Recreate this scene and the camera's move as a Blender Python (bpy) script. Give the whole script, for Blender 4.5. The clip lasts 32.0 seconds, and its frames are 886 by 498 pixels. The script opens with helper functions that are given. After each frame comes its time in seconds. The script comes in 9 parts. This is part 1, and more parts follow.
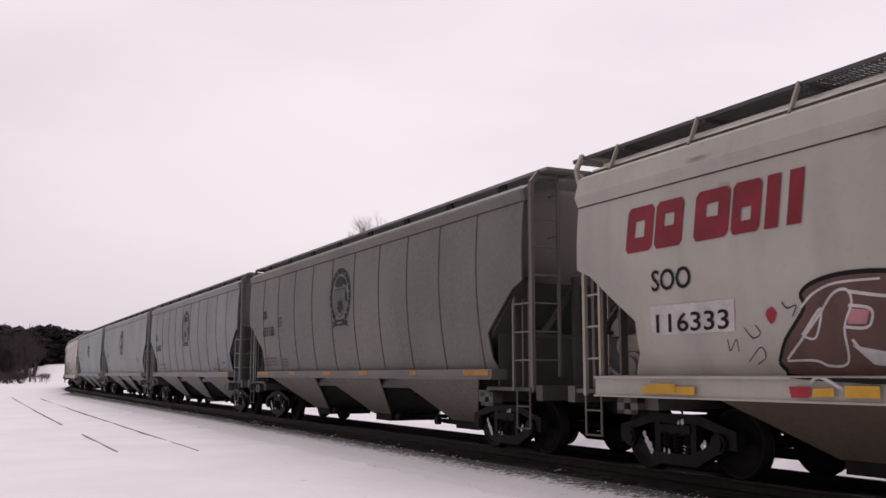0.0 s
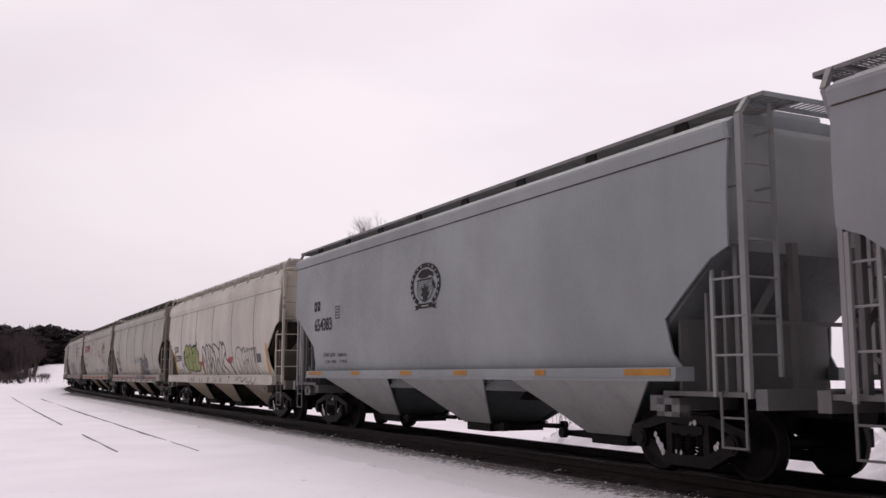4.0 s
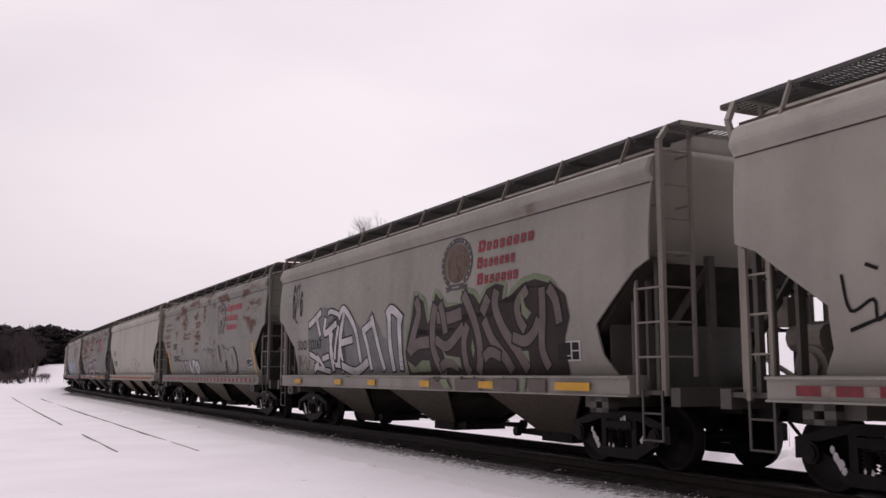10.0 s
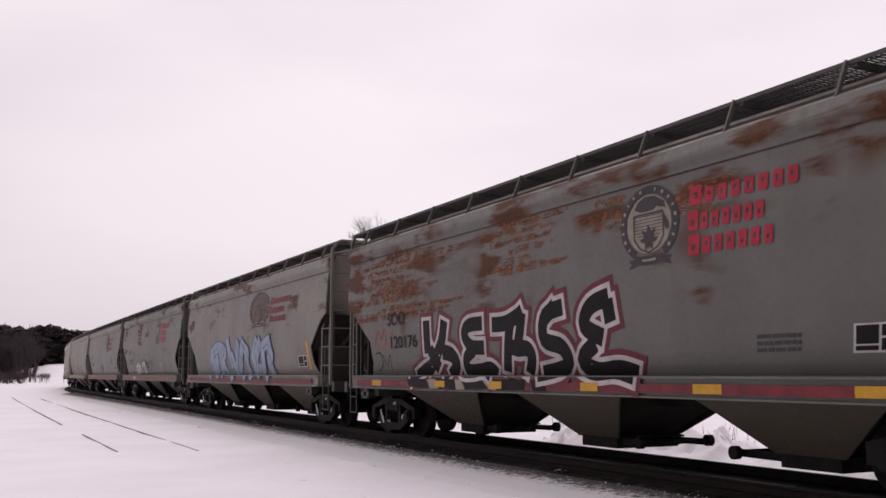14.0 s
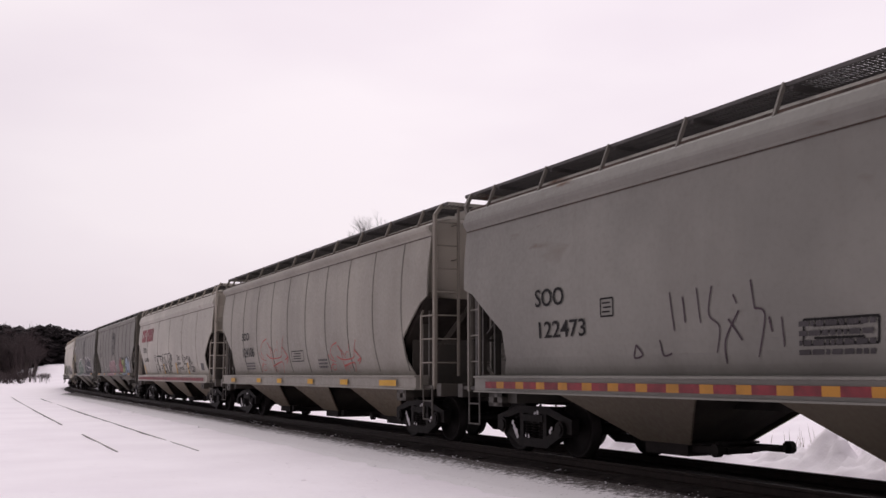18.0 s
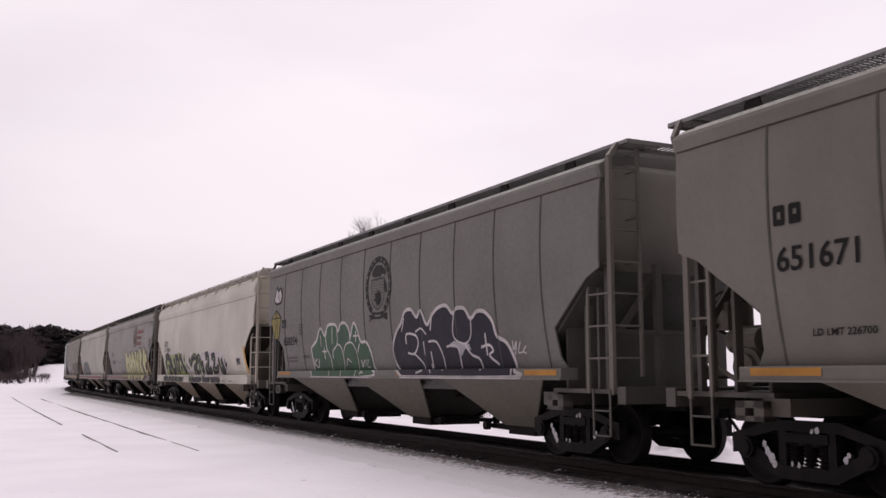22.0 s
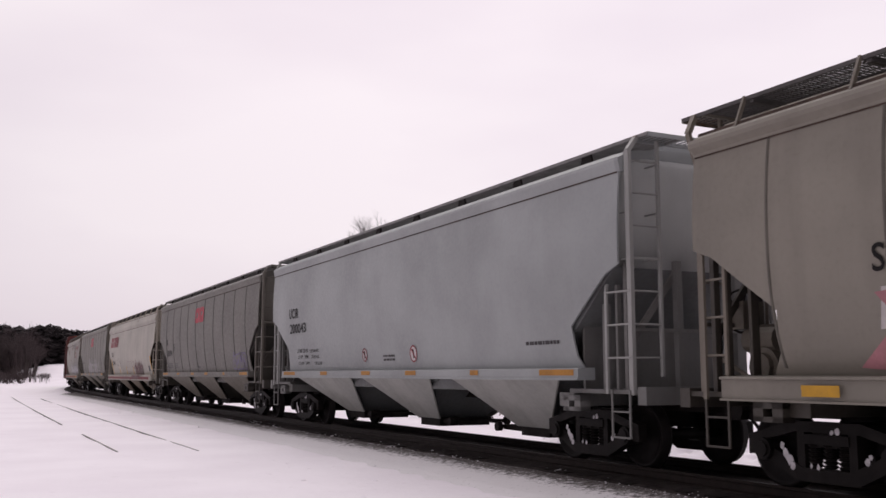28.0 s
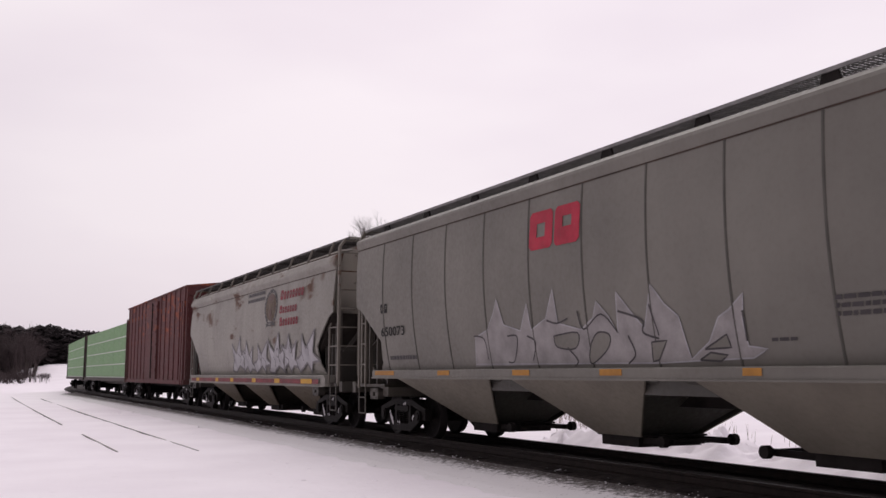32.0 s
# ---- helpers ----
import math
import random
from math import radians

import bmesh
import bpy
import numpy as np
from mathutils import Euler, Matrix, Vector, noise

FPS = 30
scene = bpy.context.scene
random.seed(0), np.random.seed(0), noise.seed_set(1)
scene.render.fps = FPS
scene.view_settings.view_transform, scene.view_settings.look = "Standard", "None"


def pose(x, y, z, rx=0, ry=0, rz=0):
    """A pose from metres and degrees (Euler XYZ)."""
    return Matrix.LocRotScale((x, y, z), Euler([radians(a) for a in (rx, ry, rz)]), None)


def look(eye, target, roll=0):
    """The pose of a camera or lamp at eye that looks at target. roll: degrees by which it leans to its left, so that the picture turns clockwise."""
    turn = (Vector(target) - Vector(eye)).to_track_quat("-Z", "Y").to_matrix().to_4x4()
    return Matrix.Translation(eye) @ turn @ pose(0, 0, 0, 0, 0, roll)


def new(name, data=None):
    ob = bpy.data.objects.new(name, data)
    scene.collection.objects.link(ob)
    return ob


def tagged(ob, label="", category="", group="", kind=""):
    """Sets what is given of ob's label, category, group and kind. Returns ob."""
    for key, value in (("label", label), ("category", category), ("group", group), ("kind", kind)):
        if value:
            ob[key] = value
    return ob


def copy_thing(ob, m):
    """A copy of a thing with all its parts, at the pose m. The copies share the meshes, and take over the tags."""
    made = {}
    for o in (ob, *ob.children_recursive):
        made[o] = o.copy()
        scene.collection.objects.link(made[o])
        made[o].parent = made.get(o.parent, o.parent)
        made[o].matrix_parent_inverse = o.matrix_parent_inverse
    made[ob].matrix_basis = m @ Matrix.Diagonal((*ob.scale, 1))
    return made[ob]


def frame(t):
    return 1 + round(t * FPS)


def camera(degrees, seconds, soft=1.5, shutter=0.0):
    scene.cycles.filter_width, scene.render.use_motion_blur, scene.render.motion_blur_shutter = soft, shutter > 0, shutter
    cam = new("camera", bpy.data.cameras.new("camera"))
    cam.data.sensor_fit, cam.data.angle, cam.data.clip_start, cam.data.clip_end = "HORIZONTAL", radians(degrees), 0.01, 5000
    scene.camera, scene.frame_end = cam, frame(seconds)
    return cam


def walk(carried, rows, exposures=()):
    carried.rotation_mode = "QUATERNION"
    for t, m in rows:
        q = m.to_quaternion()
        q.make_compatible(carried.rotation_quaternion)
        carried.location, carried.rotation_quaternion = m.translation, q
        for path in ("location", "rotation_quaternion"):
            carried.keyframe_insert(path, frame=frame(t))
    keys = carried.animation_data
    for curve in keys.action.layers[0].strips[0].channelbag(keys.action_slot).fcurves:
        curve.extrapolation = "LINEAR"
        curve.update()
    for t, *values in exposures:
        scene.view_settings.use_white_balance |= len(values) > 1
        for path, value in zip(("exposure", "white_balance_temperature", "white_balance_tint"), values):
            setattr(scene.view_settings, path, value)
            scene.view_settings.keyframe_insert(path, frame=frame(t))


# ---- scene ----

from mathutils.geometry import tessellate_polygon

# ---- camera: stands still beside the line, a little above the rails ----
cam = camera(49.6, 32.0, soft=1.5, shutter=0.03)
EYE = pose(0, 0, 1.33, 90 + 7.456, 0, 0)
walk(cam, [(0.0, EYE), (32.0, EYE)], exposures=[(0.0, -0.07), (1.5, 0.05), (3.5, 0.0), (5.0, -0.10), (7.0, -0.20), (8.0, -0.18), (9.0, -0.08), (10.0, -0.06), (12.0, -0.06), (13.0, -0.09), (14.0, -0.04), (16.5, 0.0), (18.0, 0.0), (20.0, -0.07), (21.0, 0.0), (22.5, 0.02), (24.0, -0.17), (28.0, -0.02), (30.0, -0.01), (31.0, -0.08), (32.0, -0.04)])

# ---- light: closed winter overcast ----
world = bpy.data.worlds.new("overcast")
scene.world = world
world.use_nodes = True
wn, wl = world.node_tree.nodes, world.node_tree.links
wn.clear()
w_out = wn.new("ShaderNodeOutputWorld")
w_bg = wn.new("ShaderNodeBackground")
w_sky = wn.new("ShaderNodeTexSky")
w_sky.sky_type, w_sky.sun_disc = "NISHITA", False
w_sky.sun_elevation, w_sky.sun_rotation = radians(48.6), radians(-14.6)
w_sky.air_density, w_sky.dust_density = 1.0, 4.0
w_dim = wn.new("ShaderNodeVectorMath")
w_dim.operation = "SCALE"
w_dim.inputs["Scale"].default_value = 0.07
w_co = wn.new("ShaderNodeTexCoord")
w_map = wn.new("ShaderNodeMapping")
w_map.inputs["Scale"].default_value = (1.0, 1.0, 3.2)
w_noise = wn.new("ShaderNodeTexNoise")
w_noise.inputs["Scale"].default_value, w_noise.inputs["Detail"].default_value = 1.7, 4.0
w_noise.inputs["Roughness"].default_value = 0.45
w_ramp = wn.new("ShaderNodeValToRGB")
w_ramp.color_ramp.elements[0].position, w_ramp.color_ramp.elements[1].position = 0.30, 0.66
w_ramp.color_ramp.elements[0].color = (0.79, 0.69, 0.775, 1)
w_ramp.color_ramp.elements[1].color = (0.945, 0.855, 0.905, 1)
w_mix = wn.new("ShaderNodeMix")
w_mix.data_type = "RGBA"
w_mix.inputs["Factor"].default_value = 0.93
# the cloud is brightest round the hidden sun and dims away from it
w_dot = wn.new("ShaderNodeVectorMath")
w_dot.operation = "DOT_PRODUCT"
w_dot.inputs[1].default_value = Vector((0.24, 0.74, 0.64)).normalized()
w_glow = wn.new("ShaderNodeMapRange")
w_glow.inputs["From Min"].default_value, w_glow.inputs["From Max"].default_value = -0.7, 0.95
w_glow.inputs["To Min"].default_value, w_glow.inputs["To Max"].default_value = 0.34, 1.10
w_lit = wn.new("ShaderNodeVectorMath")
w_lit.operation = "SCALE"
wl.new(w_co.outputs["Generated"], w_dot.inputs[0])
wl.new(w_dot.outputs["Value"], w_glow.inputs["Value"])
wl.new(w_glow.outputs["Result"], w_lit.inputs["Scale"])
wl.new(w_co.outputs["Generated"], w_map.inputs["Vector"])
wl.new(w_map.outputs["Vector"], w_noise.inputs["Vector"])
wl.new(w_noise.outputs["Fac"], w_ramp.inputs["Fac"])
wl.new(w_sky.outputs["Color"], w_dim.inputs[0])
wl.new(w_dim.outputs["Vector"], w_mix.inputs["A"])
wl.new(w_ramp.outputs["Color"], w_mix.inputs["B"])
wl.new(w_mix.outputs["Result"], w_lit.inputs[0])
wl.new(w_lit.outputs["Vector"], w_bg.inputs["Color"])
wl.new(w_bg.outputs["Background"], w_out.inputs["Surface"])
w_bg.inputs["Strength"].default_value = 1.0

sun = new("sun", bpy.data.lights.new("sun", "SUN"))
sun.data.energy, sun.data.angle, sun.data.color = 0.74, radians(30), (1.0, 0.95, 0.92)
sun.matrix_world = look((-30, 115, 135), (0, 0, 0))

# ---- the line: a point, a heading and a bend in the distance ----
P0 = (3.0, 15.736)
TH0, K0, K1, S1 = 2.03478, -0.000181, -0.0025811, 73.6
DS = 0.5


def heading(s):
    u = (s - S1) / 8
    return TH0 + K0 * s + K1 * 8 * (u if u > 20 else math.log1p(math.exp(u)))


def integrate(s_end):
    pts, x, y, step = [P0], P0[0], P0[1], DS if s_end > 0 else -DS
    for i in range(int(abs(s_end) / DS)):
        a = heading((i + 0.5) * step)
        x, y = x + step * math.cos(a), y + step * math.sin(a)
        pts.append((x, y))
    return pts


AHEAD, BEHIND = integrate(760), integrate(-620)


def on_line(s, lat=0.0):
    """The place on the line at s metres from P0 into the distance, lat metres towards the camera's side."""
    pts = AHEAD if s >= 0 else BEHIND
    u = min(abs(s) / DS, len(pts) - 1.001)
    i = int(u)
    f = u - i
    x, y = (pts[i][j] * (1 - f) + pts[i + 1][j] * f for j in (0, 1))
    a = heading(s)
    return x - math.sin(a) * lat, y + math.cos(a) * lat


def gone(t):
    """How far the train has rolled since the start."""
    return 14.7825 * t + 0.00928 * t * t


# ---- mesh helpers ----
class Geo:
    """Corners and faces of one mesh."""

    def __init__(self):
        self.v, self.f, self.m = [], [], []

    def add(self, verts, faces, mat=0):
        n = len(self.v)
        self.v += [tuple(p) for p in verts]
        self.f += [tuple(n + i for i in f) for f in faces]
        self.m += [mat] * len(faces)
        return self

    def box(self, x0, x1, y0, y1, z0, z1, mat=0):
        v = [(x, y, z) for x in (x0, x1) for y in (y0, y1) for z in (z0, z1)]
        return self.add(v, [(0, 1, 3, 2), (4, 6, 7, 5), (0, 4, 5, 1), (2, 3, 7, 6), (0, 2, 6, 4), (1, 5, 7, 3)], mat)

    def rod(self, a, b, r, n=6, mat=0, r2=None):
        a, b = Vector(a), Vector(b)
        q = (b - a).to_track_quat("Z", "Y")
        v = []
        for end, rr in ((a, r), (b, r if r2 is None else r2)):
            v += [end + q @ Vector((rr * math.cos(2 * math.pi * i / n), rr * math.sin(2 * math.pi * i / n), 0)) for i in range(n)]
        f = [(i, (i + 1) % n, n + (i + 1) % n, n + i) for i in range(n)] + [tuple(range(n - 1, -1, -1)), tuple(range(n, 2 * n))]
        return self.add(v, f, mat)

    def bar(self, a, b, w, d, up=(0, 0, 1), mat=0):
        """A square bar from a to b, w across and d along up."""
        a, b, up = Vector(a), Vector(b), Vector(up)
        z = (b - a).normalized()
        side = z.cross(up)
        side = side.normalized() if side.length > 1e-4 else Vector((1, 0, 0))
        u2 = side.cross(z).normalized()
        v = [e + side * (sx * w / 2) + u2 * (sy * d / 2) for e in (a, b) for sx, sy in ((-1, -1), (1, -1), (1, 1), (-1, 1))]
        return self.add(v, [(3, 2, 1, 0), (4, 5, 6, 7), (0, 1, 5, 4), (1, 2, 6, 5), (2, 3, 7, 6), (3, 0, 4, 7)], mat)

    def prism(self, poly, y0, y1, mat=0):
        """A polygon in x and z, drawn out from y0 to y1."""
        n = len(poly)
        v = [(x, y0, z) for x, z in poly] + [(x, y1, z) for x, z in poly]
        f = [(i, (i + 1) % n, n + (i + 1) % n, n + i) for i in range(n)] + [tuple(range(n - 1, -1, -1)), tuple(range(n, 2 * n))]
        return self.add(v, f, mat)

    def loft(self, rings, mat=0, caps=True):
        n, v, f = len(rings[0]), [], []
        for r in rings:
            v += r
        for k in range(len(rings) - 1):
            f += [(k * n + i, k * n + (i + 1) % n, (k + 1) * n + (i + 1) % n, (k + 1) * n + i) for i in range(n)]
        if caps:
            f += [tuple(range(n - 1, -1, -1)), tuple(range((len(rings) - 1) * n, len(rings) * n))]
        return self.add(v, f, mat)

    def lathe(self, profile, n=24, axis="y", at=(0, 0, 0), mat=0):
        """Rings of (along, radius) turned round an axis."""
        rings = []
        for a, r in profile:
            ring = []
            for i in range(n):
                c, s = r * math.cos(2 * math.pi * i / n), r * math.sin(2 * math.pi * i / n)
                p = {"y": (c, a, s), "x": (a, c, s), "z": (c, s, a)}[axis]
                ring.append((p[0] + at[0], p[1] + at[1], p[2] + at[2]))
            rings.append(ring)
        return self.loft(rings, mat)

    def mirrored(self):
        """The same on the car's other side too."""
        g = Geo()
        g.v, g.f, g.m = list(self.v), list(self.f), list(self.m)
        g.add([(x, -y, z) for x, y, z in self.v], [tuple(reversed(f)) for f in self.f])
        g.m = self.m + self.m
        return g

    def mesh(self, name, mats=(), smooth=False):
        me = bpy.data.meshes.new(name)
        me.from_pydata(self.v, [], self.f)
        for m in mats:
            me.materials.append(m)
        if len(mats) > 1:
            me.polygons.foreach_set("material_index", self.m)
        bm = bmesh.new()
        bm.from_mesh(me)
        bmesh.ops.recalc_face_normals(bm, faces=bm.faces)
        bm.to_mesh(me)
        bm.free()
        if smooth:
            me.polygons.foreach_set("use_smooth", [True] * len(me.polygons))
        me.update()
        return me


def part(name, geo, material, parent=None, label="", smooth=False):
    """One mesh object under a thing or a part."""
    me = geo if isinstance(geo, bpy.types.Mesh) else geo.mesh(name, smooth=smooth)
    ob = new(name, me)
    if not me.materials:
        me.materials.append(None)
    ob.material_slots[0].link = "OBJECT"
    ob.material_slots[0].material = material
    ob.parent = parent
    if label:
        ob["label"] = label
    return ob


SHARED = {}


def shared(key, make, smooth=False):
    if key not in SHARED:
        SHARED[key] = make().mesh(key, smooth=smooth)
    return SHARED[key]


# ---- materials ----
def mat_base(name, rough=0.7, metal=0.0):
    m = bpy.data.materials.new(name)
    m.use_nodes = True
    n, l = m.node_tree.nodes, m.node_tree.links
    b = n["Principled BSDF"]
    b.inputs["Roughness"].default_value, b.inputs["Metallic"].default_value = rough, metal
    return m, n, l, b


def noise_node(n, l, scale, detail=4.0, stretch=(1, 1, 1), offset=(0, 0, 0), rough=0.55):
    co = n.new("ShaderNodeTexCoord")
    mp = n.new("ShaderNodeMapping")
    mp.inputs["Scale"].default_value, mp.inputs["Location"].default_value = stretch, offset
    t = n.new("ShaderNodeTexNoise")
    t.inputs["Scale"].default_value, t.inputs["Detail"].default_value, t.inputs["Roughness"].default_value = scale, detail, rough
    l.new(co.outputs["Object"], mp.inputs["Vector"])
    l.new(mp.outputs["Vector"], t.inputs["Vector"])
    return t


def ramp_node(n, l, src, lo, hi, c0=(0, 0, 0), c1=(1, 1, 1)):
    r = n.new("ShaderNodeValToRGB")
    r.color_ramp.elements[0].position, r.color_ramp.elements[1].position = lo, hi
    r.color_ramp.elements[0].color, r.color_ramp.elements[1].color = (*c0, 1), (*c1, 1)
    l.new(src, r.inputs["Fac"])
    return r.outputs["Color"]


def mix_node(n, l, fac, a, b, mode="MIX"):
    m = n.new("ShaderNodeMix")
    m.data_type, m.blend_type = "RGBA", mode
    for sock, val in ((m.inputs["Factor"], fac), (m.inputs["A"], a), (m.inputs["B"], b)):
        if isinstance(val, bpy.types.NodeSocket):
            l.new(val, sock)
        elif isinstance(val, (int, float)):
            sock.default_value = val
        else:
            sock.default_value = (*val, 1)
    return m.outputs["Result"]


def bump_node(n, l, b, height, strength, dist=0.02):
    bp = n.new("ShaderNodeBump")
    bp.inputs["Strength"].default_value, bp.inputs["Distance"].default_value = strength, dist
    l.new(height, bp.inputs["Height"])
    l.new(bp.outputs["Normal"], b.inputs["Normal"])


def plain(name, col, rough=0.6, metal=0.0, var=0.25, scale=3.0, bump=0.15):
    """A surface in one colour with mottling, grime and fine relief."""
    m, n, l, b = mat_base(name, rough, metal)
    t = noise_node(n, l, scale, 6.0)
    t2 = noise_node(n, l, scale * 9, 3.0)
    dark = tuple(c * (1 - var) for c in col)
    light = tuple(min(1, c * (1 + var * 0.6)) for c in col)
    c = mix_node(n, l, ramp_node(n, l, t.outputs["Fac"], 0.35, 0.65), dark, light)
    c = mix_node(n, l, 0.25, c, ramp_node(n, l, t2.outputs["Fac"], 0.3, 0.7, dark, light))
    l.new(c, b.inputs["Base Color"])
    l.new(ramp_node(n, l, t2.outputs["Fac"], 0.3, 0.7, (rough - 0.1,) * 3, (min(1, rough + 0.1),) * 3), b.inputs["Roughness"])
    if max(col) < 0.05:
        b.inputs["Specular IOR Level"].default_value = 0.12
    if bump:
        bump_node(n, l, b, t2.outputs["Fac"], bump, 0.01)
    return m


RUST = (0.050, 0.0175, 0.006)


def paint(name, col, rust=0.0, dirt=0.35, seed=0.0, rough=0.5, rust_col=RUST, climb=0.11):
    """Weathered car paint: streaks of dirt running down, brush-like bands of rust, road grime towards the wheels."""
    m, n, l, b = mat_base(name, rough)
    off = (seed * 13.7, seed * 5.1, seed * 3.3)
    big = noise_node(n, l, 0.45, 3.0, offset=off)
    streak = noise_node(n, l, 2.2, 5.0, stretch=(0.75, 0.75, 0.09), offset=off)
    fine = noise_node(n, l, 14.0, 4.0, offset=off)
    c = mix_node(n, l, ramp_node(n, l, big.outputs["Fac"], 0.35, 0.65), tuple(v * 0.84 for v in col), tuple(min(1, v * 1.09) for v in col))
    grime = tuple(v * 0.5 + g * 0.5 for v, g in zip((col[0] * 0.55, col[1] * 0.53, col[2] * 0.5), (0.12, 0.10, 0.09)))
    c = mix_node(n, l, ramp_node(n, l, streak.outputs["Fac"], 0.47, 0.80, (0, 0, 0), (min(0.7, dirt * 0.95),) * 3), c, grime)
    c = mix_node(n, l, ramp_node(n, l, fine.outputs["Fac"], 0.56, 0.74, (0, 0, 0), (dirt * 0.22,) * 3), c, grime)
    if rust > 0:
        band = noise_node(n, l, 0.9, 5.0, stretch=(0.75, 0.75, 3.4), offset=off, rough=0.5)
        area = noise_node(n, l, 0.52, 2.0, stretch=(1.2, 1.2, 1.0), offset=(off[1], off[2], off[0]))
        mul = n.new("ShaderNodeMath")
        mul.operation = "MULTIPLY"
        l.new(ramp_node(n, l, band.outputs["Fac"], 0.62 - 0.18 * rust, 0.71 - 0.18 * rust, (0, 0, 0), (0.9, 0.9, 0.9)), mul.inputs[0])
        # rust sits mostly high on the sides and along the roof edge
        sep = n.new("ShaderNodeSeparateXYZ")
        co = n.new("ShaderNodeTexCoord")
        l.new(co.outputs["Object"], sep.inputs[0])
        high = n.new("ShaderNodeMath")
        high.operation = "MULTIPLY_ADD"
        high.inputs[1].default_value, high.inputs[2].default_value = climb, -3.05 * climb
        l.new(sep.outputs["Z"], high.inputs[0])
        both = n.new("ShaderNodeMath")
        both.operation = "ADD"
        l.new(high.outputs[0], both.inputs[0])
        l.new(area.outputs["Fac"], both.inputs[1])
        l.new(ramp_node(n, l, both.outputs[0], 0.66 - 0.22 * rust, 0.75 - 0.21 * rust), mul.inputs[1])
        tone = mix_node(n, l, ramp_node(n, l, fine.outputs["Fac"], 0.3, 0.7), rust_col, tuple(v * 2.3 for v in rust_col))
        c = mix_node(n, l, mul.outputs[0], c, tone)
        # thin runs of rust bleeding down from the patches
        run = noise_node(n, l, 1.6, 4.0, stretch=(1.6, 1.6, 0.10), offset=off)
        mul2 = n.new("ShaderNodeMath")
        mul2.operation = "MULTIPLY"
        l.new(ramp_node(n, l, run.outputs["Fac"], 0.56, 0.74, (0, 0, 0), (0.5 * rust,) * 3), mul2.inputs[0])
        l.new(ramp_node(n, l, both.outputs[0], 0.44, 0.62), mul2.inputs[1])
        c = mix_node(n, l, mul2.outputs[0], c, tuple(v * 1.5 for v in rust_col))
    l.new(c, b.inputs["Base Color"])
    b.inputs["Specular IOR Level"].default_value = 0.42
    if rust > 0:
        dull = n.new("ShaderNodeMath")
        dull.operation = "MULTIPLY_ADD"
        dull.inputs[1].default_value, dull.inputs[2].default_value = -0.36, 0.42
        l.new(mul.outputs[0], dull.inputs[0])
        l.new(dull.outputs[0], b.inputs["Specular IOR Level"])
    l.new(ramp_node(n, l, fine.outputs["Fac"], 0.3, 0.75, (rough - 0.08,) * 3, (rough + 0.22,) * 3), b.inputs["Roughness"])
    bump_node(n, l, b, big.outputs["Fac"], 0.25, 0.05)
    return m


def snow_material():
    m, n, l, b = mat_base("snow", 0.75)
    t = noise_node(n, l, 0.35, 6.0)
    t2 = noise_node(n, l, 6.0, 6.0)
    c = mix_node(n, l, ramp_node(n, l, t.outputs["Fac"], 0.35, 0.65), (0.89, 0.845, 0.89), (0.965, 0.925, 0.965))
    c = mix_node(n, l, ramp_node(n, l, t2.outputs["Fac"], 0.62, 0.80, (0, 0, 0), (0.35,) * 3), c, (0.62, 0.60, 0.60))
    l.new(c, b.inputs["Base Color"])
    bump_node(n, l, b, t2.outputs["Fac"], 0.35, 0.04)
    return m


SNOW = snow_material()
BALLAST = plain("ballast", (0.036, 0.030, 0.028), 0.9, var=0.6, scale=9.0, bump=0.6)
TIE = plain("tie_wood", (0.030, 0.025, 0.023), 0.85, var=0.5, scale=4.0, bump=0.4)
RAIL_SIDE = plain("rail_steel", (0.024, 0.018, 0.016), 0.6, 0.3, var=0.4, scale=8.0)
TRUCK = plain("cast_steel", (0.012, 0.010, 0.0095), 0.62, 0.0, var=0.5, scale=4.0, bump=0.3)
WHEEL = plain("wheel_steel", (0.012, 0.010, 0.010), 0.6, 0.2, var=0.4, scale=5.0)
GRIME = plain("black_underframe", (0.018, 0.015, 0.014), 0.75, 0.0, var=0.5, scale=3.0, bump=0.3)
GRATE = plain("weathered_grating", (0.07, 0.065, 0.062), 0.65, 0.2, var=0.3, scale=5.0)
RED_STRIPE = plain("red_reflector", (0.17, 0.013, 0.02), 0.6, var=0.5, scale=5.0, bump=0.05)
WHITE_STRIPE = plain("white_reflector", (0.22, 0.18, 0.15), 0.5, var=0.5, scale=5.0, bump=0.05)
YELLOW = plain("yellow_reflector", (0.56, 0.30, 0.015), 0.6, var=0.22, scale=4.0, bump=0.05)
ORANGE = plain("amber_reflector", (0.38, 0.17, 0.015), 0.6, var=0.25, scale=4.0, bump=0.05)
# rust of the roof angle, also the painted shadow line below the fascia
RUST_SHADOW_EDGE = plain("rust_and_shadow_edge", (0.062, 0.040, 0.030), 0.85, var=0.6, scale=4.0, bump=0.2)
# grime plus the shade under the slopes and between bays, both in the colour
GRIME_SHADE_BAY = plain("grimy_shaded_slope_sheet", (0.036, 0.030, 0.026), 0.8, var=0.45, scale=2.0, bump=0.2)
GRATE_GREY = plain("grey_grating", (0.20, 0.195, 0.19), 0.65, 0.2, var=0.3, scale=5.0)
BOARD_PALE = plain("pale_grating", (0.55, 0.52, 0.50), 0.6, 0.2, var=0.2, scale=5.0)


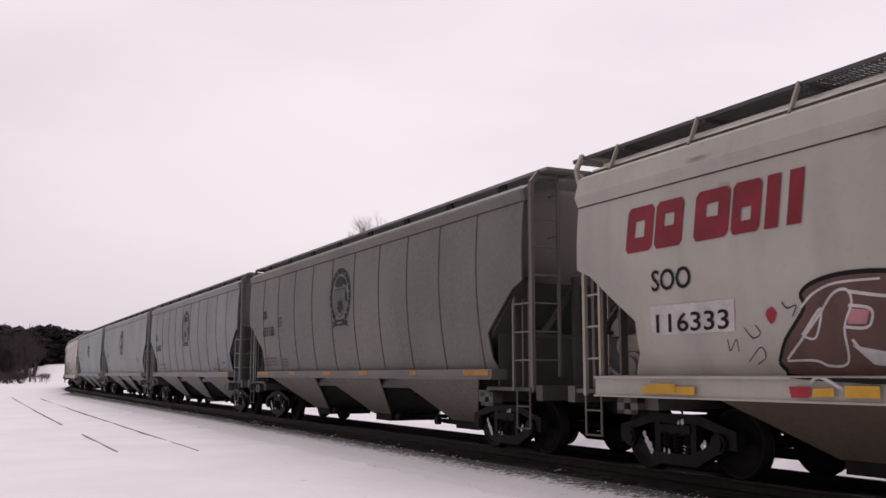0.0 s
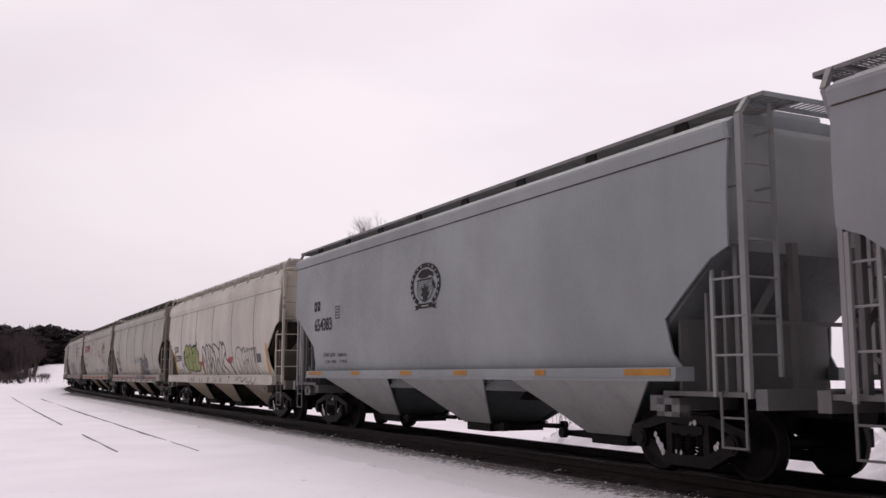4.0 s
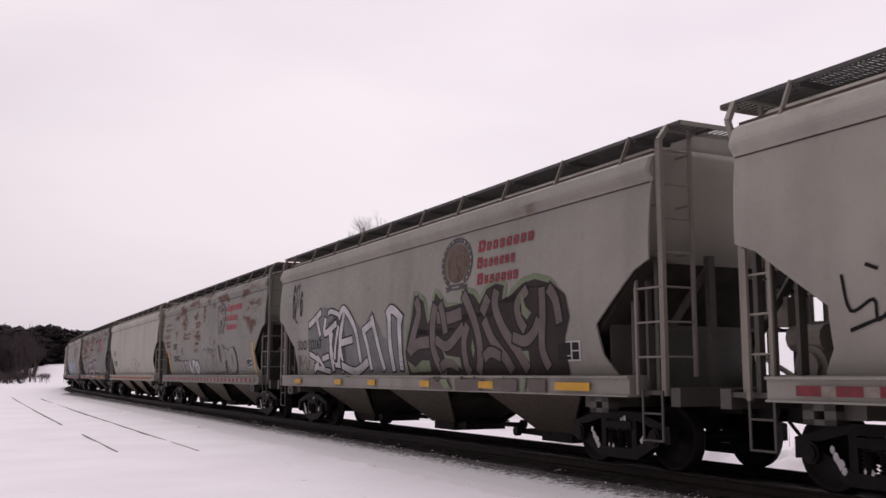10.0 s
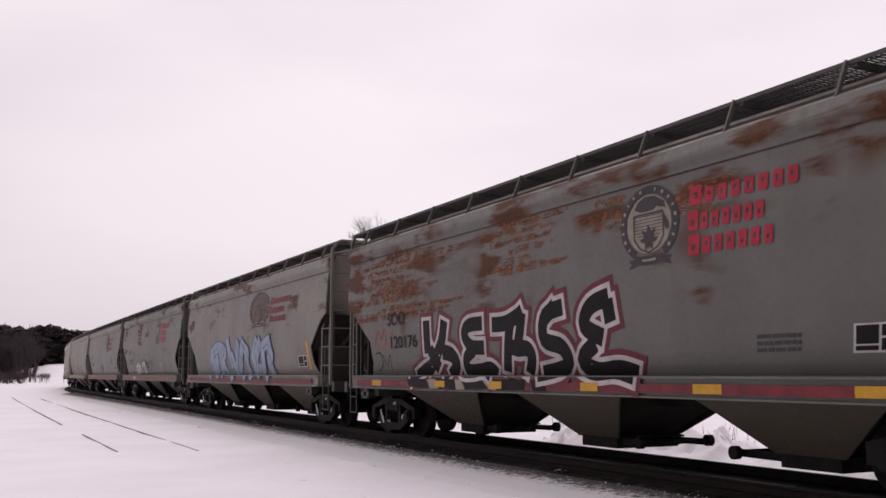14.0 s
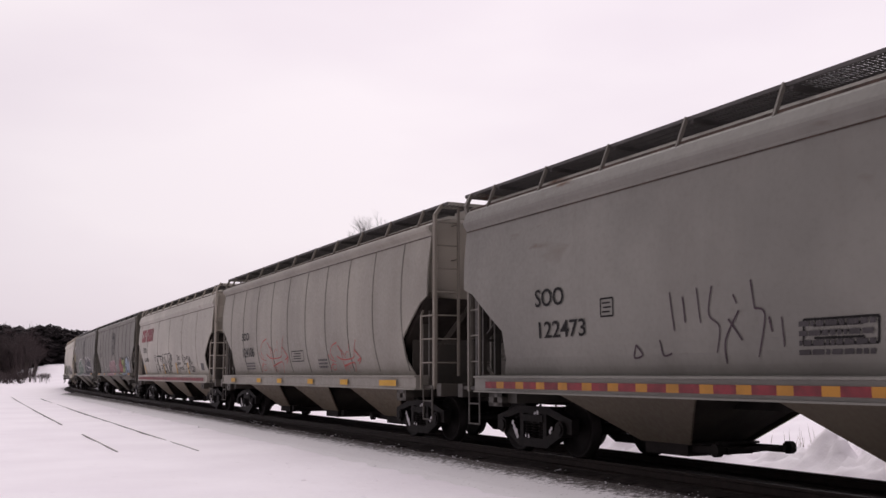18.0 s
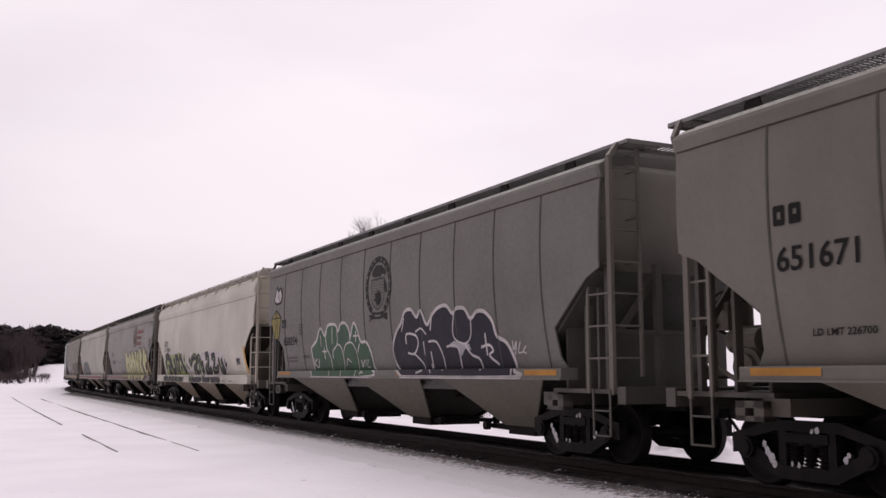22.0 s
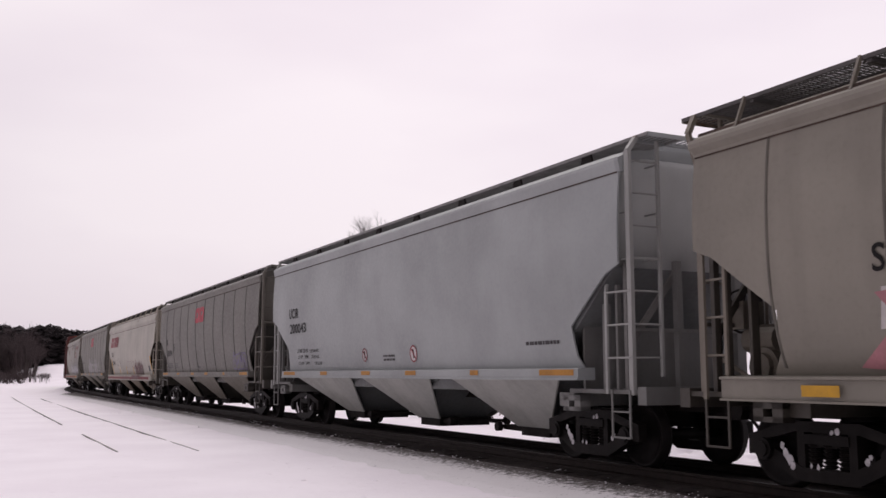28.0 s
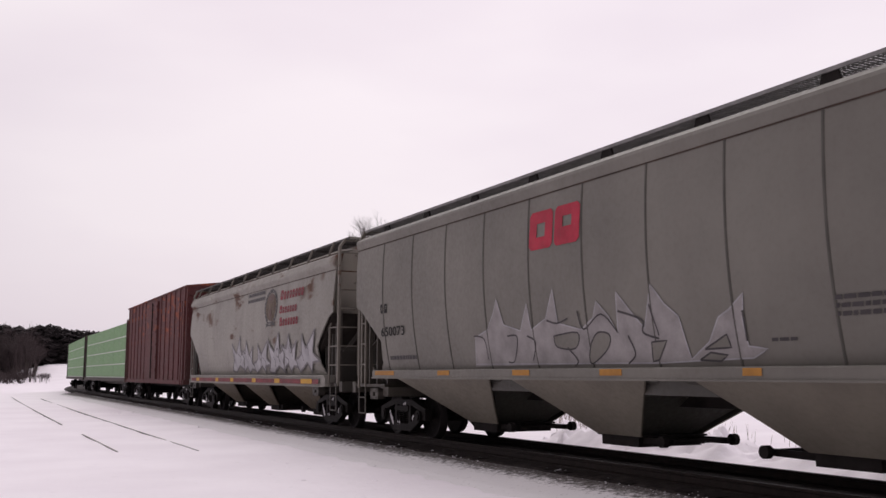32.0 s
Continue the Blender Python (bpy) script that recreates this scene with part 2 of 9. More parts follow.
def verge_material():
    """Dirty snow and dark grit mixed at the ballast's edge."""
    m, n, l, b = mat_base("dirty_snow_verge", 0.9)
    t = noise_node(n, l, 11.0, 8.0, rough=0.72)
    t2 = noise_node(n, l, 20.0, 5.0, rough=0.7)
    co = n.new("ShaderNodeTexCoord")
    out = n.new("ShaderNodeVectorMath")
    out.operation = "DOT_PRODUCT"
    out.inputs[1].default_value = (-math.sin(TH0), math.cos(TH0), 0)
    l.new(co.outputs["Object"], out.inputs[0])
    base = -P0[0] * math.sin(TH0) + P0[1] * math.cos(TH0)
    span = n.new("ShaderNodeMapRange")
    span.inputs["From Min"].default_value, span.inputs["From Max"].default_value = base + 1.45, base + 2.1
    span.inputs["To Min"].default_value, span.inputs["To Max"].default_value = -0.13, 0.22
    l.new(out.outputs["Value"], span.inputs["Value"])
    fade = n.new("ShaderNodeMath")
    fade.operation = "ADD"
    l.new(t.outputs["Fac"], fade.inputs[0])
    l.new(span.outputs["Result"], fade.inputs[1])
    c = mix_node(n, l, ramp_node(n, l, t2.outputs["Fac"], 0.38, 0.64), (0.030, 0.026, 0.024), (0.20, 0.18, 0.17))
    c = mix_node(n, l, ramp_node(n, l, fade.outputs[0], 0.44, 0.62), c, (0.80, 0.78, 0.79))
    l.new(c, b.inputs["Base Color"])
    bump_node(n, l, b, t2.outputs["Fac"], 0.7, 0.03)
    return m


VERGE = verge_material()

# ---- ground: one sheet of snow to the horizon ----
def ground_height(x, y, lat):
    z = -0.40 + 0.05 * noise.noise((x * 0.06, y * 0.06, 0.0)) + 0.02 * noise.noise((x * 0.5, y * 0.5, 3.0)) + 0.008 * noise.noise((x * 2.1, y * 2.1, 5.0))
    return z


def snow_ground():
    g = Geo()
    rows = []
    s_list = [-520, -400, -300, -220, -160, -120] + [-100 + 4 * i for i in range(18)] + [-28 + 0.5 * i for i in range(148)] + [46 + 3 * i for i in range(36)] + [160 + 20 * i for i in range(24)] + [650, 700, 750]
    lats = [-60, -45, -34, -26, -20, -15, -12, -10, -8, -6, -4.5, -3.4, -2.6, -2.0, -1.2, 0, 1.2, 1.45, 1.6, 1.72, 1.85, 2.05, 2.4, 2.7, 3.1, 3.6, 4.1, 4.6, 5.1, 5.6, 6.1, 6.6, 7.2, 8, 9, 10.5, 12.5, 15, 18, 22, 28, 36]
    for s in s_list:
        row = []
        for lat in lats:
            x, y = on_line(s, lat)
            z = ground_height(x, y, lat)
            if abs(lat) < 1.42:
                z = -0.55
            elif lat > 0 and lat < 3.2:
                calm = 0.3 if lat < 2.5 and s < 78 else 1.0
                z = max(z, -0.225 - (lat - 1.45) * 0.13 - (0.03 if calm < 1 else 0) + calm * (0.045 * noise.noise((x * 1.3, y * 1.3, 9.0)) + 0.03 * noise.noise((x * 4.1, y * 4.1, 2.0))))
                if lat < 1.65:
                    z -= 0.07
            elif lat < 0 and lat > -3.4:
                z = max(z, -0.26 - (-lat - 1.7) * 0.08)
            if lat <= -6:
                z += 0.25 * min(1, (-lat - 6) / 8) + 0.10 * noise.noise((x * 0.3, y * 0.3, 1.0))
            row.append((x, y, z))
        rows.append(row)
    n = len(lats)
    v = [p for r in rows for p in r]
    f = [(i * n + j, i * n + j + 1, (i + 1) * n + j + 1, (i + 1) * n + j) for i in range(len(rows) - 1) for j in range(n - 1)]
    g.add(v, f)
    # the wide sheet under it
    ring = [(3200 * math.cos(a * math.pi / 24), 3200 * math.sin(a * math.pi / 24), -0.62) for a in range(48)]
    g.add([(0, 0, -0.62)] + ring, [(0, 1 + i, 1 + (i + 1) % 48) for i in range(48)])
    me = g.mesh("ground", [SNOW], smooth=True)
    return tagged(new("ground", me), "flat field of trodden and wind-packed snow", "ground", kind="structure")


def strip(name, sections, s0, s1, ds, material, label, jitter=0.0, kind="structure"):
    """A long body along the line with a cross-section of (lat, z)."""
    rings = []
    s = s0
    while s <= s1 + 1e-6:
        ring = []
        for lat, z in sections:
            dl = jitter * noise.noise((s * 0.9, lat * 3, 2.0))
            x, y = on_line(s, lat + dl)
            ring.append((x, y, z + jitter * 0.35 * noise.noise((s * 1.3, lat * 2, 7.0))))
        rings.append(ring)
        s += ds if -30 < s < 110 else ds * 4
    me = Geo().loft(rings).mesh(name, [material])
    return tagged(new(name, me), label, name.split("_")[0], kind=kind)


def rail_section(c, zt=0.0):
    """Foot, web and head of a rail."""
    return [(c - 0.075, zt - 0.17), (c + 0.075, zt - 0.17), (c + 0.07, zt - 0.15), (c + 0.012, zt - 0.13), (c + 0.012, zt - 0.045), (c + 0.036, zt - 0.035), (c + 0.036, zt), (c - 0.036, zt), (c - 0.036, zt - 0.035), (c - 0.012, zt - 0.045), (c - 0.012, zt - 0.13), (c - 0.07, zt - 0.15)]


ground = snow_ground()
strip("ballast", [(-2.3, -0.6), (1.62, -0.6), (1.46, -0.30), (1.30, -0.19), (0.9, -0.158), (-0.9, -0.158), (-1.35, -0.215), (-1.9, -0.30)], -200, 620, 0.4, BALLAST, "dark oily crushed-stone ballast with snow on its shoulder", 0.10)
strip("snow_verge", [(1.28, -0.30), (1.33, -0.205), (1.6, -0.222), (1.9, -0.256), (2.2, -0.292), (2.45, -0.325), (2.75, -0.42)], -60, 76, 0.4, VERGE, "grit and dirty snow mixed along the edge of the ballast", 0.06)
for c in (0.755, -0.755):
    strip("rail", rail_section(c), -560, 700, 1.0, RAIL_SIDE, "brown steel running rail of the main line")
TIE_ME = Geo().box(-0.11, 0.11, -1.28, 1.28, -0.32, -0.17).mesh("tie", [TIE])
for i in range(150):
    s = -24 + i * 0.56
    x, y = on_line(s)
    ob = new("tie", TIE_ME)
    ob.matrix_world = pose(x, y, 0, 0, 0, math.degrees(heading(s)))
    tagged(ob, "black creosoted wooden railway tie in the ballast", "tie", "ties of the main line")
SIDING = plain("rusty_rail_head", (0.10, 0.08, 0.075), 0.6, 0.2, var=0.5, scale=3.0)
# the siding, snowed in up to its rail heads
for c, a, b in ((4.80, 9.5, 62), (6.48, 10, 17.6), (6.52, 23, 68)):
    strip("siding_rail", [(c + (lat - c) * 0.6, z) for lat, z in rail_section(c, -0.374)], a, b, 1.0, SIDING, "snowed-in rusty rail of the siding, head just showing")


# ---- loose stones, clods and snow along the shoulder ----
def lump(g, x, y, z, r, rng, flat=0.6):
    n = 6
    top = [(x + r * rng.uniform(.2, .5) * math.cos(a), y + r * rng.uniform(.2, .5) * math.sin(a), z + r * flat * rng.uniform(.7, 1.1)) for a in [2 * math.pi * i / n for i in range(n)]]
    low = [(x + r * rng.uniform(.8, 1.2) * math.cos(a), y + r * rng.uniform(.8, 1.2) * math.sin(a), z - r * .3) for a in [2 * math.pi * i / n + .3 for i in range(n)]]
    g.add(low + top, [(i, (i + 1) % n, n + (i + 1) % n, n + i) for i in range(n)] + [tuple(range(n, 2 * n))])


def scatter(name, count, s_rng, lat_mid, lat_dev, z_of, r_rng, material, label, seed, flat=0.6):
    rng = random.Random(seed)
    g = Geo()
    for _ in range(count):
        s = s_rng[0] + (s_rng[1] - s_rng[0]) * rng.random() ** 1.5
        lat = lat_mid + rng.gauss(0, lat_dev)
        x, y = on_line(s, lat)
        lump(g, x, y, z_of(lat), rng.uniform(*r_rng) * (0.7 + s * 0.01), rng, flat)
    return tagged(new(name, g.mesh(name, [material], smooth=False)), label, name.split("_")[-1], kind="stuff")


def shoulder(lat):
    return -0.205 - max(0.0, lat - 1.3) * 0.13


STONE = plain("dirty_stone", (0.11, 0.10, 0.095), 0.9, var=0.5, scale=6.0)
CLOD = plain("old_snow", (0.60, 0.58, 0.60), 0.8, var=0.2, scale=4.0, bump=0.3)
scatter("loose_stones", 900, (-9, 60), 1.95, 0.22, shoulder, (0.012, 0.045), STONE, "scattered dark ballast stones on the snow edge", 3)
scatter("snow_clods", 900, (-9, 60), 2.05, 0.22, shoulder, (0.015, 0.055), CLOD, "broken clods of old snow along the ballast", 4, 0.45)
scatter("snow_dust", 1500, (-9, 60), 1.36, 0.17, lambda lat: -0.17 - max(0, lat - 1.1) * 0.12, (0.008, 0.045), CLOD, "thin patches of snow lying on the ballast", 5, 0.18)
scatter("trodden_snow", 260, (-6, 45), 3.4, 0.9, lambda lat: -0.405, (0.04, 0.13), SNOW, "low lumps of trodden snow", 6, 0.2)


def snow_berm(name, s0, s1, lat0, height, width, seed, label):
    """A ploughed ridge of lumpy snow behind the line."""
    rows, n = [], 26
    ns = int((s1 - s0) / 0.13)
    for i in range(ns + 1):
        s = s0 + (s1 - s0) * i / ns
        env = math.sin(math.pi * i / ns) ** 0.6
        row = []
        for j in range(n + 1):
            u = j / n * 2 - 1
            lat = lat0 + u * width
            x, y = on_line(s, lat)
            hump = max(0, 1 - u * u) ** 0.8
            rough = 0.55 + 0.55 * noise.noise((x * 0.8, y * 0.8, seed)) + 0.45 * noise.noise((x * 2.6, y * 2.6, seed + 4)) + 0.30 * noise.noise((x * 6, y * 6, seed + 8)) + 0.12 * noise.noise((x * 12, y * 12, seed + 3))
            row.append((x, y, -0.45 + height * env * hump * max(0.12, rough) * 1.25))
        rows.append(row)
    v = [p for r in rows for p in r]
    f = [(i * (n + 1) + j, i * (n + 1) + j + 1, (i + 1) * (n + 1) + j + 1, (i + 1) * (n + 1) + j) for i in range(ns) for j in range(n)]
    g = Geo().add(v, f)
    rng = random.Random(seed)
    for _ in range(30):
        i, j = rng.randrange(ns), rng.randrange(2, n - 1)
        x, y, z = rows[i][j]
        lump(g, x, y, z, rng.uniform(0.06, 0.22), rng, 0.8)
    return tagged(new(name, g.mesh(name, [SNOW], smooth=True)), label, "snow pile")


snow_berm("snow_ridge", -13.0, 1.6, -4.6, 1.15, 1.5, 2.0, "tall lumpy ridge of ploughed snow behind the track")
snow_berm("snow_ridge", 1.0, 9.0, -4.6, 0.62, 1.2, 7.0, "low ridge of ploughed snow blocks behind the track")
snow_berm("snow_drift", 7.0, 40.0, -9.0, 0.55, 3.0, 9.0, "long soft drift of snow behind the track")


def dry_grass(name, spots, seed, label):
    rng = random.Random(seed)
    g = Geo()
    for s, lat, count, tall in spots:
        cx, cy = on_line(s, lat)
        for _ in range(count):
            x, y = cx + rng.gauss(0, .5), cy + rng.gauss(0, .5)
            h = tall * rng.uniform(.4, 1.1)
            dx, dy = rng.gauss(0, .16) * h, rng.gauss(0, .16) * h
            w = .006
            g.add([(x - w, y, -.4), (x + w, y, -.4), (x + dx * .5 + w * .7, y + dy * .5, -.4 + h * .6), (x + dx * .5 - w * .7, y + dy * .5, -.4 + h * .6), (x + dx, y + dy, -.4 + h)], [(0, 1, 2, 3), (3, 2, 4)])
    return tagged(new(name, g.mesh(name, [DRY])), label, "grass", kind="stuff")


DRY = plain("dry_stalks", (0.22, 0.165, 0.12), 0.85, var=0.35, scale=5.0, bump=0.0)
dry_grass("dry_grass", [(12 + 1.3 * i, -7.5 - (i % 4) * .8, 42, .85) for i in range(20)] + [(1.5 + i, -6.2 - i % 3, 14, .6) for i in range(8)], 11, "dry winter weeds standing out of the snow")

# ---- the far wood on its snowy bank ----
CONIFER = plain("conifer_needles", (0.043, 0.037, 0.038), 0.9, var=0.4, scale=1.0)
BARK = plain("bark", (0.060, 0.047, 0.042), 0.9, var=0.4, scale=3.0)
TWIG = plain("bare_twigs", (0.058, 0.042, 0.042), 0.9, var=0.35, scale=1.0)
TREE_TWIG = plain("grey_twigs", (0.075, 0.06, 0.058), 0.9, var=0.3, scale=2.0)


def ray_place(px_x, dist):
    """A place at a distance in the direction of a picture column."""
    return ((px_x - 784) / 1697.0) * dist, dist


def far_bank():
    """Snow slope under the wood."""
    rows = []
    cols = [-260 + 14 * i for i in range(46)]
    for k, (d, h) in enumerate(((150, -0.5), (172, -0.35), (190, 0.2), (205, 1.4), (222, 3.2), (240, 4.0), (280, 4.6), (340, 5.0), (420, -0.6))):
        row = []
        for c in cols:
            x, y = ray_place(c, d)
            lift = min(1.0, max(0.12, (c + 40) / 130.0)) if c < 150 else max(0.0, 1 - (c - 150) / 160)
            row.append((x, y, -0.5 + (h + 0.5) * lift + (0.35 * noise.noise((x * .08, y * .08, 4)) if 1 < k < 8 else 0)))
        rows.append(row)
    n = len(cols)
    v = [p for r in rows for p in r]
    f = [(i * n + j, i * n + j + 1, (i + 1) * n + j + 1, (i + 1) * n + j) for i in range(len(rows) - 1) for j in range(n - 1)]
    return tagged(new("snow_bank", Geo().add(v, f).mesh("snow_bank", [SNOW], smooth=True)), "snow-covered bank below the far wood", "bank", kind="structure")


far_bank()


def conifer(seed, tall):
    rng = random.Random(seed)
    tree = tagged(new("conifer"), "dark evergreen tree in the far wood", "tree", "trees of the far wood")
    part("trunk", Geo().rod((0, 0, -1.0), (0, 0, tall * .95), .20, 6, r2=.03), BARK, tree)
    g = Geo()
    layers = 17
    for i in range(layers):
        z = tall * (.10 + .90 * i / layers)
        r = tall * .27 * (1 - i / layers) ** .36 * rng.uniform(.75, 1.2) + .22
        for k in range(9):
            a = rng.uniform(0, 6.28)
            rr = r * rng.uniform(.55, 1.2)
            c, s = math.cos(a), math.sin(a)
            droop = rng.uniform(.12, .4) * rr
            w = rr * rng.uniform(.25, .45)
            zz = z + rng.uniform(-.3, .3)
            g.add([(0, 0, zz + .3), (c * rr * .6 - s * w, s * rr * .6 + c * w, zz - droop * .4), (c * rr, s * rr, zz - droop), (c * rr * .6 + s * w, s * rr * .6 - c * w, zz - droop * .4), (c * rr * .5, s * rr * .5, zz - droop - .45)], [(0, 1, 2), (0, 2, 3), (1, 4, 2), (2, 4, 3)])
    part("crown", g, CONIFER, tree)
    return tree


def bare_tree(seed, tall, label, depth=5, spread=.55, mat=None, thick=.018, group="", name="bare_tree"):
    rng = random.Random(seed)
    tree = tagged(new(name), label, "tree", group)
    trunk, limbs = Geo(), Geo()

    def grow(p, d, length, r, level):
        q = p + d * length
        (trunk if level == 0 else limbs).rod(p, q, r, 5 if level < 2 else 3, r2=r * .68)
        if level >= depth:
            return
        for _ in range(3 if level < depth - 1 else 4):
            nd = (d + Vector((rng.gauss(0, spread), rng.gauss(0, spread), rng.gauss(.12, .25)))).normalized()
            start = p + d * length * rng.uniform(.55, 1.0)
            grow(start, nd, length * rng.uniform(.58, .82), max(thick * .35, r * .58), level + 1)
    grow(Vector((0, 0, -.8)), Vector((.02, .01, 1)).normalized(), tall * .33, tall * thick, 0)
    part("trunk", trunk, BARK, tree)
    part("crown", limbs, mat or TWIG, tree)
    return tree


rng_wood = random.Random(21)
firs = [conifer(30 + i, 11.5 + i * .7) for i in range(4)]
bare = [bare_tree(40 + i, 9.0 + i, "bare brown deciduous tree in the far wood", 5, .5, TWIG, .016, "trees of the far wood") for i in range(3)]
shrubs = [bare_tree(60 + i, 4.2, "bare brown shrub at the foot of the wood", 4, .75, TWIG, .02, "shrubs below the wood", "shrub") for i in range(2)]


def stand(masters, k, col, dist, lift, scale):
    x, y = ray_place(col, dist)
    ob = masters[k % len(masters)]
    m = pose(x, y, lift, 0, 0, rng_wood.uniform(0, 360))
    if not ob.get("placed"):
        ob["placed"] = 1
        ob.matrix_world = m @ Matrix.Diagonal((scale, scale, scale, 1))
        return
    c = copy_thing(ob, m)
    c.scale = (scale,) * 3


for i in range(170):
    col = -110 + 310 * (i / 169) + rng_wood.uniform(-6, 6)
    dist = rng_wood.uniform(236, 275)
    top = 0.96 + 0.03 * math.sin(col * .09) + rng_wood.uniform(-.12, .03)
    lift = 3.0 if col > 60 else 1.2
    crest = 1.33 + dist * (0.0525 if col < 142 else 0.0465) * top
    stand(firs, i, col, dist, lift, (crest - lift) / (11.5 + (i % 4) * .7))
for i in range(170):
    col = -110 + 178 * (i / 169) + rng_wood.uniform(-5, 5)
    d = rng_wood.uniform(200, 238)
    stand(bare, i, col, d, 1.6 if col > 40 else 0.2, rng_wood.uniform(.85, 1.2) * (1.05 if col < 55 else .85))
for i in range(170):
    col = -110 + 200 * (i / 169) + rng_wood.uniform(-5, 5)
    stand(shrubs, i, col, rng_wood.uniform(174, 206), 0.3 if col > 45 else -0.5, rng_wood.uniform(.7, 1.35) * (1 if col < 60 else .5))

lone = bare_tree(78, 16.6, "tall bare deciduous tree behind the train", 7, .30, TREE_TWIG, .012)
lone.matrix_world = pose(*ray_place(700, 80), -0.4)

# ---- covered hopper wagons ----
HALF = 9.09      # half a wagon, coupler to coupler
TC = 6.85        # truck centres from the middle


def lat_at(z, kind):
    """How far out the side stands at height z: widest high up, curving in under the roof edge and towards the sill."""
    if kind == "A":
        return 1.605 - (0.19 * ((3.2 - z) / 1.74) ** 2 if z < 3.2 else 0.04 * ((z - 3.2) / 0.95) ** 2)
    return 1.603 - (0.225 * ((2.9 - z) / 1.52) ** 2.6 if z < 2.9 else 0.08 * ((z - 2.9) / 1.05) ** 2)


def half_len(z):
    pts = ((1.0, 7.25), (1.35, 7.25), (1.6, 7.06), (2.05, 7.02), (2.74, 7.98), (2.86, 8.30), (4.6, 8.33))
    for (z0, x0), (z1, x1) in zip(pts, pts[1:]):
        if z <= z1:
            return x0 + (x1 - x0) * (z - z0) / (z1 - z0)
    return 8.33


def geo_side(kind):
    zs = [1.28, 1.35, 1.45, 1.6, 1.75, 1.9, 2.05, 2.18, 2.3, 2.42, 2.55, 2.65, 2.74, 2.86, 3.0, 3.15, 3.3, 3.5, 3.7, 3.85, 4.0] + ([4.22] if kind == "A" else [4.12])
    rings = []
    for z in zs:
        h, w = half_len(z), lat_at(z, kind)
        rings.append([(-h, -w, z), (h, -w, z), (h, -w + 0.03, z), (-h, -w + 0.03, z)])
    return Geo().loft(rings)


def geo_tank():
    rings = []
    for z, h, w in ((2.84, 8.14, 1.53), (3.5, 8.20, 1.53), (4.16, 8.24, 1.44), (4.34, 8.22, 1.34), (4.46, 8.12, 1.26)):
        ring = [(sx * (h - 0.16 * (w - 1.0) ** 2 * (abs(y) > 1.2) - 0.10 * (abs(y) > 0.9)), y, z) for sx, ys in ((1, (-w, -1.25, -0.9, 0, 0.9, 1.25, w)), (-1, (w, 1.25, 0.9, 0, -0.9, -1.25, -w))) for y in ys]
        rings.append(ring)
    return Geo().loft(rings)


def geo_slopes():
    """The sloping lower ends of the tank, down to the bays."""
    rings = []
    for z, h, w in ((1.05, 5.75, 1.27), (1.30, 6.05, 1.29), (2.0, 7.05, 1.45), (2.84, 8.12, 1.525)):
        rings.append([(-h, -w, z), (h, -w, z), (h, w, z), (-h, w, z)])
    return Geo().loft(rings)


def geo_fascia(kind):
    z0, z1 = {"A": (4.18, 4.46), "B": (3.92, 4.31), "C": (3.81, 4.28), "D": (4.06, 4.33)}[kind]
    w0, flush = 1.585, lat_at(z0, kind)
    prof = [(w0 - 0.12, z0), (flush + 0.022, z0), (flush + 0.03, z0 + 0.035), (w0 + 0.02, z0 + 0.10), (w0 + 0.035, z0 + 0.15), (w0 + 0.02, z0 + 0.2), (w0 - 0.04, z1 - 0.05), (w0 - 0.11, z1), (w0 - 0.20, z1)]
    rings = [[(x, -w + d, z) for w, z in prof] for x, d in ((-8.35, 0.03), (-8.30, 0), (8.30, 0), (8.35, 0.03))]
    return Geo().loft(rings)


def geo_fascia_shadow(kind):
    """Thin dark bar under the fascia, standing for its shadow line."""
    z0 = {"A": 4.18, "B": 3.92, "C": 3.81, "D": 4.06}[kind]
    w = lat_at(z0, kind)
    return Geo().box(-8.30, 8.30, -w - 0.014, -w + 0.01, z0 - 0.016, z0 + 0.001)


def geo_roof_edge(kind):
    """Bare angle along the edge of the roof."""
    z1 = {"A": 4.46, "B": 4.31, "C": 4.28, "D": 4.33}[kind]
    return Geo().prism([(-8.28, z1 - 0.01), (8.28, z1 - 0.01), (8.28, z1 + 0.035), (-8.28, z1 + 0.035)], -1.475, -1.44)


def geo_roof(kind):
    z1 = 4.44 if kind == "A" else 4.31
    prof = [(1.47 * math.cos(a), z1 + 0.20 * math.sin(a)) for a in [math.pi * i / 12 for i in range(13)]]
    prof += [(-1.40, z1 - 0.25), (1.40, z1 - 0.25)]
    return Geo().loft([[(x, w, z) for w, z in prof] for x in (-8.10, 8.10)])


BOARD_Z = 4.69


def geo_board(kind):
    """Grating walkway: two edge rails and cross bars."""
    g = Geo()
    y0, y1 = -1.34, -0.72
    for y in (y0, y1):
        g.box(-8.72, 8.72, y - 0.012, y + 0.012, BOARD_Z - 0.05, BOARD_Z)
    step = 0.064
    x = -8.7
    while x < 8.68:
        g.box(x, x + 0.030, y0, y1, BOARD_Z - 0.020, BOARD_Z - 0.006)
        x += step
    for k in range(1, 4):
        y = y0 + (y1 - y0) * k / 4
        g.box(-8.7, 8.7, y - 0.008, y + 0.008, BOARD_Z - 0.018, BOARD_Z - 0.008)
    return g


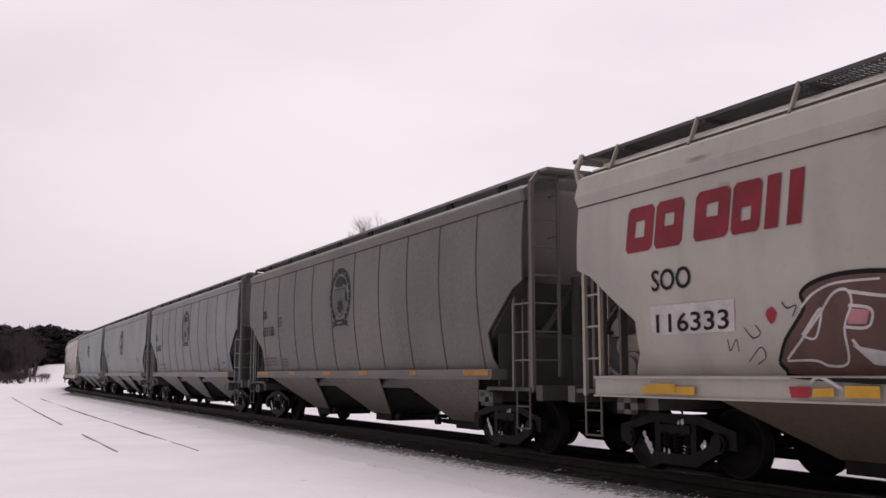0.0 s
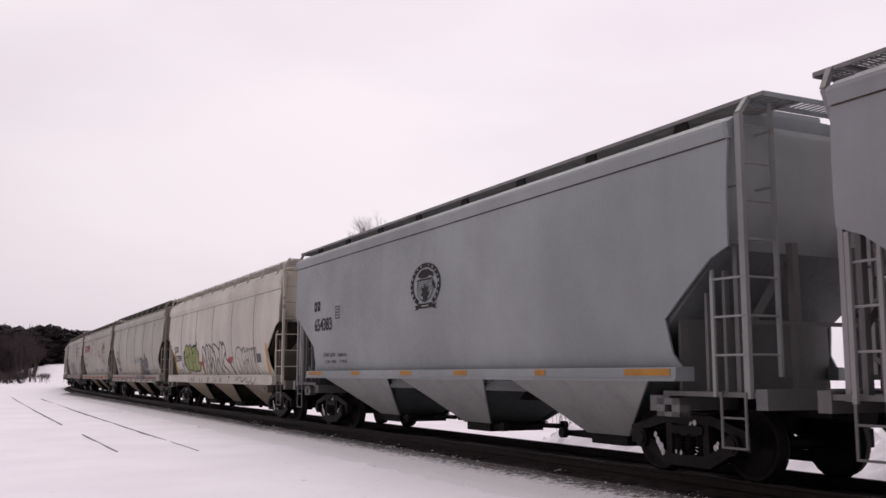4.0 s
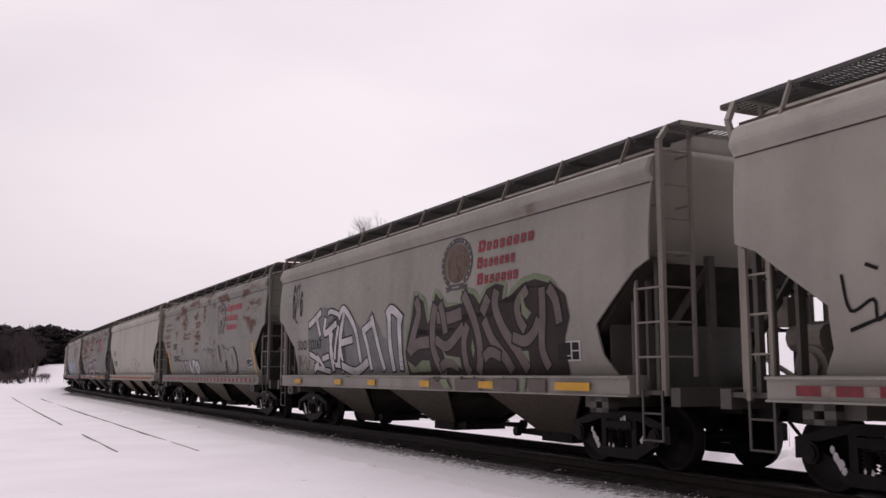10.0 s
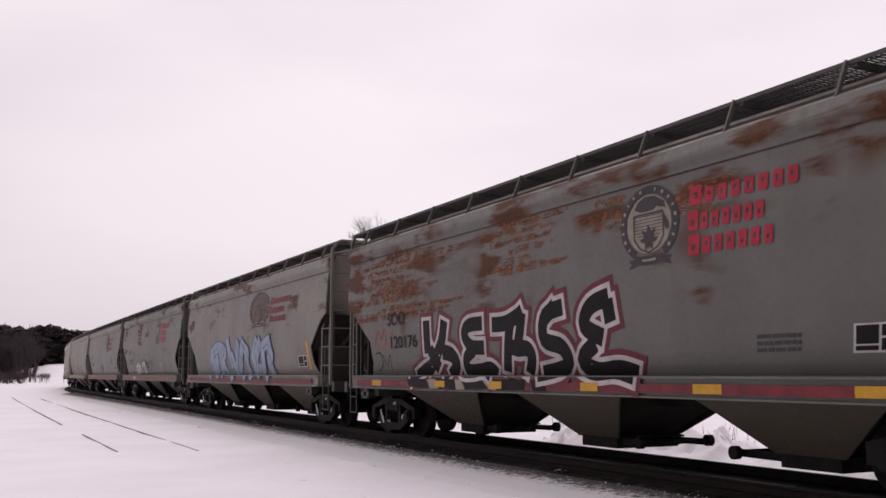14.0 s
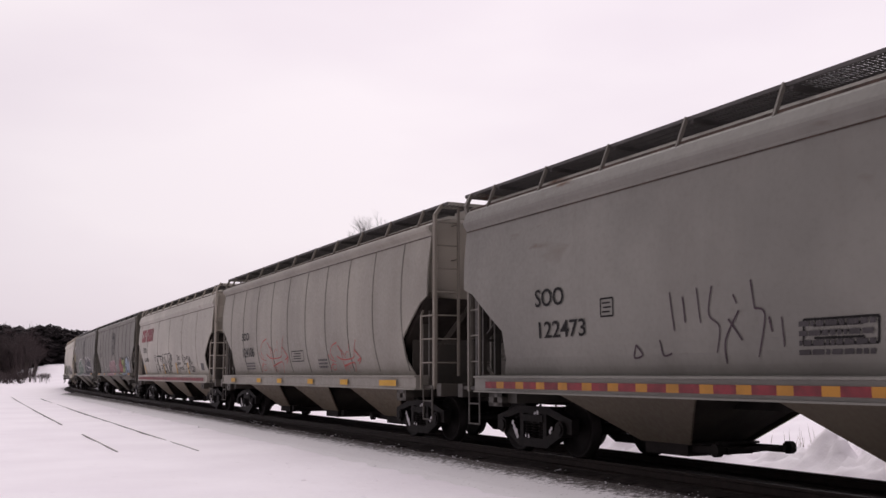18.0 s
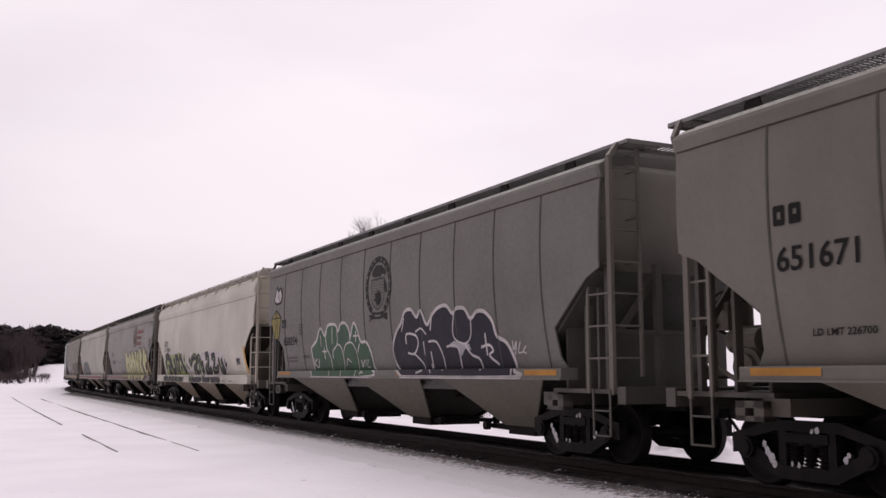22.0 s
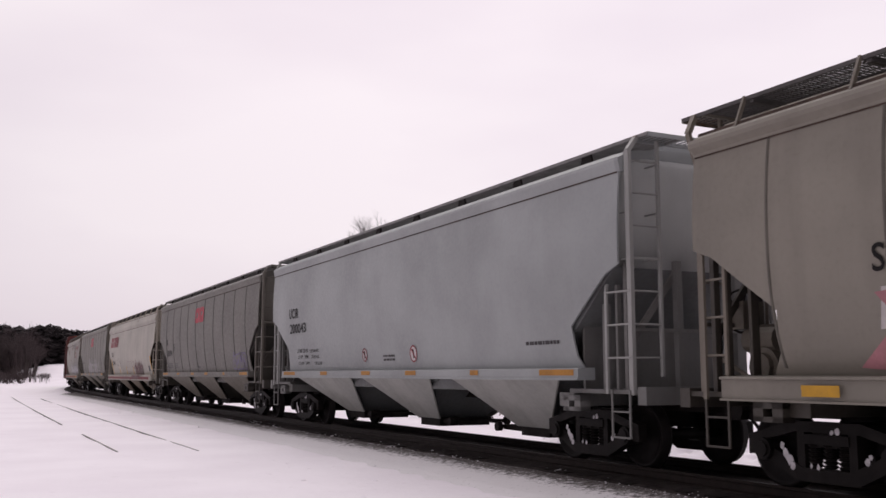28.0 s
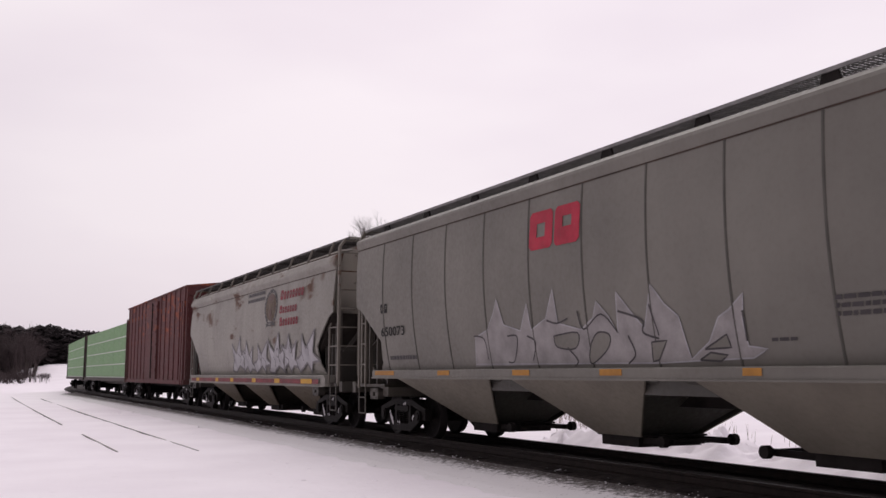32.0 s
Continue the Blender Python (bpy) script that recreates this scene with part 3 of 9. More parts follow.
def geo_end_board(sx):
    """Walkway across the end of the roof."""
    g = Geo()
    a, b = sorted((sx * 8.32, sx * 8.72))
    for x in (a, b):
        g.box(x - 0.012, x + 0.012, -1.34, 1.34, BOARD_Z - 0.06, BOARD_Z)
    for i in range(30):
        y = -1.32 + i * 0.09
        g.box(a, b, y, y + 0.02, BOARD_Z - 0.025, BOARD_Z - 0.006)
    return g


def geo_post(kind):
    if kind == "A":
        return Geo().prism([(-0.18, 4.44), (0.18, 4.44), (0.10, 4.66), (-0.10, 4.66)], -1.33, -1.29)
    return Geo().bar((0, -1.50, 4.27), (0.03, -1.345, BOARD_Z), 0.05, 0.035, (1, 0, 0))


def geo_bracket():
    """Flat bracket that carries the walkway across the roof."""
    return Geo().prism([(-0.03, BOARD_Z - 0.03), (0.03, BOARD_Z - 0.03), (0.03, BOARD_Z - 0.09), (-0.03, BOARD_Z - 0.09)], -1.33, -0.70)


def geo_sill(kind):
    g = Geo()
    if kind == "A":
        prof = [(1.30, 1.245), (1.63, 1.245), (1.63, 1.27), (1.605, 1.275), (1.605, 1.405), (1.59, 1.42), (1.30, 1.43)]
        g.loft([[(x, -w, z) for w, z in prof] for x in (-7.30, 7.30)])
    else:
        prof = [(1.30, 1.025), (1.66, 1.025), (1.66, 1.05), (1.625, 1.055), (1.625, 1.27), (1.66, 1.275), (1.66, 1.295), (1.65, 1.305), (1.30, 1.32)]
        g.loft([[(x, -w, z) for w, z in prof] for x in (-7.86, 7.86)])
    return g


def geo_seam(x, kind):
    g = Geo()
    top = {"A": 4.2, "D": 4.08}.get(kind, 3.93)
    zs = [1.4 + (top - 1.4) * i / 8 for i in range(9)]
    rings = []
    for z in zs:
        w = lat_at(z, kind)
        rings.append([(x - 0.028, -w + 0.004, z), (x + 0.028, -w + 0.004, z), (x + 0.012, -w - 0.012, z), (x - 0.012, -w - 0.012, z)])
    return g.loft(rings)


def geo_bay():
    """Core of a hopper bay: slope sheets down to a narrow outlet."""
    rings = []
    for z, h, w in ((1.26, 1.95, 1.36), (1.02, 1.26, 1.08), (0.42, 0.38, 0.54)):
        rings.append([(-h, -w, z), (h, -w, z), (h, w, z), (-h, w, z)])
    return Geo().loft(rings)


def geo_bay_sheet(a, b):
    """Outer sheet of a bay, leaning in from the sill to the outlet."""
    rings = []
    for z, u, w in ((1.27, 0.0, 1.49), (0.85, 0.5, 1.08), (0.41, 1.0, 0.66)):
        x0, x1 = a + (-0.45 - a) * u, b + (0.62 - b) * u
        rings.append([(x0, -w, z), (x1, -w, z), (x1, -w + 0.03, z), (x0, -w + 0.03, z)])
    return Geo().loft(rings)


def geo_outlet():
    g = Geo()
    g.box(-0.42, 0.50, -0.60, 0.60, 0.25, 0.40)
    g.box(-0.48, 0.60, -0.64, 0.64, 0.395, 0.425)
    return g


def geo_gate_rod():
    """Operating rod of the outlet gate with its capstan."""
    g = Geo()
    for y in (-0.50, 0.50):
        g.bar((0.46, y, 0.35), (1.20, y, 0.36), 0.05, 0.09)
    g.rod((1.14, -0.66, 0.37), (1.14, 0.66, 0.37), 0.035, 8)
    for y in (-0.66, 0.66):
        g.rod((1.14, y - 0.05, 0.37), (1.14, y + 0.05, 0.37), 0.085, 10)
    g.box(1.04, 1.11, -0.58, -0.44, 0.32, 0.47)
    g.box(0.48, 1.18, -0.06, 0.06, 0.33, 0.38)
    return g


def geo_centre_sill():
    g = Geo()
    g.box(-8.55, 8.55, -0.26, 0.26, 0.86, 1.10)
    g.box(-8.6, -6.0, -0.33, 0.33, 0.80, 1.12).box(6.0, 8.6, -0.33, 0.33, 0.80, 1.12)
    return g


def end_pieces(sx):
    """Platform, end beam, bolster, posts and braces under the end slope, piece by piece."""
    a, b = sorted((sx * 6.9, sx * 8.72))
    c, d = sorted((sx * 8.56, sx * 8.74))
    e, h = sorted((sx * 6.65, sx * 7.05))
    out = [("platform", Geo().box(a, b, -1.48, 1.48, 1.06, 1.12)), ("end_beam", Geo().box(c, d, -1.50, 1.50, 0.92, 1.16)), ("body_bolster", Geo().box(e, h, -1.50, 1.50, 0.86, 1.06))]
    for y in (-1.36, 1.36):
        out.append(("corner_post", Geo().bar((sx * 8.20, y, 1.1), (sx * 8.20, y, 2.9), 0.09, 0.07, (1, 0, 0))))
        out.append(("web_post", Geo().bar((sx * 7.98, y, 1.12), (sx * 7.98, y, 2.6), 0.07, 0.05, (1, 0, 0))))
        out.append(("cross_brace", Geo().bar((sx * 8.24, y, 1.75), (sx * 8.24, y * 0.37, 2.82), 0.09, 0.05, (1, 0, 0))))
    out.append(("shear_plate", Geo().box(*sorted((sx * 7.06, sx * 7.11)), -1.34, 1.34, 1.12, 2.12)))
    for y in (-1.30, 1.30):
        out.append(("web_post", Geo().bar((sx * 7.62, y, 1.12), (sx * 7.62, y, 2.35), 0.12, 0.05, (1, 0, 0))))
    for y in (-0.55, 0.55):
        out.append(("end_post", Geo().bar((sx * 8.32, y, 1.1), (sx * 8.30, y, 2.95), 0.10, 0.10, (1, 0, 0))))
    out.append(("end_handrail", Geo().bar((sx * 8.34, -1.4, 1.95), (sx * 8.34, 1.4, 1.95), 0.05, 0.05)))
    return out


END_PIECES = {sx: [(n, g.mesh(n)) for n, g in end_pieces(sx)] for sx in (-1, 1)}


def geo_ladder(sx, sy):
    """Corner ladder on the end, from the roof walkway down to the platform."""
    g = Geo()
    x = sx * (8.46 if sx > 0 else 8.40)
    y0, y1 = sy * (1.50 if sx > 0 else 1.40), sy * 0.98
    top = (x, y0, 4.46) if sx > 0 else (sx * 8.48, sy * 1.46, 4.42)
    if sx > 0:
        g.bar((x, y0, 1.05), top, 0.09, 0.06, (0, 1, 0))
    else:
        g.bar((x, y0, 1.05), (x, y0, 4.02), 0.07, 0.05, (0, 1, 0))
        g.bar((x, y0, 4.0), top, 0.07, 0.05, (0, 1, 0))
    g.bar(top, (top[0], sy * 1.34, BOARD_Z - 0.02), 0.08, 0.06, (0, 1, 0))
    g.bar((x, y1, 1.3), (x, y1, BOARD_Z - 0.05), 0.055, 0.04, (0, 1, 0))
    for i in range(7):
        g.rod((x, y0, 1.56 + i * 0.46), (x, y1, 1.56 + i * 0.46), 0.016, 6)
    g.bar((x, y0, 2.93), (x, y1, 2.93), 0.07, 0.02)
    for z in (2.94, 3.6, 4.3):
        g.bar((x, y0 - sy * 0.05, z), (sx * 8.20, y0 - sy * 0.05, z), 0.035, 0.02)
        g.bar((x, y1, z), (sx * 8.12, y1, z), 0.035, 0.02)
    return g


def geo_side_ladder(sx, sy, tall):
    """Short ladder on the side that shares the corner ladder's outer stile."""
    g = Geo()
    y = sy * 1.555
    xa, xb = sx * (8.20 if tall else 8.46), sx * (7.82 if tall else 7.96)
    if tall:
        g.bar((xa, y, 1.03), (xa, y, 2.80), 0.06, 0.04, (0, 1, 0))
    g.bar((xb, y, 1.06), (xb, y, 2.66 if tall else 2.50), 0.05, 0.035, (0, 1, 0))
    g.bar((xb, y, 2.64 if tall else 2.48), (sx * (7.80 if tall else 7.90), y - sy * 0.06, 2.74 if tall else 2.60), 0.05, 0.035, (0, 1, 0))
    for z in (1.56, 2.02, 2.48):
        g.rod((xa, y - sy * 0.03, z), (xb, y, z), 0.016, 6)
    return g


def geo_stirrup(sx, sy):
    g = Geo()
    y = sy * 1.54
    xa, xb = (8.44, 8.04) if sx > 0 else (-8.22, -7.84)
    for x in (xa, xb):
        g.bar((x, y, 0.46), (x, y, 1.12), 0.035, 0.02, (0, 1, 0))
    for z in (0.47, 0.82):
        g.bar((xa, y, z), (xb, y, z), 0.03, 0.025)
    return g


def geo_bolster_pad(sx, sy):
    """Jacking pad with a lifting eye under the sill's end."""
    g = Geo()
    x = sx * 7.15
    y0, y1 = sorted((sy * 1.44, sy * 1.62))
    for x0, x1, z0, z1 in ((x - .22, x - .07, .80, 1.03), (x + .07, x + .22, .80, 1.03), (x - .22, x + .22, .80, .86), (x - .22, x + .22, .95, 1.03)):
        g.box(x0, x1, y0, y1, z0, z1)
    return g


def geo_coupler(sx):
    g = Geo()
    g.box(*sorted((sx * 8.5, sx * 8.86)), -0.09, 0.09, 0.76, 0.95)
    g.prism([(sx * 8.80, 0.70), (sx * 9.10, 0.72), (sx * 9.14, 0.85), (sx * 9.08, 1.0), (sx * 8.82, 1.0)], -0.20 if sx > 0 else -0.06, 0.06 if sx > 0 else 0.20)
    g.rod((sx * 8.75, 0.30, 0.75), (sx * 9.05, 0.26, 0.50), 0.025, 6)
    return g


def geo_side_frame(sy):
    """Cast truck side frame: bowed top and bottom members round two openings and the spring nest."""
    g = Geo()
    y0, y1 = sorted((sy * 0.93, sy * 1.08))
    g.prism([(-1.16, .38), (-1.16, .62), (-.95, .67), (-.48, .80), (.48, .80), (.95, .67), (1.16, .62), (1.16, .38), (.98, .40), (.92, .56), (.45, .68), (-.45, .68), (-.92, .56), (-.98, .40)], y0, y1)
    g.prism([(-.98, .40), (-.86, .52), (-.34, .28), (.34, .28), (.86, .52), (.98, .40), (.42, .13), (-.42, .13)], y0, y1)
    for x in (-.36, .36):
        g.box(x - .055, x + .055, y0 + .01, y1 - .01, .20, .74)
    for x in (-.89, .89):
        g.rod((x, sy * 0.90, .457), (x, sy * 1.14, .457), .13, 12)
        g.rod((x, sy * 1.14, .457), (x, sy * 1.165, .457), .09, 10)
    return g


def geo_springs(sy):
    g = Geo()
    for x in (-.21, 0, .21):
        for i in range(6):
            g.lathe([(.29 + i * .045, .062), (.31 + i * .045, .085), (.33 + i * .045, .062)], 8, "z", (x, sy * 1.0, 0))
    g.box(-.32, .32, *sorted((sy * .92, sy * 1.09)), .55, .66)
    return g


def geo_packed_snow():
    g = Geo()
    rng = random.Random(8)
    for x, z, r in ((-.62, .50, .06), (-.57, .42, .075), (-.52, .35, .07), (-.47, .29, .06), (.60, .46, .045), (.56, .40, .05), (.1, .69, .04), (.18, .70, .05), (-.1, .30, .04), (-.2, .31, .035)):
        v = []
        for a in range(7):
            r *= .96
            v.append((x + r * rng.uniform(.5, 1.0) * math.cos(a * .9), -1.085 - rng.uniform(0, .012), z + r * rng.uniform(.7, 1.3) * math.sin(a * .9)))
        g.add(v + [(x, -1.11, z)], [(i, (i + 1) % 7, 7) for i in range(7)])
    return g


def geo_truck_bolster():
    g = Geo().box(-.20, .20, -1.05, 1.05, .52, .78)
    g.rod((0, 0, .74), (0, 0, .90), .22, 12)
    for x in (-.5, .5):
        g.box(x - .04, x + .04, -.95, .95, .34, .46)
    return g


def geo_wheelset():
    g = Geo()
    g.rod((0, -1.12, 0), (0, 1.12, 0), 0.085, 10)
    for sy in (-1, 1):
        prof = [(.66, .10), (.665, .30), (.655, .40), (.655, .488), (.685, .488), (.70, .462), (.80, .455), (.805, .42), (.775, .395), (.74, .28), (.79, .15), (.81, .12), (.81, .08)]
        g.lathe([(sy * a, r) for a, r in prof], 28, "y")
    return g


def geo_brake_wheel():
    g = Geo()
    n = 18
    for i in range(n):
        a, b = 2 * math.pi * i / n, 2 * math.pi * (i + 1) / n
        g.rod((0, .28 * math.cos(a), .28 * math.sin(a)), (0, .28 * math.cos(b), .28 * math.sin(b)), .016, 5)
    for i in range(5):
        a = 2 * math.pi * i / 5
        g.rod((0, 0, 0), (0, .28 * math.cos(a), .28 * math.sin(a)), .012, 5)
    g.rod((-.06, 0, 0), (.03, 0, 0), .05, 8)
    return g


def geo_brake_gear():
    """Air reservoir, brake cylinder, valve and pipes on the end platform."""
    g = Geo()
    g.rod((-7.75, -1.05, 1.42), (-7.75, 0.2, 1.42), 0.24, 14)
    g.rod((-7.75, -1.12, 1.42), (-7.75, -1.05, 1.42), 0.17, 12)
    g.rod((-8.1, -0.9, 1.75), (-7.6, -0.9, 1.75), 0.16, 12)
    g.box(-8.15, -7.7, -0.75, -0.35, 1.55, 1.95)
    g.box(-8.42, -8.15, -0.95, -0.6, 1.9, 2.25)
    g.rod((-8.3, -1.3, 1.3), (-8.3, 0.9, 1.3), 0.03, 6)
    g.rod((-8.1, -0.6, 1.2), (-8.1, -0.6, 2.4), 0.025, 6)
    g.rod((-7.6, -1.25, 1.2), (-8.35, -1.2, 1.55), 0.03, 6)
    return g


def seams_for(style):
    if style == "many":
        return [1.5 * (i - 4.5) for i in range(10)]
    if style == "wide":
        return [1.57 * (i - 4.5) for i in range(10)]
    if style == "few":
        return [-5.6, -2.8, 0.0, 2.8, 5.6]
    return []


def make_truck(car, sx, wheels):
    truck = part("truck", shared("truck_bolster", geo_truck_bolster), TRUCK, car, "grimy cast-steel three-piece truck")
    truck.location = (sx * TC, 0, 0)
    for sy in (-1, 1):
        part("side_frame", shared("side_frame%d" % sy, lambda: geo_side_frame(sy)), TRUCK, truck)
        if sy < 0:
            tagged(part("packed_snow", shared("packed_snow", geo_packed_snow), CLOD, truck, "frozen snow packed on the frame"), kind="stuff")
        tagged(part("spring_nest", shared("spring_nest%d" % sy, lambda: geo_springs(sy)), TRUCK, truck), kind="stuff")
    for x in (-.89, .89):
        w = part("wheelset", shared("wheelset", geo_wheelset, True), WHEEL, truck, "dark steel wheelset with worn treads")
        w.location = (x, 0, .457)
        wheels.append(w)
    return truck


WHEELS = {}


def hopper(k, kind, paint_mat, label, seams="none", stripes=(), end_mat=None, trim=None, low_mat=None, board_mat=None, seam_mat=None, ladder_mat=None, tank_mat=None, core_mat=None):
    """A covered hopper wagon. kind A: tall fascia, slim sill; kind B: deep sill, walkway on posts."""
    car = new("hopper_wagon")
    tagged(car, label, "hopper wagon", "wagons of the train")
    trim = trim or paint_mat
    board_mat = board_mat or GRATE
    low = low_mat or paint_mat
    wheels = WHEELS[k] = []
    for turn in (0, 1):
        for name, key, make, smooth in (("side_sheet", "side", geo_side, False), ("fascia", "fascia", geo_fascia, False), ("running_board", "board", geo_board, False), ("side_sill", "sill", geo_sill, False)):
            mat = board_mat if name == "running_board" else paint_mat
            ob = part(name, shared(key + kind, lambda: make(kind), smooth), mat, car)
            ob.rotation_euler.z = math.pi * turn
        # added dark strip that paints the fascia's shadow on the side
        part("fascia_shadow_line", shared("lip" + kind, lambda: geo_fascia_shadow(kind)), seam_mat if k in (5, 20) else RUST_SHADOW_EDGE, car).rotation_euler.z = math.pi * turn
        if kind != "A" and k not in (5, 20):
            part("roof_edge", shared("roof_edge" + kind, lambda: geo_roof_edge(kind)), RUST_SHADOW_EDGE, car, "rusty angle").rotation_euler.z = math.pi * turn
    # tank ends wear a lightened body paint, light from the gap put into colour
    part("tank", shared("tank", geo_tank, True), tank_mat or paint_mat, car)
    # slopes and bay cores are coloured dark for the shade they hang in
    part("end_slope", shared("end_slope", geo_slopes), core_mat or GRIME_SHADE_BAY, car)
    part("roof", shared("roof" + kind, lambda: geo_roof(kind)), paint_mat, car)
    part("centre_sill", shared("centre_sill", geo_centre_sill), GRIME, car)
    hatch = shared("hatch", lambda: Geo().prism([(-8.0, 4.45), (8.0, 4.45), (7.95, 4.76), (-7.95, 4.76)], -0.45, 0.45))
    part("hatch_cover", hatch, trim, car)
    xs = [-7.6 + i * 1.69 for i in range(10)] if kind != "A" else [-7.2 + i * 2.06 for i in range(8)]
    for x in xs:
        p = part("walkway_post", shared("post" + kind, lambda: geo_post(kind)), (ladder_mat or trim) if kind != "A" else GRIME, car)
        p.location.x = x
        p = part("walkway_post", shared("post" + kind, lambda: geo_post(kind)), (ladder_mat or trim) if kind != "A" else GRIME, car)
        p.location.x = x
        p.rotation_euler.z = math.pi
        if kind != "A":
            part("walkway_bracket", shared("bracket", geo_bracket), board_mat, car).location.x = x + 0.12
    for x in seams_for(seams):
        # seam colour is darkened for collected dirt and the rib's shadow line
        part("weld_seam", shared("seam%s%.2f" % (kind, x), lambda: geo_seam(x, kind)), seam_mat or paint_mat, car)
    for i, x in enumerate((-4.05, 0.2, 4.45)):
        bay = part("hopper_bay", shared("bay", geo_bay), core_mat or GRIME_SHADE_BAY, car)
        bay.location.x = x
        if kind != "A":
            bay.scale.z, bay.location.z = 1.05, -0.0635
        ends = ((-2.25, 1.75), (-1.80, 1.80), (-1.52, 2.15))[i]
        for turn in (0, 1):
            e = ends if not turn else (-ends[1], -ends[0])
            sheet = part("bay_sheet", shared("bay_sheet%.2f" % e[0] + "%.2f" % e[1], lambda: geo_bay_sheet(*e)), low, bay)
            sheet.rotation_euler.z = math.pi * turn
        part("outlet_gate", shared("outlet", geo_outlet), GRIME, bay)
        rod = part("gate_rod", shared("gate_rod", geo_gate_rod), GRIME, bay)
        if i == 2:
            rod.rotation_euler.z = math.pi
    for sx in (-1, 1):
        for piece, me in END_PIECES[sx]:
            # weathered end pieces, with the hollow's shade darkened into their colour
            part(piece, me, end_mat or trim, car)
        part("end_walkway", shared("endb%d" % sx, lambda: geo_end_board(sx)), trim, car)
        part("coupler", shared("coupler%d" % sx, lambda: geo_coupler(sx)), TRUCK, car)
        for sy in (-1, 1):
            part("end_ladder", shared("ladder%d%d" % (sx, sy), lambda: geo_ladder(sx, sy)), ladder_mat or trim, car)
            tall = sx < 0
            part("side_ladder", shared("sladder%d%d" % (sx, sy), lambda: geo_side_ladder(sx, sy, tall)), ladder_mat or trim, car)
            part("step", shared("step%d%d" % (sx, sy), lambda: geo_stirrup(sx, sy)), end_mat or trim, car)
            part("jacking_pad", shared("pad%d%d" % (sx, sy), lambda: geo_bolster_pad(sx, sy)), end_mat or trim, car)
        make_truck(car, sx, wheels)
    part("brake_gear", shared("brake_gear", geo_brake_gear), ladder_mat or trim, car)
    bw = part("hand_brake_wheel", shared("brake_wheel", geo_brake_wheel), GRIME, car)
    bw.location = (-8.52, -0.62, 2.15)
    if k == 6:
        pipe = part("side_pipe", Geo().rod((-7.3, -1.70, 0.985), (7.3, -1.70, 0.985), 0.035, 8), trim, car)
        for i in range(9):
            part("pipe_bracket", shared("pipe_bracket", lambda: Geo().box(-.03, .03, -1.74, -1.60, .94, 1.06)), end_mat, pipe).location.x = -6.8 + i * 1.7
    if kind == "C":
        for ob in car.children:
            if ob.name.split(".")[0] in ("running_board", "end_walkway", "walkway_post", "walkway_bracket"):
                ob.location.z -= 0.05
    return car

# ---- box wagon and lumber wagons at the tail ----
def make_pair_of_trucks(car, k, tc):
    wheels = WHEELS[k] = []
    for sx in (-1, 1):
        make_truck(car, sx, wheels).location.x = sx * tc


def boxcar(k, half):
    red = paint("boxcar_red", (0.095, 0.024, 0.024), rust=0.55, dirt=0.6, seed=29.0, rough=0.7, rust_col=(0.16, 0.05, 0.03))
    car = tagged(new("box_wagon"), "dark oxide-red steel box wagon with rusty ribbed sides", "box wagon", "wagons of the train")
    h = half - 0.55
    part("body", Geo().box(-h, h, -1.50, 1.50, 1.08, 5.02), red, car)
    part("roof", Geo().loft([[(x, -1.56, 5.02), (x, 0, 5.2), (x, 1.56, 5.02), (x, 1.56, 4.96), (x, -1.56, 4.96)] for x in (-h - .03, h + .03)]), red, car)
    part("side_sill", Geo().box(-h, h, -1.56, 1.56, 0.92, 1.10), red, car)
    for i in range(15):
        x = -h + 0.35 + i * (2 * h - 0.7) / 14
        if abs(x) > 1.7:
            part("side_post", shared("boxpost", lambda: Geo().box(-.07, .07, -1.54, 1.54, 1.1, 4.96)), red, car).location.x = x
    for sy in (-1, 1):
        door = part("door", Geo().box(-1.55, 1.55, *sorted((sy * 1.50, sy * 1.60)), 1.12, 4.80), red, car)
        for z in (1.5, 2.1, 2.7, 3.3, 3.9, 4.5):
            part("door_rib", Geo().box(-1.5, 1.5, *sorted((sy * 1.60, sy * 1.63)), z, z + .09), red, door)
        part("door_bar", Geo().rod((0.5, sy * 1.64, 1.15), (0.5, sy * 1.64, 4.75), .03), GRIME, door)
    for sx in (-1, 1):
        g = Geo()
        for i in range(11):
            g.box(*sorted((sx * h, sx * (h + .05))), -1.45, 1.45, 1.3 + i * .33, 1.42 + i * .33)
        part("end_ribs", g, red, car)
        part("coupler", shared("boxcoupler%d" % sx, lambda: geo_coupler(sx)), TRUCK, car).location.x = sx * (half - HALF)
        for sy in (-1, 1):
            g = Geo()
            for x in (sx * (h - .1), sx * (h - .5)):
                g.bar((x, sy * 1.6, .9), (x, sy * 1.6, 4.4), .04, .03, (0, 1, 0))
            for i in range(9):
                g.rod((sx * (h - .1), sy * 1.6, 1.0 + i * .4), (sx * (h - .5), sy * 1.6, 1.0 + i * .4), .012, 5)
            part("side_ladder", g, red, car)
    part("centre_sill", Geo().box(-h, h, -.3, .3, .75, .95), GRIME, car)
    make_pair_of_trucks(car, k, half - 2.3)
    return car


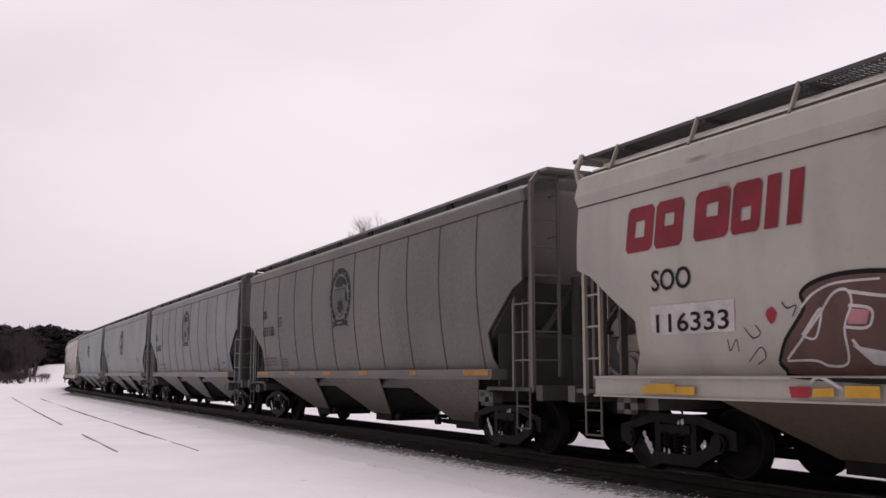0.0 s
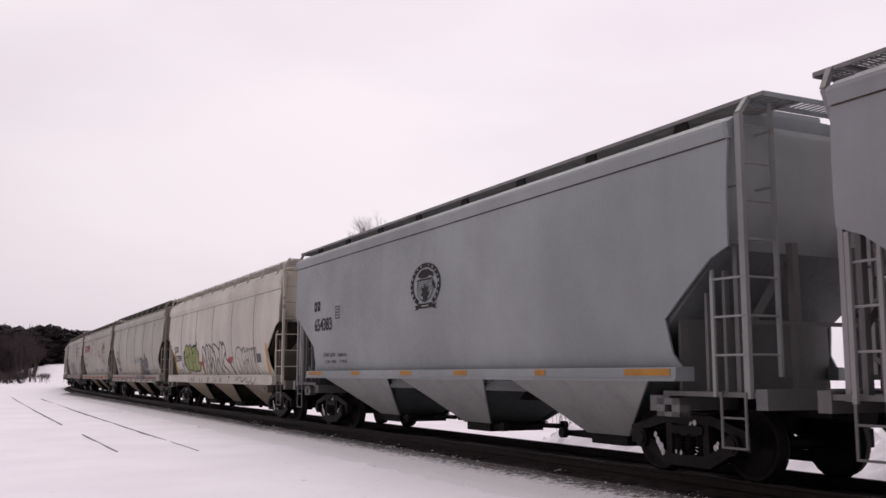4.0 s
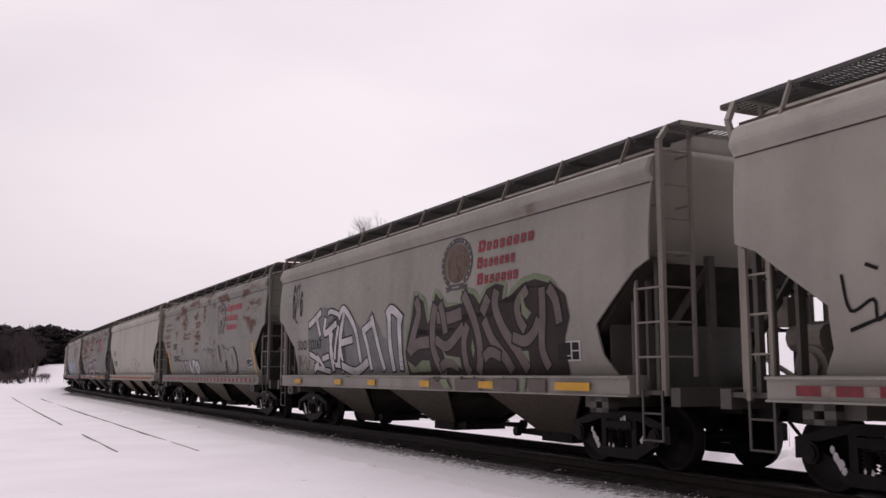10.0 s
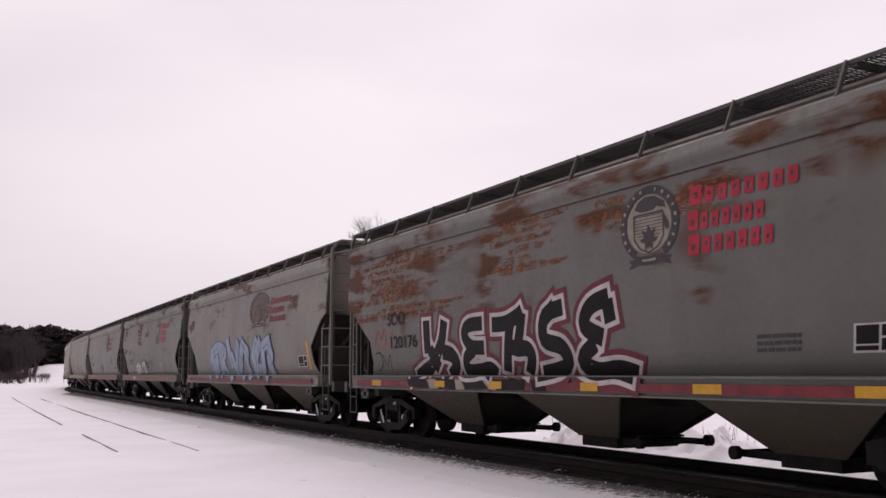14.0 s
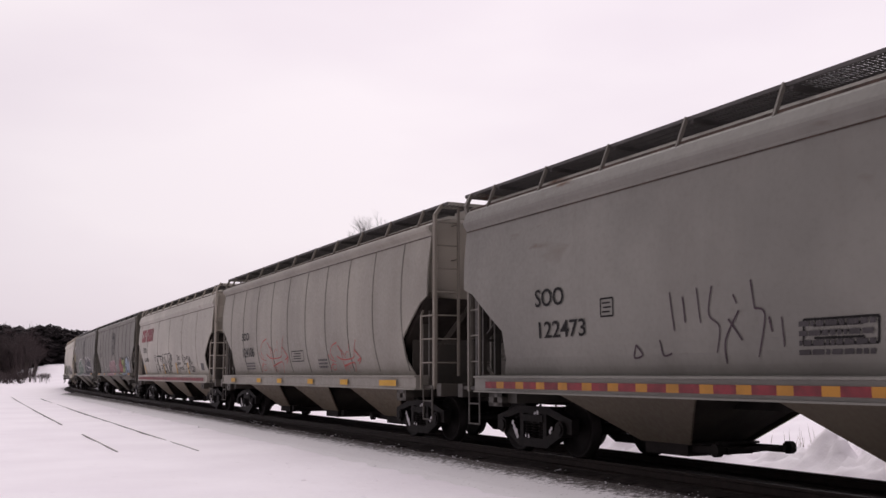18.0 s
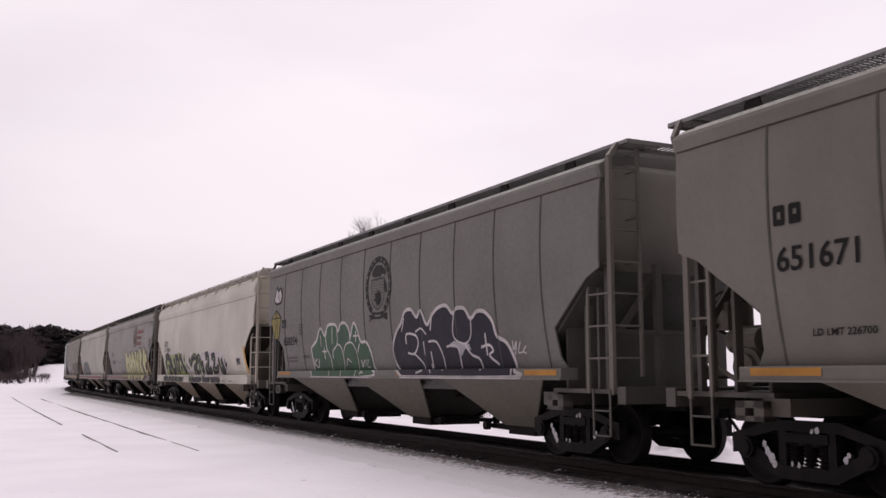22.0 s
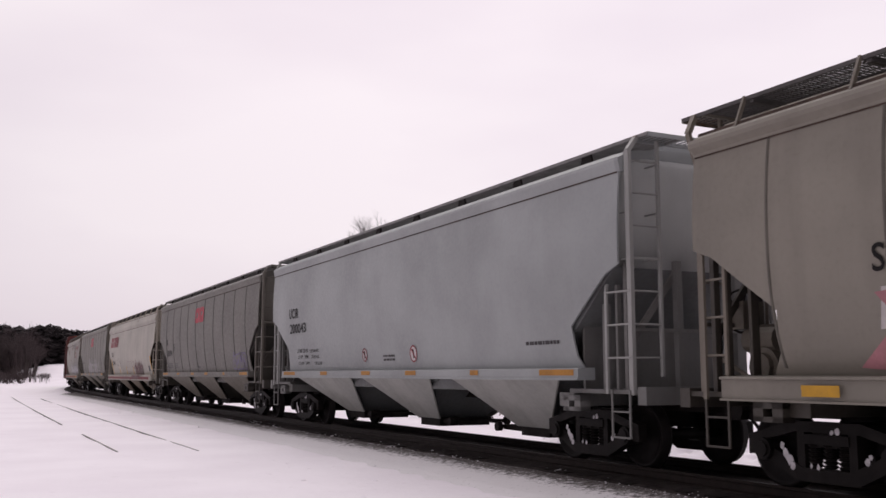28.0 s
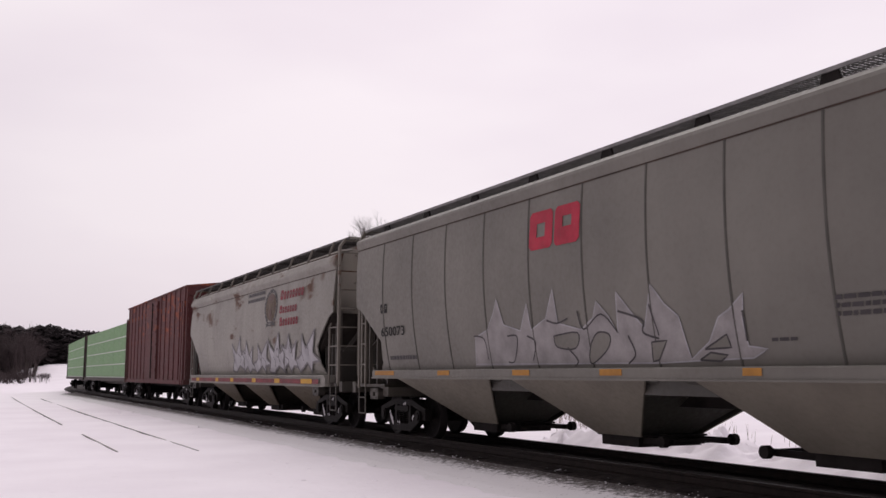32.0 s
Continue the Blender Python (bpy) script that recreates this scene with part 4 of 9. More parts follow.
def lumber_car(k, half):
    green = plain("green_lumber_wrap", (0.065, 0.235, 0.034), 0.45, var=0.22, scale=1.5)
    pale = plain("white_wrap_band", (0.62, 0.66, 0.60), 0.6, var=0.2)
    steel = plain("lumber_car_steel", (0.05, 0.035, 0.03), 0.7, 0.2, var=0.4)
    car = tagged(new("lumber_wagon"), "centre-beam flat wagon stacked with green-wrapped lumber", "lumber wagon", "wagons of the train")
    h = half - 0.6
    part("deck", Geo().box(-h, h, -1.45, 1.45, 0.92, 1.14), steel, car)
    part("centre_beam", Geo().box(-h, h, -.06, .06, 1.1, 4.35), steel, car)
    part("top_chord", Geo().box(-h, h, -.3, .3, 4.30, 4.42), steel, car)
    for sx in (-1, 1):
        part("bulkhead", Geo().box(*sorted((sx * h, sx * (h - .2))), -1.42, 1.42, 1.1, 4.4), steel, car)
        part("coupler", shared("lumcoupler%d" % sx, lambda: geo_coupler(sx)), TRUCK, car).location.x = sx * (half - HALF)
    n = 4
    w = (2 * h - 0.6) / n
    for i in range(n):
        x0 = -h + 0.3 + i * w
        for row in range(4):
            z0 = 1.16 + row * 0.79
            for sy in (-1, 1):
                b = part("wrapped_load", shared("bundle%.2f" % w, lambda: Geo().box(0.03, w - .03, -1.38, -.10, 0.035, .765)), green, car)
                b.location = (x0, 0, z0)
                s = part("bearing_strip", shared("bstrip%.2f" % w, lambda: Geo().box(0.03, w - .03, -1.37, -.10, -.02, .035)), pale, b)
                if sy > 0:
                    b.rotation_euler.z = math.pi
                    b.location.x = x0 + w
    part("centre_sill", Geo().box(-h, h, -.3, .3, .7, .92), steel, car)
    make_pair_of_trucks(car, k, half - 3.2)
    return car


# ---- the train: where each gap between wagons stands at the start ----
GAPS = [-18.34, -0.16, 18.04, 36.20, 54.39, 72.58, 90.81, 109.03, 127.12, 145.37, 163.52, 181.69, 199.87, 218.12, 236.24, 254.36, 272.52, 290.70, 309.07, 327.33, 345.72, 363.99, 382.15, 400.32, 418.48, 436.63, 454.91, 473.15, 491.30, 509.52, 526.78, 550.2, 573.6]

WHITE, PALE, GREY, WARM, BLUE = (0.52, 0.495, 0.48), (0.33, 0.315, 0.305), (0.27, 0.26, 0.265), (0.275, 0.26, 0.245), (0.335, 0.352, 0.362)
RUSTY = (0.26, 0.255, 0.245)
SPEC = {
    0: ("C", WHITE, 0.25, 0.35, "none", "white covered hopper wagon with red lettering and brown graffiti"),
    1: ("A", (0.205, 0.195, 0.195), 0.0, 0.25, "many", "grey covered hopper wagon with a black round emblem"),
    2: ("A", GREY, 0.0, 0.25, "many", "grey covered hopper wagon with round emblem and small black tag"),
    3: ("A", (0.31, 0.31, 0.325), 0.0, 0.2, "none", "smooth grey covered hopper wagon with a black round emblem"),
    4: ("A", BLUE, 0.0, 0.15, "none", "clean pale blue-grey covered hopper wagon with a black emblem"),
    5: ("C", (0.60, 0.575, 0.56), 0.0, 0.3, "few", "white covered hopper wagon with green and white graffiti"),
    6: ("B", (0.45, 0.43, 0.42), 0.15, 0.4, "few", "dirty white covered hopper wagon with black tags"),
    7: ("C", (0.385, 0.365, 0.35), 0.55, 0.45, "none", "rust-stained white covered hopper wagon with red lettering"),
    8: ("B", PALE, 0.1, 0.4, "few", "pale grey covered hopper wagon with gold emblem and blue graffiti"),
    9: ("B", PALE, 0.1, 0.4, "none", "pale grey covered hopper wagon with large silver and green graffiti"),
    10: ("B", RUSTY, 0.75, 0.4, "none", "badly rusted grey covered hopper wagon with emblem"),
    11: ("B", WHITE, 0.15, 0.3, "none", "white covered hopper wagon with black number patches"),
    12: ("B", (0.20, 0.195, 0.19), 0.85, 0.45, "none", "badly rusted grey covered hopper wagon with black and white graffiti"),
    13: ("B", (0.30, 0.285, 0.275), 0.5, 0.45, "none", "rust-streaked grey covered hopper wagon with blue graffiti"),
    14: ("B", RUSTY, 0.56, 0.4, "none", "rusty grey covered hopper wagon with gold emblem"),
    15: ("B", (0.35, 0.34, 0.335), 0.1, 0.35, "none", "grey covered hopper wagon with gold emblem and faded tags"),
    16: ("D", (0.44, 0.415, 0.395), 0.0, 0.35, "wide", "off-white ribbed covered hopper wagon with red tags"),
    17: ("C", WHITE, 0.1, 0.35, "few", "white covered hopper wagon with red lettering and outlined graffiti"),
    18: ("A", WARM, 0.0, 0.35, "many", "warm grey covered hopper wagon with emblem and bright graffiti"),
    19: ("A", (0.20, 0.195, 0.19), 0.0, 0.3, "many", "dark grey covered hopper wagon with green and white graffiti"),
    20: ("C", (0.64, 0.61, 0.585), 0.0, 0.2, "none", "clean white covered hopper wagon with black and yellow graffiti"),
    21: ("B", (0.29, 0.28, 0.28), 0.1, 0.35, "none", "grey covered hopper wagon with emblem and yellow-white graffiti"),
    22: ("B", WHITE, 0.1, 0.35, "none", "white covered hopper wagon with teal graffiti"),
    23: ("D", (0.35, 0.325, 0.30), 0.05, 0.4, "wide", "beige ribbed covered hopper wagon with brown bubble graffiti"),
    24: ("A", (0.37, 0.38, 0.382), 0.0, 0.12, "none", "smooth pale blue covered hopper wagon with black marks"),
    25: ("A", (0.26, 0.25, 0.245), 0.0, 0.3, "many", "grey covered hopper wagon with a red emblem"),
    26: ("C", WHITE, 0.1, 0.35, "none", "white covered hopper wagon with red lettering and maroon graffiti"),
    27: ("A", (0.23, 0.22, 0.21), 0.0, 0.3, "many", "grey covered hopper wagon with red emblem and spiky white graffiti"),
    28: ("B", (0.38, 0.365, 0.355), 0.6, 0.4, "none", "light grey rust-patched covered hopper wagon with gold emblem"),
}
# how far each coat has dulled
TONE = {11: 0.84, 13: 0.85, 15: 0.67, 16: 0.76, 17: 0.95, 18: 0.62, 19: 0.84, 21: 0.9, 22: 0.88, 23: 0.74, 24: 1.06, 25: 0.64, 26: 0.92, 27: 0.84, 28: 0.82, 10: 0.86, 7: 1.03, 9: 0.9, 8: 1.12, 6: 0.98, 5: 1.08, 14: 0.74, 12: 0.82, 20: 1.0, 2: 0.94, 1: 0.8, 3: 1.0, 4: 1.0}
CARS, HALVES = {}, {}
for k, (kind, col, rust, dirt, seams, label) in SPEC.items():
    col = tuple(c * f * 0.81 * TONE.get(k, 0.94) for c, f in zip(col, (0.97, 1.0, 0.99) if k in (2, 3, 4, 24) else (1.0, 0.995, 0.895)))
    body_paint = paint("wagon_paint", col, rust, dirt, seed=float(k), rust_col=(0.085, 0.048, 0.014) if k == 7 else RUST, climb=0.03 if k == 7 else 0.11)
    HALVES[k] = TC
    # bay sheets: kind A lightened for snow bounce put into colour, others browned by grime
    low = paint("bay_paint_lit_grimy", tuple(c * f for c, f in zip(col, (0.25, 0.21, 0.175) if k in (8, 9, 14, 0) else (0.54, 0.465, 0.39) if kind != "A" else (1.25, 1.19, 1.12))), 0.15 * (kind != "A"), 0.6, seed=k + 50.0)
    # core_mat: on kind A a 0.42 copy of the body colour, as if shaded
    # end_mat: body colour cut to 0.48 or 0.22, weathering and painted-in shade
    # tank_mat: body colour raised by 1.3 to stand for light on the ends
    CARS[k] = hopper(k, kind, body_paint, label, seams, low_mat=low, end_mat=paint("weathered_shaded_end_paint", tuple(c * f * (0.48 if kind == "A" else 0.22) for c, f in zip(col, (1.0, 0.94, 0.90))), rust * 0.5, 0.7, seed=k + 90.0), seam_mat=plain("seam_dirt", tuple(c * (0.72 if k == 17 else 0.52) for c in col), 0.8, var=0.3, scale=2.0, bump=0.0), ladder_mat=paint("ladder_paint", tuple(c * f * (0.95 if kind == "A" or k in (0, 5, 17, 20, 26) else 0.72) for c, f in zip(col, (1.0, 0.95, 0.91))), 0.08, 0.4, seed=k + 130.0), tank_mat=paint("lit_end_sheet_paint", tuple(c * f * 1.3 for c, f in zip(col, (1.0, 0.97, 0.95))), rust * 0.6, 0.2, seed=k + 170.0), core_mat=paint("shaded_slope_paint", tuple(c * 0.42 for c in col), 0.0, 0.6, seed=k + 210.0) if kind == "A" else None, board_mat=BOARD_PALE if k in (5, 20) else GRATE_GREY if kind == "A" else GRATE)
CARS[29] = boxcar(29, 8.63)
CARS[30] = lumber_car(30, 11.7)
CARS[31] = lumber_car(31, 11.7)
HALVES.update({29: 6.33, 30: 8.5, 31: 8.5})


# ---- lettering, emblems and graffiti on the near sides ----
def spray(name, col, rough=0.5):
    m = plain(name, col, rough, var=0.3, scale=2.5, bump=0.0)
    m.node_tree.nodes["Principled BSDF"].inputs["Specular IOR Level"].default_value = 0.1 if max(col) < 0.05 else 0.25
    return m


PATCH_WHITE = spray("white_paint", (0.50, 0.47, 0.46))
G_BLACK = spray("black_paint", (0.010, 0.009, 0.010))
G_SMOKE = spray("smoke_paint", (0.125, 0.13, 0.13))
G_UMBER = spray("umber_paint", (0.030, 0.022, 0.020))
G_CLAY = spray("clay_paint", (0.108, 0.084, 0.075))
G_MOSS = spray("moss_paint", (0.15, 0.18, 0.11))
G_CRIMSON = spray("crimson_paint", (0.13, 0.020, 0.030))
G_SCARLET = spray("scarlet_paint", (0.24, 0.007, 0.013))
G_SAGE = spray("sage_paint", (0.14, 0.17, 0.16))
G_ROSE = spray("rose_paint", (0.20, 0.09, 0.10))
G_ICE = spray("ice_paint", (0.30, 0.33, 0.34))
G_FROST = spray("frost_paint", (0.27, 0.255, 0.25))
G_DARK = spray("charcoal_paint", (0.05, 0.045, 0.047))
G_GREY = spray("grey_paint", (0.16, 0.15, 0.155))
G_SILVER = spray("silver_paint", (0.33, 0.325, 0.34), 0.4)
G_SILVERWHITE = spray("silver_white_paint", (0.44, 0.43, 0.425), 0.45)
G_STEEL = spray("blue_grey_paint", (0.115, 0.135, 0.15))
G_TAUPE = spray("taupe_paint", (0.13, 0.105, 0.09))
G_BROWN = spray("brown_paint", (0.10, 0.055, 0.045))
G_MAROON = spray("maroon_paint", (0.12, 0.03, 0.04))
G_RED = spray("red_paint", (0.33, 0.025, 0.035))
LOGO_RED = spray("logo_red_paint", (0.20, 0.014, 0.025))
BRIGHT_RED = spray("bright_red_paint", (0.38, 0.02, 0.045))
G_REDLINE = spray("red_marker", (0.36, 0.07, 0.06))
G_PINK = spray("pink_paint", (0.40, 0.18, 0.20))
G_PALEPINK = spray("pale_pink_paint", (0.48, 0.36, 0.36))
G_LIME = spray("lime_paint", (0.20, 0.25, 0.035))
G_LIGHTLIME = spray("light_lime_paint", (0.30, 0.36, 0.10))
G_LIMELINE = spray("lime_outline_paint", (0.25, 0.30, 0.10))
G_GREEN = spray("green_paint", (0.015, 0.07, 0.03))
G_TEAL = spray("teal_paint", (0.05, 0.19, 0.17))
G_BLUE = spray("blue_paint", (0.07, 0.10, 0.22))
G_PALEBLUE = spray("pale_blue_paint", (0.26, 0.33, 0.42))
G_NAVY = spray("navy_paint", (0.022, 0.02, 0.03))
G_PURPLE = spray("purple_paint", (0.13, 0.10, 0.24))
G_YELLOWWHITE = spray("yellow_white_paint", (0.44, 0.43, 0.20))
G_GOLD = spray("gold_paint", (0.115, 0.082, 0.045))
G_CREAM = spray("cream_paint", (0.28, 0.255, 0.20))
LETTER = spray("lettering_black", (0.013, 0.012, 0.012))


def stain(name, col, cover, stretch):
    """Rust bleeding through the coat: broken up, thin at its rims."""
    m, n, l, b = mat_base(name, 0.85)
    fine = noise_node(n, l, 3.2, 6.0, stretch=stretch, rough=0.65)
    tone = noise_node(n, l, 9.0, 4.0)
    l.new(mix_node(n, l, ramp_node(n, l, tone.outputs["Fac"], 0.3, 0.7), tuple(v * .6 for v in col), tuple(v * 1.4 for v in col)), b.inputs["Base Color"])
    l.new(ramp_node(n, l, fine.outputs["Fac"], 0.60 - cover, 0.80 - cover * .8), b.inputs["Alpha"])
    b.inputs["Specular IOR Level"].default_value = 0.15
    return m


RUST_STAIN = stain("rust_stain", (0.22, 0.092, 0.048), 0.19, (1.4, 1.4, 2.2))
OCHRE_STAIN = stain("ochre_stain", (0.29, 0.205, 0.11), 0.15, (3.0, 3.0, 1.6))
G_PLUM = spray("plum_marker", (0.055, 0.035, 0.045))


def skin(x, z, off, car):
    """A place on the near side of a wagon, off metres proud of it."""
    slim = car["kind_of_sill"] == "A"
    if z < (1.285 if slim else 1.301):
        return (x, -(1.636 if slim else 1.668) - off, z)
    if slim and z < 1.43:
        return (x, -1.61 - off, z)
    w = lat_at(z, car["kind_of_sill"])
    return (x - 1.15 * (1.60 - w), -w - 0.004 - off, z)


class Coat:
    """Flat coats of paint that lie on a wagon's side, one over another."""

    def __init__(self, car):
        self.car, self.geo, self.layer, self.gap = car, Geo(), 0.004, 0.00035

    def poly(self, pts):
        self.layer += self.gap
        self.lay(pts)
        return self

    def lay(self, pts):
        """Lay a shape on the side and the sill: cut into level bands that follow the curve, parted where the sill steps out."""
        bands = ((1.255, 1.282), (1.29, 1.425), (1.435, 1.53)) if self.car["kind_of_sill"] == "A" else ((1.032, 1.295), (1.305, 1.42), (1.42, 1.53))
        bands += tuple((1.53 + .11 * i, 1.64 + .11 * i) for i in range(26))
        if len(pts) > 4:
            tris = [[pts[i] for i in tri] for tri in tessellate_polygon([[(x, z, 0) for x, z in pts]])]
        else:
            tris = [pts]
        for tri in tris:
            low, top = min(p[1] for p in tri), max(p[1] for p in tri)
            for lo, hi in bands:
                if hi <= low or lo >= top:
                    continue
                cut = tri
                for edge, sign in ((lo, 1), (hi, -1)):
                    kept = []
                    for a, b in zip(cut, cut[1:] + cut[:1]):
                        ia, ib = sign * (a[1] - edge) >= 0, sign * (b[1] - edge) >= 0
                        if ia:
                            kept.append(a)
                        if ia != ib:
                            u = (edge - a[1]) / (b[1] - a[1])
                            kept.append((a[0] + u * (b[0] - a[0]), edge))
                    cut = kept
                    if not cut:
                        break
                if len(cut) > 2:
                    self.geo.add([skin(x, z, self.layer, self.car) for x, z in cut], [tuple(range(len(cut)))])

    def ribbon(self, pts, w0, w1=None, taper=False):
        self.layer += self.gap
        w1 = w0 if w1 is None else w1
        fine = [pts[0]]
        for a, b in zip(pts, pts[1:]):
            cuts = int(math.hypot(b[0] - a[0], b[1] - a[1]) / 0.11) + 1
            fine += [(a[0] + (b[0] - a[0]) * i / cuts, a[1] + (b[1] - a[1]) * i / cuts) for i in range(1, cuts + 1)]
        pts = fine
        left, right, n = [], [], len(pts)
        for i, (x, z) in enumerate(pts):
            a, b = pts[max(0, i - 1)], pts[min(n - 1, i + 1)]
            dx, dz = b[0] - a[0], b[1] - a[1]
            d = math.hypot(dx, dz) or 1
            u = i / (n - 1)
            w = (w0 + (w1 - w0) * u) * 0.5
            if taper:
                w *= 0.25 + 1.1 * math.sin(math.pi * min(1, max(0, u)))
            left.append((x - dz / d * w, z + dx / d * w))
            right.append((x + dz / d * w, z - dx / d * w))
        if w0 < 0.09 and min(z for _, z in left + right) > 1.44:
            v = [skin(x, z, self.layer, self.car) for x, z in left + right]
            self.geo.add(v, [(i, i + 1, n + i + 1, n + i) for i in range(n - 1)])
        else:
            for i in range(n - 1):
                self.lay([left[i], left[i + 1], right[i + 1], right[i]])
        return self

    def put(self, name, mat, parent=None, label=""):
        me = bpy.data.meshes.new(name)
        me.from_pydata(self.geo.v, [], self.geo.f)
        ob = part(name, me, mat, parent or self.car, label)
        return ob


def smooth_line(pts, n=5):
    out = []
    for i in range(len(pts) - 1):
        p0, p1, p2, p3 = pts[max(0, i - 1)], pts[i], pts[i + 1], pts[min(len(pts) - 1, i + 2)]
        for j in range(n):
            t = j / n
            out.append(tuple(0.5 * (2 * b + (c - a) * t + (2 * a - 5 * b + 4 * c - d) * t * t + (3 * b - a - 3 * c + d) * t ** 3) for a, b, c, d in zip(p0, p1, p2, p3)))
    return out + [pts[-1]]


def text(car, words, x0, x1, z0, z1):
    cu = bpy.data.curves.new("lettering", "FONT")
    cu.body, cu.size, cu.resolution_u, cu.offset = words, 1.0, 3, 0.012
    ob = bpy.data.objects.new("lettering", cu)
    me = bpy.data.meshes.new_from_object(ob)
    co = np.empty(len(me.vertices) * 3)
    me.vertices.foreach_get("co", co)
    co = co.reshape(-1, 3)
    lo, hi = co.min(0), co.max(0)
    pts = [skin(x0 + (x - lo[0]) / (hi[0] - lo[0]) * (x1 - x0), z0 + (y - lo[1]) / (hi[1] - lo[1]) * (z1 - z0), 0.034 if car.get("lettered_over") else 0.011, car) for x, y, _ in co]
    me.vertices.foreach_set("co", [c for p in pts for c in p])
    me.materials.clear()
    bpy.data.objects.remove(ob)
    bpy.data.curves.remove(cu)
    pale = car.get("pale_letters")
    return tagged(part("lettering", me, PATCH_WHITE if pale else LETTER, car, "painted fleet letters and figures"), kind="stuff")


def rect(x0, x1, z0, z1, lean=0.0):
    return [(x0, z0), (x1, z0), (x1 + lean, z1), (x0 + lean, z1)]


def patch(car, x0, x1, z0, z1, mat):
    Coat(car).poly(rect(x0, x1, z0, z1)).put("paint_patch", mat)
    if mat is G_BLACK:
        car["pale_letters"] = 1


def slant_bar(car, x0, x1, z0, z1):
    w = 0.17
    Coat(car).poly([(x1 - w, z0), (x1, z0), (x0 + w, z1), (x0, z1)]).put("reflector_bar", YELLOW, label="upright yellow reflective strip")


def yellow_bar(car, x0, x1, z0, z1):
    Coat(car).poly(rect(x0, x1, max(z0, 1.08), min(z1, 1.24))).put("reflector_bar", YELLOW)


def glyph_block(c, x0, x1, z0, z1, kind, lean):
    """A heavy leaning block with clipped corners, standing for one letter of a mark; most have a slit."""
    w, h = x1 - x0, z1 - z0

    def at(u, v):
        return (x0 + u * w + lean * v, z0 + v * h)
    if kind == 2:
        c.poly([at(*p) for p in [(0, 0), (.8, 0), (.8, 1), (0, 1)]])
        return
    lo, hi = ((.32, .68), (.45, .72), (0, 0), (.24, .50))[kind]
    c.poly([at(*p) for p in [(.10, 0), (.90, 0), (1, .10), (1, lo), (0, lo), (0, .10)]])
    c.poly([at(*p) for p in [(0, hi), (1, hi), (1, .90), (.90, 1), (.10, 1), (0, .90)]])
    c.poly([at(*p) for p in [(0, lo), (.32, lo), (.32, hi), (0, hi)]])
    c.poly([at(*p) for p in [(.68, lo), (1, lo), (1, hi), (.68, hi)]])


def word_mark(car, x0, x1, z0, z1):
    """The big red mark: six leaning blocks."""
    c = Coat(car)
    w = x1 - x0
    lean = 0.10 * (z1 - z0) / 0.6
    for a, b, kind in ((0.0, 0.175, 0), (0.19, 0.36, 1), (0.43, 0.62, 1), (0.635, 0.78, 3), (0.805, 0.885, 2), (0.91, 0.99, 2)):
        glyph_block(c, x0 + a * w, x0 + b * w, z0, z1, kind, lean)
    c.put("red_mark", LOGO_RED, label="large red painted company mark")


def red_mark(car, x0, x1, z0, z1):
    c = Coat(car)
    m = (x0 + x1) / 2
    glyph_block(c, x0, m - 0.03, z0, z1, 0, 0.06)
    glyph_block(c, m + 0.03, x1, z0, z1, 1, 0.06)
    c.put("red_mark", BRIGHT_RED, label="two bright red block shapes of a company mark")


def mark_blocks(car, x0, x1, z0, z1):
    c = Coat(car)
    m = (x0 + x1) / 2
    glyph_block(c, x0, m - 0.03, z0, z1, 0, 0)
    glyph_block(c, m + 0.03, x1, z0, z1, 1, 0)
    c.put("owner_mark", LETTER)


def name_blocks(car, x0, x1, z0, z1, n):
    """One row of the company's name as red blocks, the first one taller."""
    c = Coat(car)
    w = (x1 - x0) / (n + 0.3)
    for i in range(n):
        a = x0 + (i + (0.3 if i else 0)) * w
        glyph_block(c, a, a + w * (1.0 if i == 0 else 0.66), z0, z1 + (0.05 if i == 0 else 0), (i * 2 + n) % 4 if (i * 2 + n) % 4 != 2 else 1, 0.02)
    c.put("company_name", BRIGHT_RED if car.get("fresh_red") else LOGO_RED, label="row of red lettering blocks")


def oval(cx, cz, rx, rz, n=28):
    return [(cx + rx * math.cos(2 * math.pi * i / n), cz + rz * math.sin(2 * math.pi * i / n)) for i in range(n)]


def shield(cx, cz, w, h):
    return [(cx - w, cz + h), (cx + w, cz + h), (cx + w, cz - .25 * h), (cx + .6 * w, cz - .75 * h), (cx, cz - h), (cx - .6 * w, cz - .75 * h), (cx - w, cz - .25 * h)]


def beast(cx, cz, w, h):
    return [(cx - w, cz), (cx - .8 * w, cz + .6 * h), (cx - .3 * w, cz + h), (cx + .4 * w, cz + .9 * h), (cx + w, cz + .3 * h), (cx + 1.1 * w, cz - .3 * h), (cx + .5 * w, cz), (cx + .3 * w, cz - .3 * h), (cx - .2 * w, cz - .3 * h), (cx - .6 * w, cz - .3 * h)]


